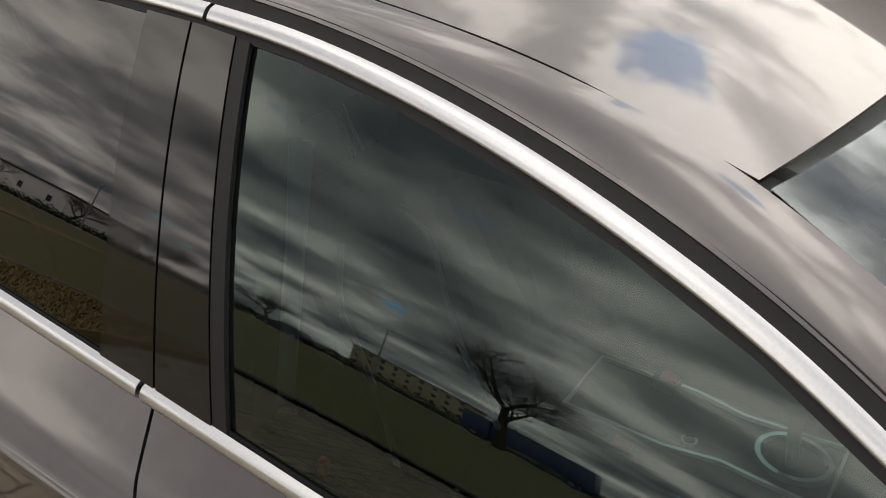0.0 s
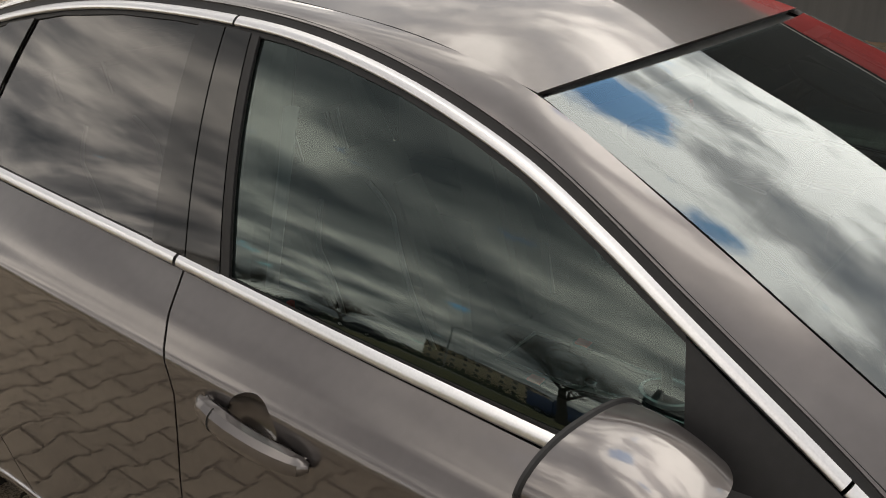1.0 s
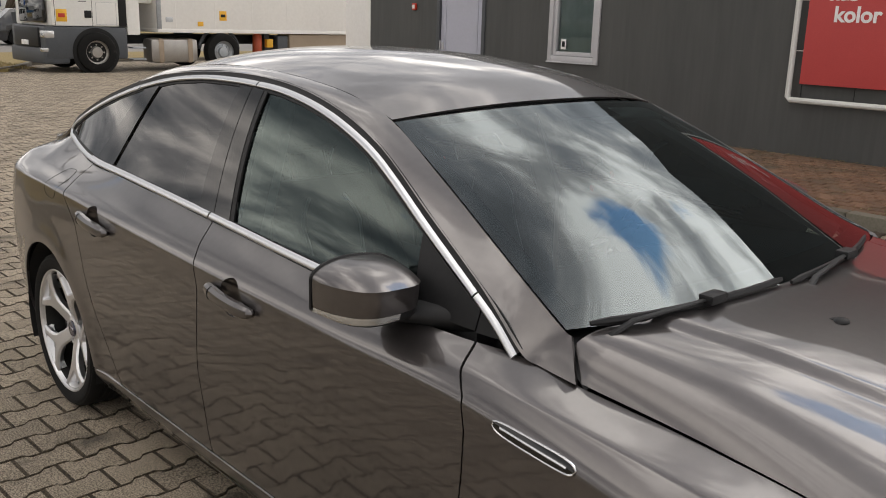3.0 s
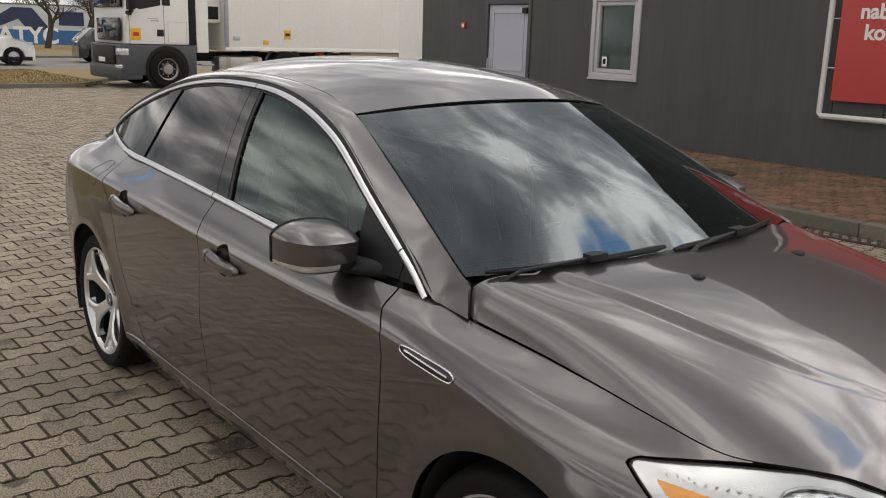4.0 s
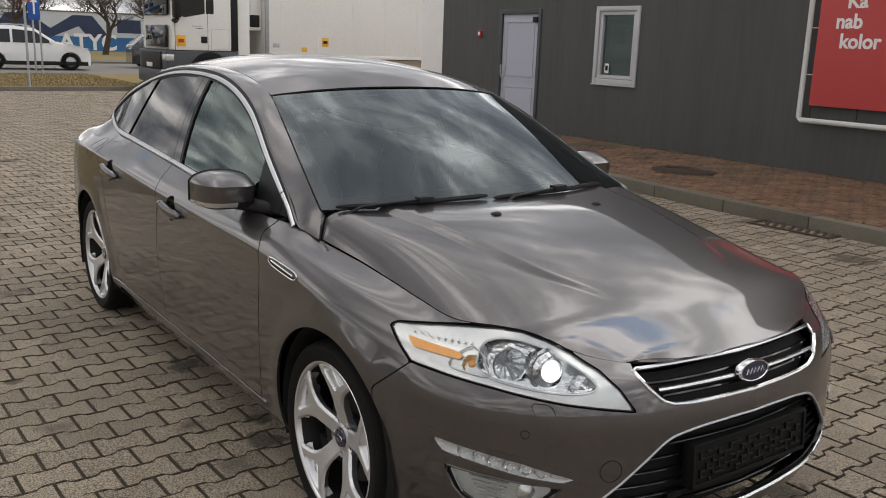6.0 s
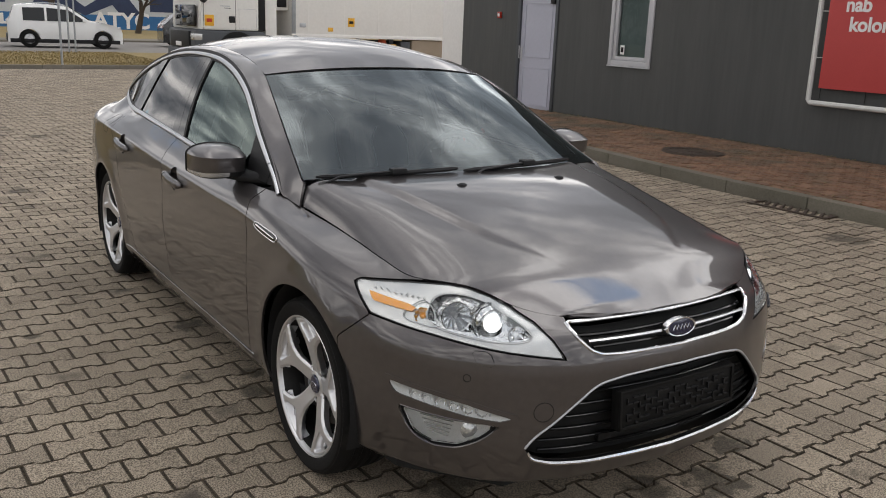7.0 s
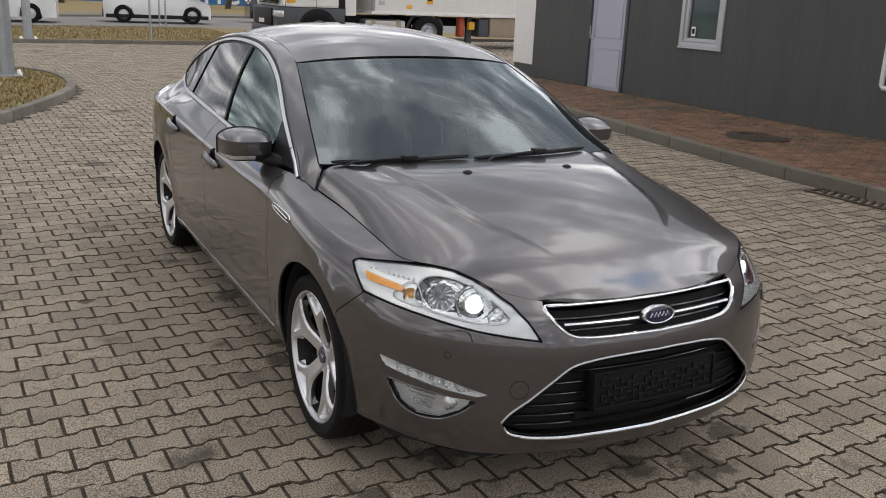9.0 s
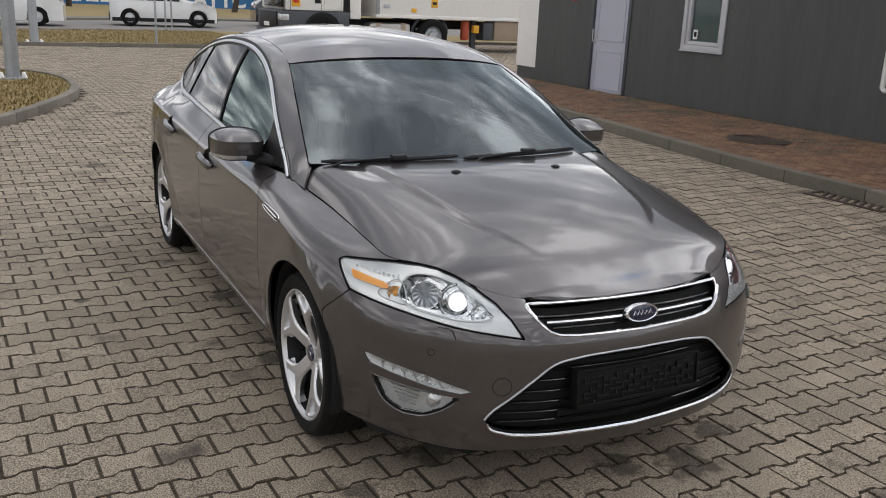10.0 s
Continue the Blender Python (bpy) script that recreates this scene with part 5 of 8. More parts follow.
def strip_between(a, b, grow=30):
    """Polygon between two slanted lines given as (x low, z low, x high, z high)."""
    def ends(l):
        x0, z0, x1, z1 = l
        k = (x1 - x0) / (z1 - z0)
        return (x0 + k * (.85 - z0), .85), (x0 + k * (1.5 - z0), 1.5)
    (a0, a1), (b0, b1) = ends(a), ends(b)
    return [a0, a1, b1, b0]


def windows(name, fields, material, parent, label="", push=0.0, thick=.005):
    thick = 0 if "glass" in material and material != "gloss_black" else thick
    v, f = region(fields, WIN_V, WIN_F)
    v = v.copy()
    v[:, :3] += v[:, 3:6] * push
    out = []
    for flip, par in zip((True, False), parent):
        out.append(put(name, sheet_mesh(name, v, f, material, flip, thick), par, label))
    return out


both = (car, car)
LINE = {"sail": (.685, 1.0, .640, 1.16), "front": (.884, .94, .880, 1.10), "post": (-.114, 1.02, -.2015, 1.384), "post2": (-.1355, 1.02, -.2206, 1.384),
        "joint": (-.2265, 1.0, -.290, 1.385), "rear_a": (-.330, 1.03, -.364, 1.385), "div": (-1.035, 1.065, -.905, 1.342), "div_b": (-1.225, 1.062, -1.01, 1.334)}
glass_in = -.019
windows("door_glass", [inside(OUT, glass_in), inside(strip_between(LINE["sail"], LINE["post"]), 0)], "glass_front", front_doors, "green-tinted door glass", -.006)
windows("sail_panel", [inside(OUT, -.019), inside(strip_between(LINE["front"], LINE["sail"]), -.001)], "plastic", front_doors, "black triangular mirror panel", -.001)
windows("corner_panel", [inside(OUT, -.016), inside(strip_between((1.2, .9, 1.2, 1.2), LINE["front"]), -.003)], "plastic", both, "black triangular corner panel", -.001)
windows("glass_run", [inside(OUT, -.022), inside(strip_between(LINE["post"], LINE["post2"]), 0)], "plastic", front_doors, "black rubber glass run", .001)
windows("pillar_cover", [inside(OUT, -.021), inside(strip_between(LINE["post2"], LINE["joint"]), -.0018)], "gloss_black", front_doors, "gloss black pillar cover", .002)
windows("pillar_cover", [inside(OUT, -.021), inside(strip_between(LINE["joint"], LINE["rear_a"]), -.0018)], "gloss_black", rear_doors, "gloss black pillar cover", .002)
windows("door_glass", [inside(OUT, glass_in), inside(strip_between(LINE["rear_a"], LINE["div"]), 0)], "glass_dark", rear_doors, "dark privacy glass", -.005)
windows("window_divider", [inside(OUT, -.022), inside(strip_between(LINE["div"], LINE["div_b"]), -.002)], "gloss_black", rear_doors, "black window divider", .001)
windows("quarter_glass", [inside(OUT, glass_in), inside(strip_between(LINE["div_b"], (-2.2, .9, -2.2, 1.4)), -.003)], "glass_dark", quarters, "dark quarter glass", -.004)
# dark sealing frame round the glass
windows("window_seal", [inside(OUT, -.013), outside(OUT, -.0235), outside(strip_between((1.2, .9, 1.2, 1.2), LINE["sail"]))], "plastic", both, "black rubber window seal", -.002)


def trim_run(a, b, width, proud, name, parent, label, material="satin"):
    """Bright trim along a stretch of the window outline, convex across."""
    o = np.array(OUT + OUT[:1])
    s = chord(o)
    # fine closed outline
    q = np.linspace(0, s[-1], 3600, endpoint=False)
    xz = spline([(t, *p) for t, p in zip(s, o)], q)
    keep = (q >= a) & (q <= b)
    xz = xz[keep]
    xz = xz[np.unique(np.round(np.linspace(0, len(xz) - 1, max(6, len(xz) // 4))).astype(int))]
    d = np.gradient(xz, axis=0)
    d /= np.linalg.norm(d, axis=1, keepdims=True)
    inn = np.stack([-d[:, 1], d[:, 0]], 1)          # into the window for this way round
    k = 7
    w = np.linspace(0, 1, k)
    pts = xz[:, None] + inn[:, None] * (w * width)[None, :, None]
    y = side_glass(pts[..., 0], pts[..., 1]) + proud * (1 - (2 * w - 1) ** 4)[None] + .001
    g = np.stack([pts[..., 0], y, pts[..., 1]], -1)
    nn = grid_normals(g)
    if np.mean(nn[..., 1]) < 0:
        nn = -nn
    rows = np.concatenate([g, nn], -1).reshape(-1, 6)
    for flip, par in zip((True, False), parent):
        put(name, sheet_mesh(name, rows, grid_faces(len(xz), k), material, flip, .006), par, label)


_o = np.array(OUT + OUT[:1])
_len = chord(_o)


def out_at(i):
    return float(_len[i])


TRIM = "bright aluminium window trim"
trim_run(0.0, out_at(2) - .001, .017, .006, "window_trim", both, TRIM)
trim_run(out_at(2) + .003, out_at(10) - .004, .0165, .006, "window_trim", front_doors, TRIM)
trim_run(out_at(10) + .001, out_at(14) + .02, .0165, .006, "window_trim", rear_doors, TRIM)
trim_run(out_at(14) + .024, out_at(23) + .01, .0175, .006, "window_trim", quarters, TRIM)
trim_run(out_at(23) + .014, out_at(25) - .004, .022, .007, "window_trim", rear_doors, TRIM)
trim_run(out_at(25) + .002, out_at(27) - .15, .022, .007, "window_trim", front_doors, TRIM)
# dark gutter between trim and rail
trim_run(0.0, out_at(19), -.016, -.001, "roof_gutter", both, "black rubber gutter strip", "plastic")


# ---------- the saloon: fittings ----------
_VT = np.linspace(0, 6, 241)


def skin_at(s, z, push=0.0):
    """Point of the flank at s and height z (signed s: negative on the positive-y side), pushed outwards."""
    out = []
    for a, h in zip(np.atleast_1d(s), np.atleast_1d(z)):
        col = skin(np.full(241, abs(a)), _VT)
        v = np.interp(h, col[:, 2], _VT)
        p = skin(np.array([abs(a)]), np.array([v]))[0]
        e = 2e-3
        du = skin(np.array([abs(a) + e]), np.array([v]))[0] - skin(np.array([max(abs(a) - e, 0)]), np.array([v]))[0]
        dv = skin(np.array([abs(a)]), np.array([min(v + .02, 6)]))[0] - skin(np.array([abs(a)]), np.array([max(v - .02, 0)]))[0]
        n = np.cross(dv, du)
        n /= np.linalg.norm(n)
        if n @ np.array([p[0] * .15, p[1], .05]) < 0 and abs(a) > .3:
            n = -n
        if abs(a) <= .3 and n[0] < 0:
            n = -n
        p = p + n * push
        if a > 0:
            p = p * (1, -1, 1)
        out.append(p)
    return np.array(out)


def along_outline(poly, step=.012):
    p = np.array(list(poly) + [poly[0]])
    s = chord(p)
    q = np.linspace(0, s[-1], int(s[-1] / step), endpoint=False)
    return np.stack([np.interp(q, s, p[:, 0]), np.interp(q, s, p[:, 1])], 1)


def bowl(name, poly, depth, slope, material, parents, label="", grow=-.001, lip=.0, only=None):
    """A hollow behind an opening of the skin: depth follows the distance from the border."""
    v, f = region([inside(poly, grow)])
    v = v.copy()
    d = np.minimum(depth, np.maximum(0, -poly_field(v[:, 6:8], poly) - lip) * slope)
    v[:, :3] -= v[:, 3:6] * d[:, None]
    out = []
    for flip, par in zip((True, False), parents):
        g = v[:, :3].copy()
        if flip:
            g[:, 1] *= -1
        ff = f[:, ::-1] if flip else f
        out.append(put(name, mesh_of(name, g, ff, material, True), par, label))
    return out


# lamps
lens = panels("headlamp", [inside(LAMP, -.0048)], "lens", label="clear headlamp lens", thick=.004)
panels("lamp_seal", [inside(LAMP, -.0015), outside(LAMP, -.0050)], "plastic", label="black headlamp seal", thick=.01, push=-.001)
CAVITY = rounded([(.915, .735), (.85, .712), (.76, .702), (.66, .694), (.585, .694), (.535, .706), (.565, .744), (.63, .774), (.70, .797), (.78, .811), (.86, .811), (.915, .795)], 2)


def lamp_sheet(name, fields, depth, material, label):
    """A sheet behind the lamp lens at a depth given over (s, z)."""
    v, f = region(fields)
    v = v.copy()
    v[:, :3] -= v[:, 3:6] * depth(v[:, 6:8])[:, None]
    return [put(name, sheet_mesh(name, v, f, material, flip, 0), par, label) for flip, par in zip((True, False), lens)]


lamp_sheet("lamp_bezel", [inside(LAMP, -.0045), outside(CAVITY, 0)], lambda q: np.minimum(.020, np.maximum(0, -poly_field(q, LAMP) - .004) * 1.4), "lamp_shell", "pale silver headlamp bezel")
lamp_sheet("lamp_cavity", [inside(CAVITY, .001)], lambda q: .018 + np.minimum(.075, np.maximum(0, -poly_field(q, CAVITY)) * 2.4), "lamp_chrome", "chrome headlamp reflector chamber")
for flip, lamp in zip((True, False), lens):
    o = along_outline(CAVITY, .012) * ((1 if flip else -1), 1)
    part("cavity_rim", tube_bm(skin_at(o[:, 0], o[:, 1], -.017), .0035, n=6, closed=True), "lamp_shell", lamp)


def tilt_to(p, d):
    """A frame at p whose z axis runs along d."""
    return Matrix.Translation(p) @ Vector(d).normalized().to_track_quat("Z", "Y").to_matrix().to_4x4()


for sgn, lamp in ((-1, lens[0]), (1, lens[1])):
    # dipped beam projector
    c = Vector(skin_at([-sgn * .690], [.762], -.052)[0])
    m = tilt_to(c, (.94, sgn * .26, .08))
    part("projector_shroud", lathe_bm([(.052, -.05), (.060, -.012), (.063, .004), (.060, .009), (.050, .004), (.040, .010), (.036, .018), (.031, .019), (.029, .004)], m, 40), "lamp_chrome", lamp, "chrome projector shroud")
    for k in range(10):
        mm = m @ Matrix.Rotation(k * math.pi / 5, 4, "Z")
        part("shroud_facet", box_bm((.044, -.0075, .004), (.058, .0075, .013), .002, mm @ pose(0, 0, 0, 0, 14, 0)), "lamp_grey" if k % 2 else "lamp_shell", lamp)
    part("projector_lens", lathe_bm([(.029, .002), (.028, .012), (.024, .021), (.015, .028), (.0005, .030)], m, 36), "beam", lamp, "lit projector lens")
    # main beam bowl
    c = Vector(skin_at([-sgn * .825], [.762], -.050)[0])
    m2 = tilt_to(c, (.90, sgn * .36, .10))
    part("reflector_bowl", lathe_bm([(.008, -.030), (.022, -.022), (.036, -.004), (.045, .020), (.048, .021), (.049, .016)], m2, 14), "lamp_chrome", lamp, "faceted main beam reflector", sharp=12)
    part("bulb", lathe_bm([(.009, -.030), (.009, .002), (.005, .010), (.0005, .012)], m2, 14), "lamp_grey", lamp, "grey bulb cap")
    c = Vector(skin_at([-sgn * .595], [.725], -.036)[0])
    m4 = tilt_to(c, (.96, sgn * .2, .05))
    part("side_bowl", lathe_bm([(.006, -.02), (.018, -.012), (.027, .008), (.029, .008)], m4, 10), "lamp_chrome", lamp, "small faceted side reflector", sharp=12)
    # indicator dome
    ring = rounded([(.998, .742), (.990, .722), (.862, .712), (.872, .735), (.905, .772), (.945, .784)], 2)
    v, f = region([inside(ring)])
    v = v.copy()
    d = np.maximum(0, -poly_field(v[:, 6:8], ring))
    v[:, :3] -= v[:, 3:6] * (.014 - .006 * np.minimum(1, d / .012))[:, None]
    put("indicator_dome", sheet_mesh("indicator_dome", v, f, "lens", sgn < 0, 0), lamp, "clear indicator dome")
    o = along_outline(ring, .01) * ((1 if sgn < 0 else -1), 1)
    part("indicator_rim", tube_bm(skin_at(o[:, 0], o[:, 1], -.014), .0022, n=5, closed=True), "lamp_grey", lamp)
    c = Vector(skin_at([-sgn * .925], [.742], -.018)[0])
    m3 = tilt_to(c, (.75, sgn * .6, .05))
    part("indicator_bowl", lathe_bm([(.006, -.012), (.018, -.006), (.028, .005)], m3, 10), "lamp_chrome", lamp, "faceted indicator reflector", sharp=12)
    part("indicator_bulb", lathe_bm([(.011, -.014), (.012, .0), (.007, .008), (.0005, .010)], m3, 12), "amber", lamp, "amber bulb")
AMBER = [(1.158, .778), (.985, .764), (.955, .757), (.965, .745), (1.124, .754)]
panels("amber_reflector", [inside(AMBER)], "amber", label="amber side reflector strip", thick=.004, push=-.012)
for k in range(10):
    s0 = 1.150 - k * .0222
    rib = [(s0, .7945 - .0002 * k), (s0 - .011, .7945 - .0002 * k), (s0 - .008, .786 - .0002 * k), (s0 + .003, .786 - .0002 * k)]
    panels("lamp_rib", [inside(rib)], "lamp_shell", label="bright moulded rib", thick=.004, push=-.011)

drl = panels("running_lamp", [inside(DRL, -.004)], "lens", label="clear daytime running lamp strip", thick=.004, push=-.003)
bowl("running_lamp_shell", DRL, .022, .9, "lamp_ribbed", drl, "silver running lamp interior", .0)
panels("lamp_surround", [inside(DRL, .012), outside(DRL, -.003)], "paint", thick=.012, push=.003)
for flip, lamp in zip((True, False), drl):
    for k in range(6):
        c = skin_at([(.915 - k * .044) * (1 if flip else -1)], [.4955 - k * .0042], -.012)[0]
        tm = tilt_to(c, (.75, -.6 if flip else .6, .05))
        part("led_cup", lathe_bm([(.003, -.008), (.009, -.003), (.0165, .006), (.0175, .006)], tm, 8), "lamp_chrome", lamp, "small faceted reflector cup", sharp=12)
        part("led", lathe_bm([(.004, -.006), (.0035, .0), (.0005, .001)], tm, 8), "lamp_bulb", lamp, "bright diode")
    for k in range(7):
        c = skin_at([(.935 - k * .044) * (1 if flip else -1)], [.4975 - k * .0042], -.010)[0]
        part("led_rib", box_bm((-.001, -.001, -.009), (.006, .001, .009), 0, Matrix.Translation(c)), "lamp_grey", lamp)
FOG_LENS = [(.960, .445), (.895, .4405), (.76, .434), (.648, .434), (.700, .389), (.770, .352), (.855, .345), (.918, .371)]
fog_frame = panels("fog_frame", [inside(FOG, -.001), outside(FOG_LENS, 0)], "plastic", label="black fog lamp surround", thick=.01, push=-.010)
fogs = panels("fog_lamp", [inside(FOG_LENS, -.002)], "lens", label="clear fog lamp glass", thick=.004, push=-.009)
v, f = region([inside(FOG_LENS, .004)])
v = v.copy()
v[:, :3] -= v[:, 3:6] * (.016 + np.minimum(.04, np.maximum(0, -poly_field(v[:, 6:8], FOG_LENS)) * 1.1))[:, None]
for flip, lamp in zip((True, False), fogs):
    put("fog_shell", sheet_mesh("fog_shell", v, f, "lamp_ribbed", flip, 0), lamp, "silver fog lamp reflector")
    for k in range(5):
        z0 = .424 - .013 * k
        ss = np.linspace(.900 - .008 * k, .785 + .004 * k, 8) * (1 if flip else -1)
        part("fog_rib", tube_bm(skin_at(ss, np.full(8, z0) + np.linspace(.006, 0, 8), -.020), .0030, n=6, flat=.6), "lamp_shell", lamp, "bright moulded rib")
    c = skin_at([.735 if flip else -.735], [.40], -.035)[0]
    part("fog_bulb", lathe_bm([(.026, -.01), (.029, .006), (.024, .008), (.016, .014), (.0005, .016)], tilt_to(c, (.85, -.5 if flip else .5, 0)), 20), "lamp_shell", lamp, "round fog bulb lens")
    o = along_outline(rounded(FOG, 1), .02) * ((1 if flip else -1), 1)
    part("fog_bead", tube_bm(skin_at(o[:, 0], o[:, 1], -.002), .0035, n=6, closed=True), "paint", lamp, "painted rim of the fog lamp pocket")

# upper grille
v, f = region([inside(GRILLE, .02)])
v = v.copy()
v[:, :3] -= v[:, 3:6] * .045
v2, f2 = joined(v, f)
grille = put("grille", sheet_mesh("grille", v2, f2, "void", False, 0), car, "black grille with bright surround")
GTRIM = [(-.428, .741), (-.2, .7395), (0, .739), (.2, .7395), (.428, .741), (.42, .728), (.392, .697), (.352, .662), (.315, .648), (.25, .643), (0, .642), (-.25, .643), (-.315, .648), (-.352, .662), (-.392, .697), (-.42, .728)]
o = along_outline(GTRIM, .014)
part("surround", tube_bm(skin_at(o[:, 0], o[:, 1], -.001), .0076, n=8, closed=True, flat=.8), "chrome", grille, "chrome grille surround")
for a, b, z in ((-.36, -.075, .690), (.075, .36, .690)):
    ss = np.linspace(a, b, 16)
    part("bar", tube_bm(skin_at(ss, np.full(16, z), -.006), .0085, n=8, flat=.75), "chrome", grille, "chrome grille bar")
for z, w in ((.717, .40), (.668, .33)):
    ss = np.linspace(-w, w, 26)
    part("slat", tube_bm(skin_at(ss, np.full(26, z), -.028), .006, n=6, flat=.8), "gloss_black", grille, "gloss black grille slat")
c = skin_at([.0005], [.692], .006)[0]
m = tilt_to(c, (1, 0, .10)) @ Matrix.Rotation(radians(90), 4, "Z") @ Matrix.Diagonal((1, .47, 1, 1))
m = tilt_to(c, (1, 0, .12))
ax = Matrix(((0, 0, 1, 0), (1, 0, 0, 0), (0, 1, 0, 0), (0, 0, 0, 1)))
m = Matrix.Translation(c) @ pose(0, 0, 0, 0, -7, 0) @ ax @ Matrix.Diagonal((1, .46, 1, 1))
badge = part("badge", lathe_bm([(.0685, -.012), (.0685, .004), (.064, .009), (.058, .008)], m, 48), "chrome", grille, "chrome oval badge rim")
part("badge_field", lathe_bm([(.0595, -.004), (.0590, .0065), (.03, .0085), (.0005, .009)], m, 48), "badge", badge, "deep blue oval field")
mark = [(-.040 + .008 * k, (.010 if k % 2 else -.006)) for k in range(11)]
mm = Matrix.Translation(c) @ pose(0, 0, 0, 0, -7, 0) @ ax
part("badge_mark", tube_bm([mm @ Vector((x, y * .9, .0095)) for x, y in mark], .0022, n=6), "chrome", badge, "plain silver squiggle")

# lower intake
v, f = region([inside(INTAKE, .02)])
v = v.copy()
v[:, :3] -= v[:, 3:6] * .055
v2, f2 = joined(v, f)
intake = put("air_intake", sheet_mesh("air_intake", v2, f2, "void", False, 0), car, "black lower air intake with bright lip")
o = np.array([(-.548, .352)] + [p for p in INTAKE[15:]] + [(.548, .352)])
q = np.linspace(0, chord(o)[-1], 90)
o = spline([(t, *p) for t, p in zip(chord(o), o)], q)
part("lip", tube_bm(skin_at(o[:, 0], o[:, 1] - .002, .001), np.interp(np.linspace(-1, 1, 90), [-1, -.85, 0, .85, 1], [.005, .011, .0125, .011, .005]), n=8, flat=.75), "chrome", intake, "chrome lower lip")
o = np.array([(.556, .362)] + INTAKE[1:14] + [(-.556, .362)])
q = np.linspace(0, chord(o)[-1], 90)
o = spline([(t, *p) for t, p in zip(chord(o), o)], q)
part("upper_bead", tube_bm(skin_at(o[:, 0], o[:, 1], -.001), .0042, n=6), "lamp_grey", intake, "grey upper bead")
for z in (.335, .372, .410, .448, .486, .524, .556):
    half = float(np.interp(z, [.299, .335, .368, .443, .50, .552, .576], [.35, .52, .545, .46, .39, .31, .15])) - .012
    ss = np.linspace(-half, half, 30)
    pts = skin_at(ss + 1e-4, np.full(30, z), -.030)
    part("slat", tube_bm(pts, .0085, n=6, flat=.55), "holder", intake, "gloss black intake slat")
    part("slat_edge", tube_bm(pts + np.array([.009, 0, .003]), .0016, n=4), "gloss_black", intake)
sens = skin_at([.27], [.362], -.012)[0]
part("sensor", box_bm((sens[0] - .03, sens[1] - .028, sens[2] - .012), (sens[0] - .01, sens[1] + .028, sens[2] + .012), .004), "holder", intake, "small black radar sensor")
m = pose(0, 0, 0, 0, -4, 0)
holder = part("plate_holder", box_bm((-.03, -.262, -.066), (.006, .262, .066), .005, Matrix.Translation((2.362, .0, .462)) @ m), "holder", car, "black empty number plate holder")
pm = Matrix.Translation((2.362, .0, .462)) @ m
for a, b in (((.004, -.262, .056), (.012, .262, .066)), ((.004, -.262, -.066), (.012, .262, -.052)), ((.004, -.262, -.066), (.012, -.252, .066)), ((.004, .252, -.066), (.012, .262, .066))):
    part("rim", box_bm(a, b, .003, pm), "holder", holder)
for i in range(18):
    y0 = -.232 + .0262 * i
    for j, z0 in enumerate((-.036, -.018, 0, .018, .036)):
        if (i * 5 + j * 3) % 7 < 4:
            part("rib", box_bm((.005, y0, z0), (.0125, y0 + .0225, z0 + .0045), 0, pm), "plastic", holder)
        if (i * 3 + j * 2) % 5 < 2 and j < 4:
            part("rib", box_bm((.005, y0, z0), (.0125, y0 + .0045, z0 + .0205), 0, pm), "plastic", holder)
for y0 in (-.19, -.07, .06, .17):
    part("screw", lathe_bm([(.005, .004), (.004, .010), (.0004, .011)], pm @ Matrix.Translation((.004, y0, -.046)) @ pose(0, 0, 0, 0, 90, 0), 8), "plastic", holder, "small screw")

# bumper details
WASH = rounded([(.738, .664), (.680, .665), (.660, .622), (.712, .624)], 1)
v, f = region([inside(WASH, 0)])
for flip in (True, False):
    w = v.copy()
    w[:, :3] += w[:, 3:6] * .009
    put("washer_cover", sheet_mesh("washer_cover", w, f, "paint", flip, .012), front_bumper, "headlamp washer cover flush in the bumper")
    o = along_outline(WASH, .01) * ((1 if flip else -1), 1)
    part("washer_joint", tube_bm(skin_at(o[:, 0], o[:, 1], .003), .0018, n=5, closed=True), "void", front_bumper, "dark joint of the washer cover")
    for (s0, z0), r, nm in (((.745, .580), .0115, "parking_sensor"), ((.27, .600), .0115, "parking_sensor"), ((.505, .480), .031, "tow_cover")):
        if nm == "tow_cover" and not flip:
            continue
        if s0 == .27:
            continue
        ring = [(s0 + r * math.cos(a), z0 + r * math.sin(a)) for a in np.linspace(0, 2 * math.pi, 24, endpoint=False)]
        oo = np.array(ring) * ((1 if flip else -1), 1)
        part(nm, tube_bm(skin_at(oo[:, 0], oo[:, 1], .0002), .0014, n=5, closed=True), "void", front_bumper, "round joint of a " + ("tow eye cover" if nm == "tow_cover" else "parking sensor"))

# fender vents
VENT = rounded([(1.892, .857), (1.896, .842), (1.868, .830), (1.735, .817), (1.693, .817), (1.684, .832), (1.715, .842)], 2)
for flip in (True, False):
    o = along_outline(VENT, .008) * ((1 if flip else -1), 1)
    vent = part("fender_vent", tube_bm(skin_at(o[:, 0], o[:, 1], .002), .0026, n=6, closed=True), "chrome", car, "chrome framed fender vent")
    v, f = region([inside(VENT, -.001)])
    v = v.copy()
    v[:, :3] += v[:, 3:6] * .003
    put("vent_insert", sheet_mesh("vent_insert", v, f, "gloss_black", flip, .003), vent, "black vent insert")
    ss = np.linspace(1.872, 1.705, 10) * (1 if flip else -1)
    part("vent_bar", tube_bm(skin_at(ss, np.linspace(.846, .828, 10), .004), .0032, n=6), "chrome", vent, "chrome bar")

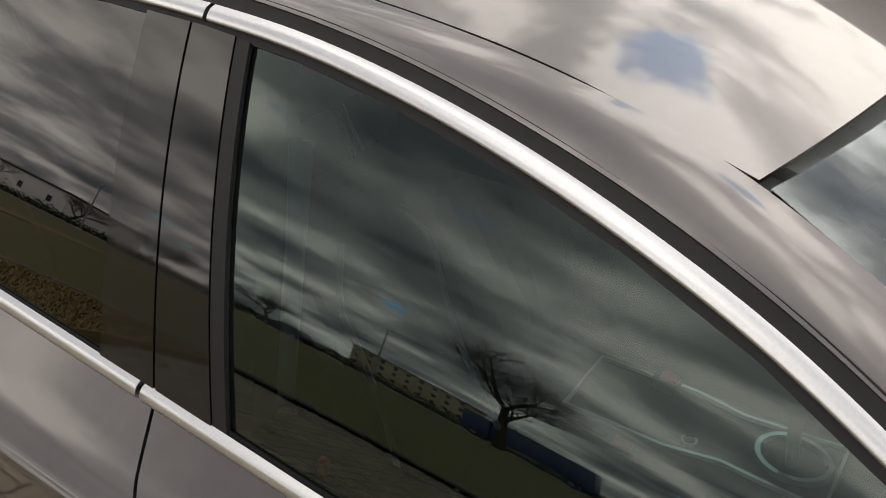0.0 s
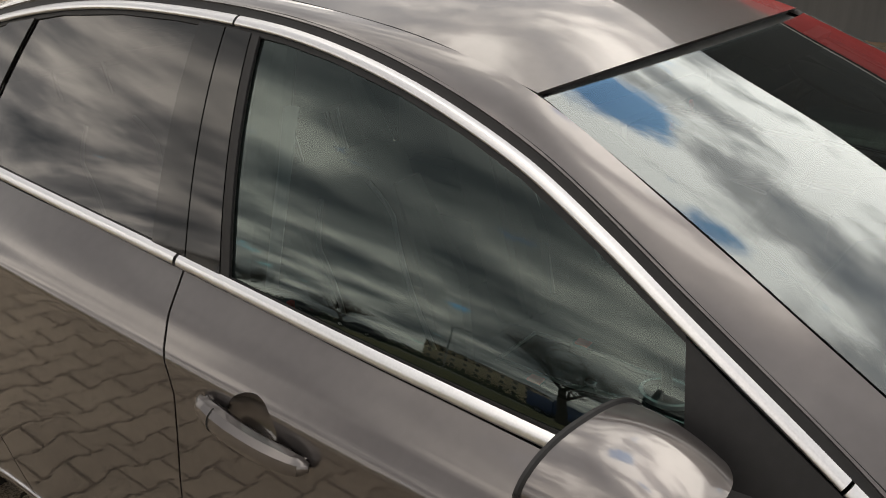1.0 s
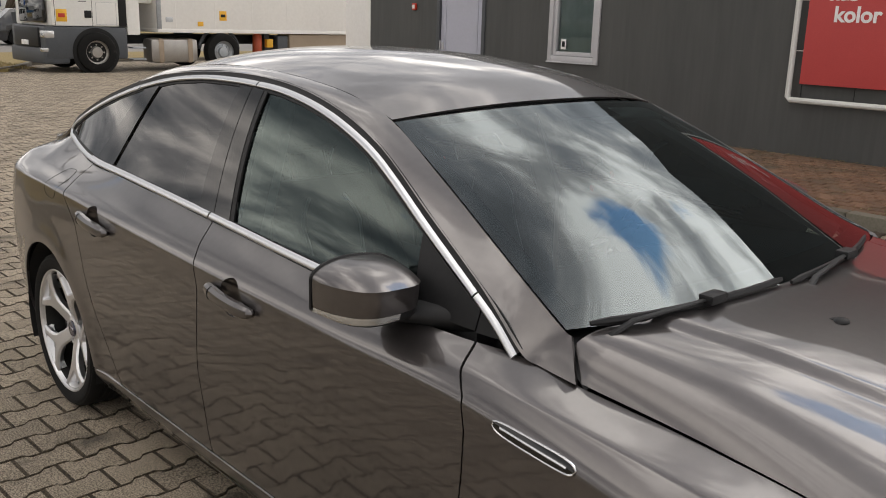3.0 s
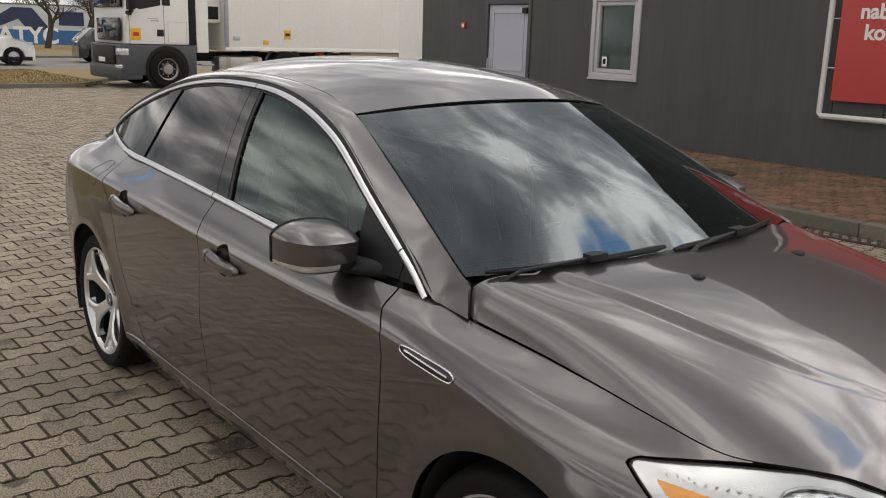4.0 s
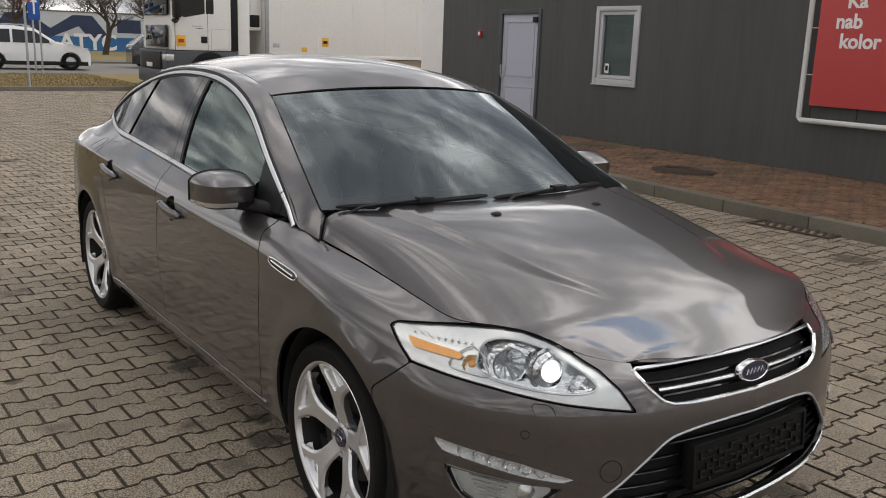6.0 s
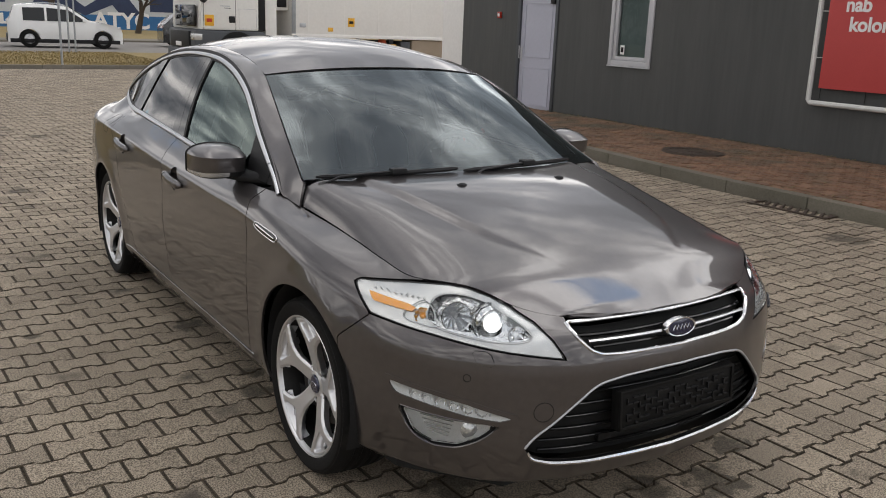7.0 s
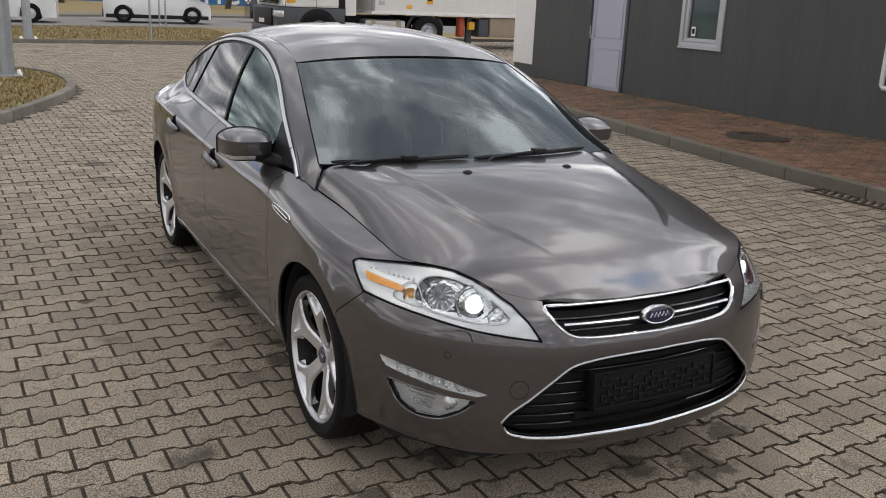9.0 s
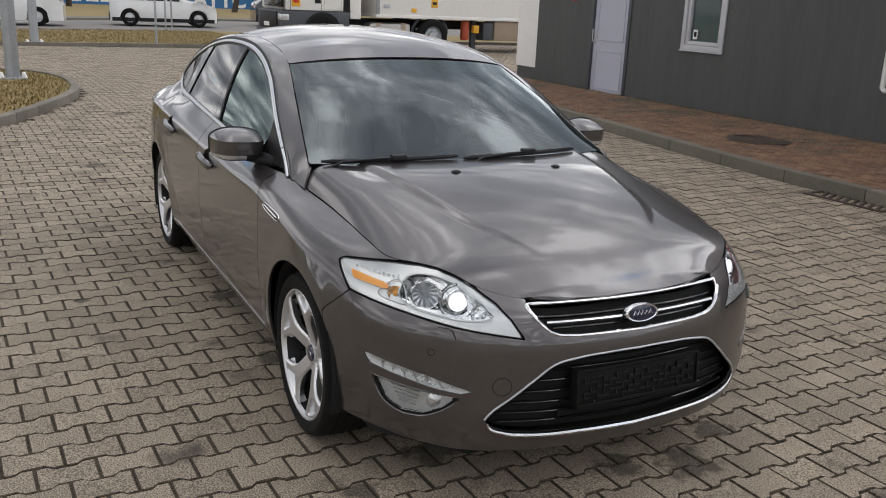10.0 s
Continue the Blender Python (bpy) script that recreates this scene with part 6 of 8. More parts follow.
# door handles with their hollows
for doors, xc, zc, x0, z0, x1, z1 in ((front_doors, .072, .842, -.068, .857, .178, .834), (rear_doors, -.89, .878, -1.02, .896, -.772, .868)):
    el = HOLLOW_F if doors is front_doors else HOLLOW_R
    v, f = region([inside(el, .0005)])
    v = v.copy()
    d = np.clip(-poly_field(v[:, 6:8], el) / .052, 0, 1)
    v[:, :3] -= v[:, 3:6] * (.040 * np.sqrt(np.maximum(0, 1 - (1 - d) ** 2)))[:, None]
    for flip, dr in zip((True, False), doors):
        g = v[:, :3] * (1, -1 if flip else 1, 1)
        put("handle_hollow", mesh_of("handle_hollow", g, f[:, ::-1] if flip else f, "paint", True), dr, "dished hollow behind the handle")
    for flip, dr in zip((True, False), doors):
        sg_ = 1 if flip else -1
        t = np.linspace(0, 1, 22)
        ss, zz = (SX - (x0 + (x1 - x0) * t)) * sg_, z0 + (z1 - z0) * t - .004 * np.sin(math.pi * t)
        base_pts = skin_at(ss, zz, 0)
        outp = .006 + .019 * np.sin(math.pi * np.clip(t, 0, 1)) ** .5
        pts = base_pts + np.array([0, -1 if flip else 1, .12])[None] * outp[:, None]
        rad = np.interp(t, [0, .08, .25, .8, .95, 1], [.008, .017, .0205, .0205, .016, .007])
        part("handle", tube_bm(pts, rad, n=10, flat=1.05), "paint", dr, "painted grip handle")
        part("handle_split", tube_bm([pts[5] + np.array([0, -.0 if flip else 0, 0]) + np.array([0, (-1 if flip else 1) * .0205 * math.cos(a), .0212 * math.sin(a)]) for a in np.linspace(-1.4, 1.4, 9)], .0015, n=4), "void", dr)
        part("handle_foot", tube_bm([base_pts[1], pts[3]], .011, n=8), "paint", dr)
        part("handle_foot", tube_bm([base_pts[-2], pts[-4]], .010, n=8), "paint", dr)
# fuel flap joint, and the sill's highlight laid on as a bright strip
ring = rounded([(4.24, 1.005), (4.37, .998), (4.38, .905), (4.25, .895)], 3)
o = along_outline(ring, .012)
part("fuel_flap", tube_bm(skin_at(o[:, 0], o[:, 1], .0001), .0010, n=5, closed=True), "void", quarters[0], "round joint of the fuel flap")
for flip in (True, False):
    ss = np.linspace(SX - .96, SX + 1.03, 60) * (1 if flip else -1)
    part("sill_bead", tube_bm(skin_at(ss, np.full(60, .2805), .001), .0028, n=5), "satin", car, "thin bright strip standing for the highlight along the sill")

# ---------- mirrors ----------
def mirror(sgn, parent):
    c = Vector((.645, sgn * .927, 1.028))
    ts = .5 - .5 * np.cos(np.linspace(.04, math.pi - .04, 44))
    uu = np.abs(2 * ts - 1)
    zc = .018 + .006 * ts
    zt = zc + .043 * (1 - uu ** 2.4) ** .62
    zb = -.066 + .016 * uu ** 5
    xf = -.030 + .152 * (1 - uu ** 3.4) ** .48
    v, f = [], []
    for t, a, b, d, x in zip(ts, zt, zc, zb, xf):
        y = -.114 + .228 * t
        back = -.034 - .014 * (2 * t - 1)
        ring = [(back + (x - back) * q, b + (a - b) * (1 - q ** 2.3)) for q in 1 - (1 - np.linspace(0, 1, 18)) ** 1.6]
        ring += [(x - .001 - .012 * w ** 2, b + (d + .014 - b) * w) for w in (.03, .2, .5, .8, 1)]
        ring += [(x - .022, d + .004), (x - .04 if x > .03 else back + .01, d), (back + .006, d), (back, d + .006)]
        nr = len(ring)
        v += [c + Vector((px, sgn * y, pz)) for px, pz in ring]
    for i in range(len(ts) - 1):
        for k in range(nr):
            q = (i * nr + k, i * nr + (k + 1) % nr, (i + 1) * nr + (k + 1) % nr, (i + 1) * nr + k)
            f.append(q if sgn < 0 else q[::-1])
    v = np.array([tuple(p) for p in v])
    ff = np.array([t for q in f for t in ((q[0], q[1], q[2]), (q[0], q[2], q[3]))])
    ends = [range(nr), range((len(ts) - 1) * nr, len(ts) * nr)]
    ff = np.concatenate([ff, [(e[0], e[k], e[k + 1]) for e in ends for k in range(1, nr - 1)]])
    tops, lows = [v[i * nr] for i in range(len(ts))], [v[(i + 1) * nr - 1] for i in range(len(ts))]
    zrel = v[:, 2] - c.z
    capv, capf = cut(v, ff, -(zrel + .038))
    house = put("mirror", mesh_of("mirror", capv, capf, "paint", True, sharp=35), parent, "painted door mirror housing with indicator")
    midv, midf = cut(v, ff, zrel + .0388)
    outw = (midv[:, 1] * sgn) - (abs(c.y) - .012)
    av, af = cut(midv, midf, -outw)
    bv, bf = cut(midv, midf, outw)
    low = av[:, 2] - c.z + .0575
    a2, f2_ = cut(av, af, -low)
    put("mirror_indicator", mesh_of("mirror_indicator", a2, f2_, "lamp_shell", True, sharp=35), house, "clear side indicator lens")
    a3, f3_ = cut(av, af, low)
    put("mirror_base", mesh_of("mirror_base", a3, f3_, "plastic", True, sharp=35), house, "black mirror underside")
    put("mirror_lower", mesh_of("mirror_lower", bv, bf, "plastic", True, sharp=35), house, "black lower mirror part")
    part("mirror_glass", box_bm((c.x - .040, c.y - .085, c.z - .045), (c.x - .034, c.y + .085, c.z + .042), .002), "chrome", house, "mirror glass")
    part("mirror_rim", tube_bm(tops + lows[::-1], .0045, n=6, closed=True), "plastic", house, "black rear rim")
    arm = bmesh.new()
    rings = []
    for k, (px, py, pz, wide, tall) in enumerate([(.665, .915, .967, .040, .012), (.680, .880, .965, .048, .017), (.700, .845, .962, .064, .021), (.722, .815, .962, .086, .026), (.742, .790, .966, .108, .034), (.752, .770, .970, .120, .042)]):
        rings.append([arm.verts.new((px + wide * math.copysign(abs(math.cos(a)) ** .7, math.cos(a)), sgn * py, pz + tall * math.copysign(abs(math.sin(a)) ** .8, math.sin(a)))) for a in np.linspace(0, 2 * math.pi, 20, endpoint=False)])
    for ra, rb in zip(rings, rings[1:]):
        for k in range(20):
            arm.faces.new((ra[k], ra[(k + 1) % 20], rb[(k + 1) % 20], rb[k]))
    arm.faces.new(rings[0])
    arm.faces.new(rings[-1])
    bmesh.ops.recalc_face_normals(arm, faces=arm.faces)
    part("mirror_arm", arm, "plastic", house, "black mirror arm")


mirror(-1, front_doors[0])
mirror(1, front_doors[1])

# ---------- wipers ----------
def screen_pt(q, y, lift=.0):
    """Point on the windscreen at q of its length and y across."""
    e = spline(keyed(SCREEN_EDGE, chord(SCREEN_EDGE) / chord(SCREEN_EDGE)[-1]), np.array([q]))[0]
    c = spline(keyed(SCREEN_MID, chord(SCREEN_EDGE) / chord(SCREEN_EDGE)[-1]), np.array([q]))[0]
    k = (abs(y) / e[1]) ** 2.3
    return Vector((c[0] * (1 - k) + e[0] * k + lift * .45, y, c[2] * (1 - k) + e[2] * k + lift * .9))


for y0, y1, q0, q1, ym in ((-.70, -.13, -.004, .020, -.37), (-.11, .52, .004, .026, .18)):
    blade = [screen_pt(q0 + (q1 - q0) * t, y0 + (y1 - y0) * t, .012) for t in np.linspace(0, 1, 16)]
    wiper = part("wiper", tube_bm(blade, [.004] + [.0075] * 14 + [.004], n=6, flat=1.3), "plastic", car, "black wiper blade lying on the windscreen")
    arm = [blade[8] + Vector((.004, 0, .010)), blade[5] + Vector((.012, 0, .008)), blade[2] + Vector((.020, 0, .002)), screen_pt(0, y0 + .02) + Vector((.032, 0, -.012))]
    part("wiper_arm", tube_bm(arm, [.006, .007, .008, .010], n=8, flat=.6), "plastic", wiper, "black wiper arm")
    part("wiper_joint", box_bm((-.018, -.032, -.009), (.018, .032, .012), .004, Matrix.Translation(blade[8] + Vector((.002, 0, .008)))), "plastic", wiper)

# ---------- wheels ----------
SPOKE_HALF = [(.034, .033), (.060, .0315), (.100, .0305), (.135, .034), (.160, .044), (.182, .062), (.205, .089), (.222, .113)]
SPOKE_LINE = [(x, -y) for x, y in SPOKE_HALF] + [(.251 * math.cos(a), .251 * math.sin(a)) for a in np.linspace(-.49, .49, 15)] + SPOKE_HALF[::-1]
POCKET = rounded([(.166, 0), (.196, -.036), (.220, -.070), (.2365, -.060), (.2415, 0), (.2365, .060), (.220, .070), (.196, .036)], 2)
POCKET_HOLE = rounded([(.205, -.018), (.228, -.034), (.234, .004), (.220, .006)], 2)


def spoke_sheet():
    """One forked spoke lying along x: a rounded face with a pressed pocket between the two arms and a small opening in it."""
    x, y = np.meshgrid(np.linspace(.030, .254, 64), np.linspace(-.128, .128, 72), indexing="ij")
    q = np.stack([x.ravel(), y.ravel()], 1)
    edge, dent = -poly_field(q, SPOKE_LINE), -poly_field(q, POCKET)
    z = spline([(.03, .064), (.06, .070), (.10, .083), (.16, .098), (.21, .106), (.27, .107)], np.hypot(q[:, 0], q[:, 1]))
    z = z - .010 * (1 - np.clip(edge / .009, 0, 1)) ** 2
    k = np.clip(dent / .011, 0, 1)
    z = z - .024 * k * k * (3 - 2 * k)
    g = np.stack([x, y, z.reshape(x.shape)], -1)
    n = grid_normals(g)
    n *= np.sign(n[..., 2:3])
    v = np.concatenate([g, n], -1).reshape(-1, 6)
    v, f = cut(v, grid_faces(*x.shape), -edge)
    return cut(v, f, -poly_field(v[:, :2], POCKET_HOLE))


SPOKE_V, SPOKE_F = spoke_sheet()


def wheel(cx, sgn):
    m = Matrix.Translation((cx, sgn * .787, .326)) @ Matrix.Rotation(radians(90 if sgn < 0 else -90), 4, "X")
    spin = m @ Matrix.Rotation(radians(15 if cx > 0 else 0), 4, "Z")
    w = base("wheel", tuple(m.translation))
    w.parent = car
    inv = w.matrix_world.inverted()
    spin, m = inv @ spin, inv @ m
    tread = []
    for h in np.linspace(-.088, .088, 23):
        groove = any(abs(h - g) < .0045 for g in (-.058, -.02, .02, .058))
        tread.append((.3245 - (.007 if groove else 0) - .004 * (h / .088) ** 4, h))
    prof = [(.248, -.104), (.262, -.117), (.295, -.120), (.316, -.106)] + tread + [(.316, .106), (.309, .114), (.306, .1135), (.300, .1185), (.286, .1195), (.284, .1185), (.270, .118), (.264, .115), (.258, .112), (.254, .107), (.247, .100)]
    part("tyre", lathe_bm(prof, m, 72), "rubber", w, "black low-profile tyre")
    rim = part("rim", lathe_bm([(.248, .098), (.2555, .106), (.2585, .1105), (.2560, .1135), (.2505, .1115), (.2465, .103), (.244, .094)], m, 72), "rim", w, "silver five-spoke alloy rim")
    part("barrel", lathe_bm([(.2442, .094), (.236, .07), (.225, .0), (.226, -.10)], m, 60), "barrel", rim, "dark inner rim barrel")
    for k in range(5):
        sm = spin @ Matrix.Rotation(k * 2 * math.pi / 5, 4, "Z")
        rows = SPOKE_V.copy()
        rot = np.array(sm.to_3x3())
        rows[:, :3] = rows[:, :3] @ rot.T + np.array(sm.translation)
        rows[:, 3:6] = rows[:, 3:6] @ rot.T
        put("spoke", sheet_mesh("spoke", rows, SPOKE_F, "rim", False, .036), rim)
        lm = sm @ Matrix.Rotation(math.pi / 5, 4, "Z") @ Matrix.Translation((.054, 0, .060))
        part("bolt_well", lathe_bm([(.019, .0), (.018, .008), (.0155, .009), (.0145, -.012), (.0005, -.012)], lm, 16), "rim", rim)
        part("wheel_bolt", lathe_bm([(.0095, -.012), (.009, .003), (.005, .005), (.0004, .005)], lm, 6), "disc", rim, "steel wheel bolt")
    part("hub", lathe_bm([(.066, .035), (.064, .056), (.050, .066), (.036, .071), (.034, .067)], m, 40), "rim", rim)
    cap = part("hub_cap", lathe_bm([(.0335, .060), (.033, .073), (.030, .077), (.0005, .079)], m, 32), "badge", rim, "dark blue hub cap with a silver mark")
    part("cap_mark", lathe_bm([(.020, .0778), (.0185, .0792), (.0165, .0790)], m @ Matrix.Diagonal((1, .5, 1, 1)), 24), "chrome", cap)
    part("brake_disc", lathe_bm([(.070, .02), (.155, .022), (.157, .010), (.155, -.004), (.07, -.004)], m, 40), "disc", w, "grey steel brake disc")
    part("hub_back", lathe_bm([(.075, .0), (.072, .036), (.0005, .037)], m, 28), "void", w)
    am = m @ Matrix.Rotation(radians(200 if sgn < 0 else -20), 4, "Z")
    part("caliper", box_bm((.095, -.06, -.02), (.165, .06, .045), .012, am), "disc", w, "grey brake caliper")
    part("inner_barrel", lathe_bm([(.219, .0), (.218, -.09), (.0005, -.092)], m, 40), "void", w)
    return w


for cx in (1.447, -1.412):
    for sgn in (-1, 1):
        wheel(cx, sgn)
        (ax_, az_), r = [a for a in ARCHES if a[0][0] * cx > 0][0]
        th = np.linspace(radians(-22), radians(202), 40)
        g = np.array([[(ax_ + (r + .004) * math.cos(a), sgn * y, az_ + (r + .004) * math.sin(a)) for a in th] for y in (.60, .80, .905)])
        put("wheel_liner", mesh_of("wheel_liner", g.reshape(-1, 3), grid_faces(3, 40), "void", True), car, "black wheel arch liner")
        bm = bmesh.new()
        prism(bm, [(ax_ + (r + .004) * math.cos(a), az_ + (r + .004) * math.sin(a)) for a in th], .01, Matrix.Translation((0, sgn * .60, 0)) @ Matrix.Rotation(radians(90), 4, "X"))
        part("liner_wall", bm, "void", car)
part("underbody", prism_bm([(2.18, -.55), (2.18, .55), (1.9, .78), (1.0, .84), (-1.0, .84), (-1.9, .76), (-2.2, .6), (-2.2, -.6), (-1.9, -.76), (-1.0, -.84), (1.0, -.84), (1.9, -.78)], .05, pose(0, 0, .195)), "void", car, "dark underbody")


# ---------- cabin of the saloon ----------
part("cabin_floor", box_bm((-1.6, -.74, .28), (1.05, .74, .34), .01), "dash", car)
bm = bmesh.new()
box(bm, (.62, -.72, .60), (1.08, .72, .945), .05)
for v in bm.verts:
    if v.co.z > .8:
        v.co.z += .055 * (1 - (v.co.y / .75) ** 2) + (v.co.x - .62) * .06
dashboard = part("dashboard", bm, "dash", car, "black soft-touch dashboard")
part("instrument_hood", box_bm((.56, .20, .86), (.74, .55, 1.0), .04), "dash", dashboard)
part("dash_trim", box_bm((.612, -.70, .80), (.622, .70, .815), .003), "satin", dashboard, "silver dashboard strip")
part("centre_console", box_bm((-.15, -.12, .34), (.68, .12, .545), .03), "dash", car)
part("console_trim", tube_bm([(-.06, -.085, .548), (.14, -.088, .550), (.24, -.07, .552), (.29, -.075, .553), (.42, -.085, .556), (.42, .085, .556), (.29, .075, .553), (.24, .07, .552), (.14, .088, .550), (-.06, .085, .548)], .007, n=6, closed=True), "lamp_shell", car, "silver console trim")
part("gear_ring", tube_bm([(.345 + .062 * math.cos(a), .055 * math.sin(a), .562) for a in np.linspace(0, 2 * math.pi, 24, endpoint=False)], .009, n=6, closed=True), "lamp_shell", car, "silver ring round the gear lever")
part("start_button", lathe_bm([(.016, .0), (.015, .006), (.011, .007)], Matrix.Translation((.176, -.05, .55)), 16), "lamp_shell", car, "small silver round button")
for yy in (-.15, .07):
    part("belt_buckle", box_bm((.055, yy - .012, .52), (.11, yy + .012, .575), .006), "dash", car, "black belt buckle")
    part("buckle_button", box_bm((.07, yy - .013, .574), (.105, yy + .013, .580), .002), "red_plastic", car, "red buckle button")
part("gear_lever", tube_bm([(.345, 0, .55), (.335, 0, .63), (.33, 0, .665)], [.012, .012, .022], n=10), "dash", car)
sw = Matrix.Translation((.40, .37, .90)) @ pose(0, 0, 0, 0, -66, 0)
swheel = part("steering_wheel", tube_bm([sw @ Vector((.185 * math.cos(a), .185 * math.sin(a), 0)) for a in np.linspace(0, 2 * math.pi, 40, endpoint=False)], .016, n=10, closed=True), "dash", car, "black steering wheel")
part("wheel_hub", lathe_bm([(.075, -.02), (.07, .02), (.03, .035), (.0005, .037)], sw, 28), "dash", swheel)
for a in (0, math.pi, -math.pi / 2):
    part("wheel_spoke", tube_bm([sw @ Vector((.06 * math.cos(a), .06 * math.sin(a), .01)), sw @ Vector((.18 * math.cos(a), .18 * math.sin(a), 0))], .014, n=8, flat=.5), "lamp_grey", swheel)
part("column", tube_bm([(.42, .37, .90), (.75, .37, .80)], .045, n=12), "dash", swheel)


def seat(x, y, wide=.50, rear=False):
    """A car seat: cushion, backrest with bolsters, piping, headrest on two posts."""
    s = base("seat", (x, y, .34))
    s.parent = car
    cush = bmesh.new()
    box(cush, (-.05, -wide / 2, .02), (.47, wide / 2, .22), .06)
    part("cushion", cush, "seat", s)
    lean = pose(0, 0, .18, 0, -20, 0)
    bm = bmesh.new()
    box(bm, (-.11, -wide / 2, 0), (.03, wide / 2, .60), .055, lean)
    backrest = part("backrest", bm, "seat", s, "dark fabric backrest")
    for e in (-1, 1):
        part("bolster", tube_bm([lean @ Vector((.02, e * (wide / 2 - .045), .04)), lean @ Vector((.05, e * (wide / 2 - .045), .25)), lean @ Vector((.03, e * (wide / 2 - .06), .50))], [.045, .06, .04], n=10), "seat", backrest)
        pts = [lean @ Vector((.036, e * (.135 - .03 * math.sin(3.1 * t) - .5 * max(0, t - .80) ** 1.3), .06 + .46 * t)) for t in np.linspace(0, 1, 16)]
        part("piping", tube_bm(pts, .0055, n=6), "seat_trim", backrest, "light grey seat piping")
    hr = lean @ Matrix.Translation((-.03, 0, .765))
    hm = bmesh.new()
    box(hm, (-.05, -.135, -.075), (.05, .135, .10), .045, hr)
    head = part("headrest", hm, "seat", s, "dark padded headrest")
    for e in (-.075, .075):
        part("post", tube_bm([lean @ Vector((-.035, e, .57)), lean @ Vector((-.035, e, .74))], .0075, n=8), "chrome", head, "chrome headrest post")


seat(-.12, -.385)
seat(-.12, .385)
seat(-1.02, -.36, .58, True)
seat(-1.02, .36, .58, True)
part("parcel_shelf", box_bm((-1.85, -.58, 1.0), (-1.36, .58, 1.02), .005), "dash", car)
part("rear_bulkhead", box_bm((-1.45, -.72, .34), (-1.38, .72, .99), .02), "dash", car)
for sgn, dr, rdr in ((-1, front_doors[0], rear_doors[0]), (1, front_doors[1], rear_doors[1])):
    for x0, x1, d in ((-.16, .86, dr), (-1.05, -.20, rdr)):
        card = part("door_card", box_bm((x0, min(sgn * .70, sgn * .78), .36), (x1, max(sgn * .70, sgn * .78), .955), .03), "dash", d, "dark door lining")
        part("armrest", box_bm((x0 + .10, min(sgn * .62, sgn * .72), .66), (x1 - .22, max(sgn * .62, sgn * .72), .73), .025), "dash", card)
        part("pull_trim", tube_bm([(x0 + .35, sgn * .695, .86), (x0 + .52, sgn * .69, .83), (x0 + .66, sgn * .69, .80), (x1 - .08, sgn * .695, .86), (x1 - .16, sgn * .695, .90), (x0 + .55, sgn * .695, .89)], .008, n=6, closed=True), "lamp_grey", card, "silver door pull trim")
        part("sill_lock", box_bm((x0 + .12, sgn * .765 - .006, .95), (x0 + .13, sgn * .765 + .006, .975), .002), "red_plastic", card)
    # pillar linings, belts and grab handles
    part("pillar_lining", tube_bm([(-.20, sgn * .715, .90), (-.235, sgn * .635, 1.14), (-.275, sgn * .545, 1.34)], [.05, .045, .04], n=10), "cabin_grey", car, "pale grey pillar lining")
    part("seat_belt", tube_bm([(-.15, sgn * .70, .55), (-.155, sgn * .70, .95), (-.20, sgn * .585, 1.25)], .016, n=6, flat=.25), "seat_trim", car, "grey seat belt")
    part("screen_pillar_lining", tube_bm([(1.0, sgn * .685, .99), (.62, sgn * .592, 1.165), (.32, sgn * .53, 1.305)], [.03, .03, .025], n=8), "cabin_grey", car, "pale grey screen pillar lining")
# headlining under the roof
_t = chord(ROOF_EDGE) / chord(ROOF_EDGE)[-1]
_, lining = cross_sheet("headlining", keyed([tuple(np.array(p) - (0, 0, .035)) for p in ROOF_EDGE], _t), keyed([tuple(np.array(p) - (0, 0, .04)) for p in ROOF_MID], _t), "cabin_grey", 2.4, 31, 30, trim=(.01, 1), thick=.0)
tagged(lining, "pale grey headlining")
mir = part("interior_mirror", box_bm((-.012, -.12, -.035), (.016, .12, .035), .012, Matrix.Translation((.50, 0, 1.255)) @ pose(0, 0, 0, 0, 12, 0)), "plastic", car, "black interior mirror")
part("mirror_stalk", tube_bm([(.515, 0, 1.27), (.56, 0, 1.315)], .012, n=8), "plastic", mir)
bm = bmesh.new()
bmesh.ops.create_uvsphere(bm, u_segments=24, v_segments=12, radius=1, matrix=Matrix.Translation((.585, 0, 1.296)) @ pose(0, 0, 0, 0, 21, 0) @ Matrix.Diagonal((.095, .052, .018, 1)))
part("sensor_housing", bm, "plastic", car, "black rain sensor housing behind the screen")
for yy in (-.36, .36):
    part("sun_visor", box_bm((-.08, -.17, -.008), (.07, .17, .008), .006, Matrix.Translation((.36, yy, 1.325)) @ pose(0, 0, 0, 0, 14, 0)), "cabin_grey", car, "folded pale grey sun visor")


# the side panes and lamp covers let the daylight in
for ob in car.children_recursive:
    if ob.type == "MESH" and ob.data.materials and ob.data.materials[0] in (M["glass_front"], M["glass_dark"], M["lens"]):
        ob.visible_shadow = False


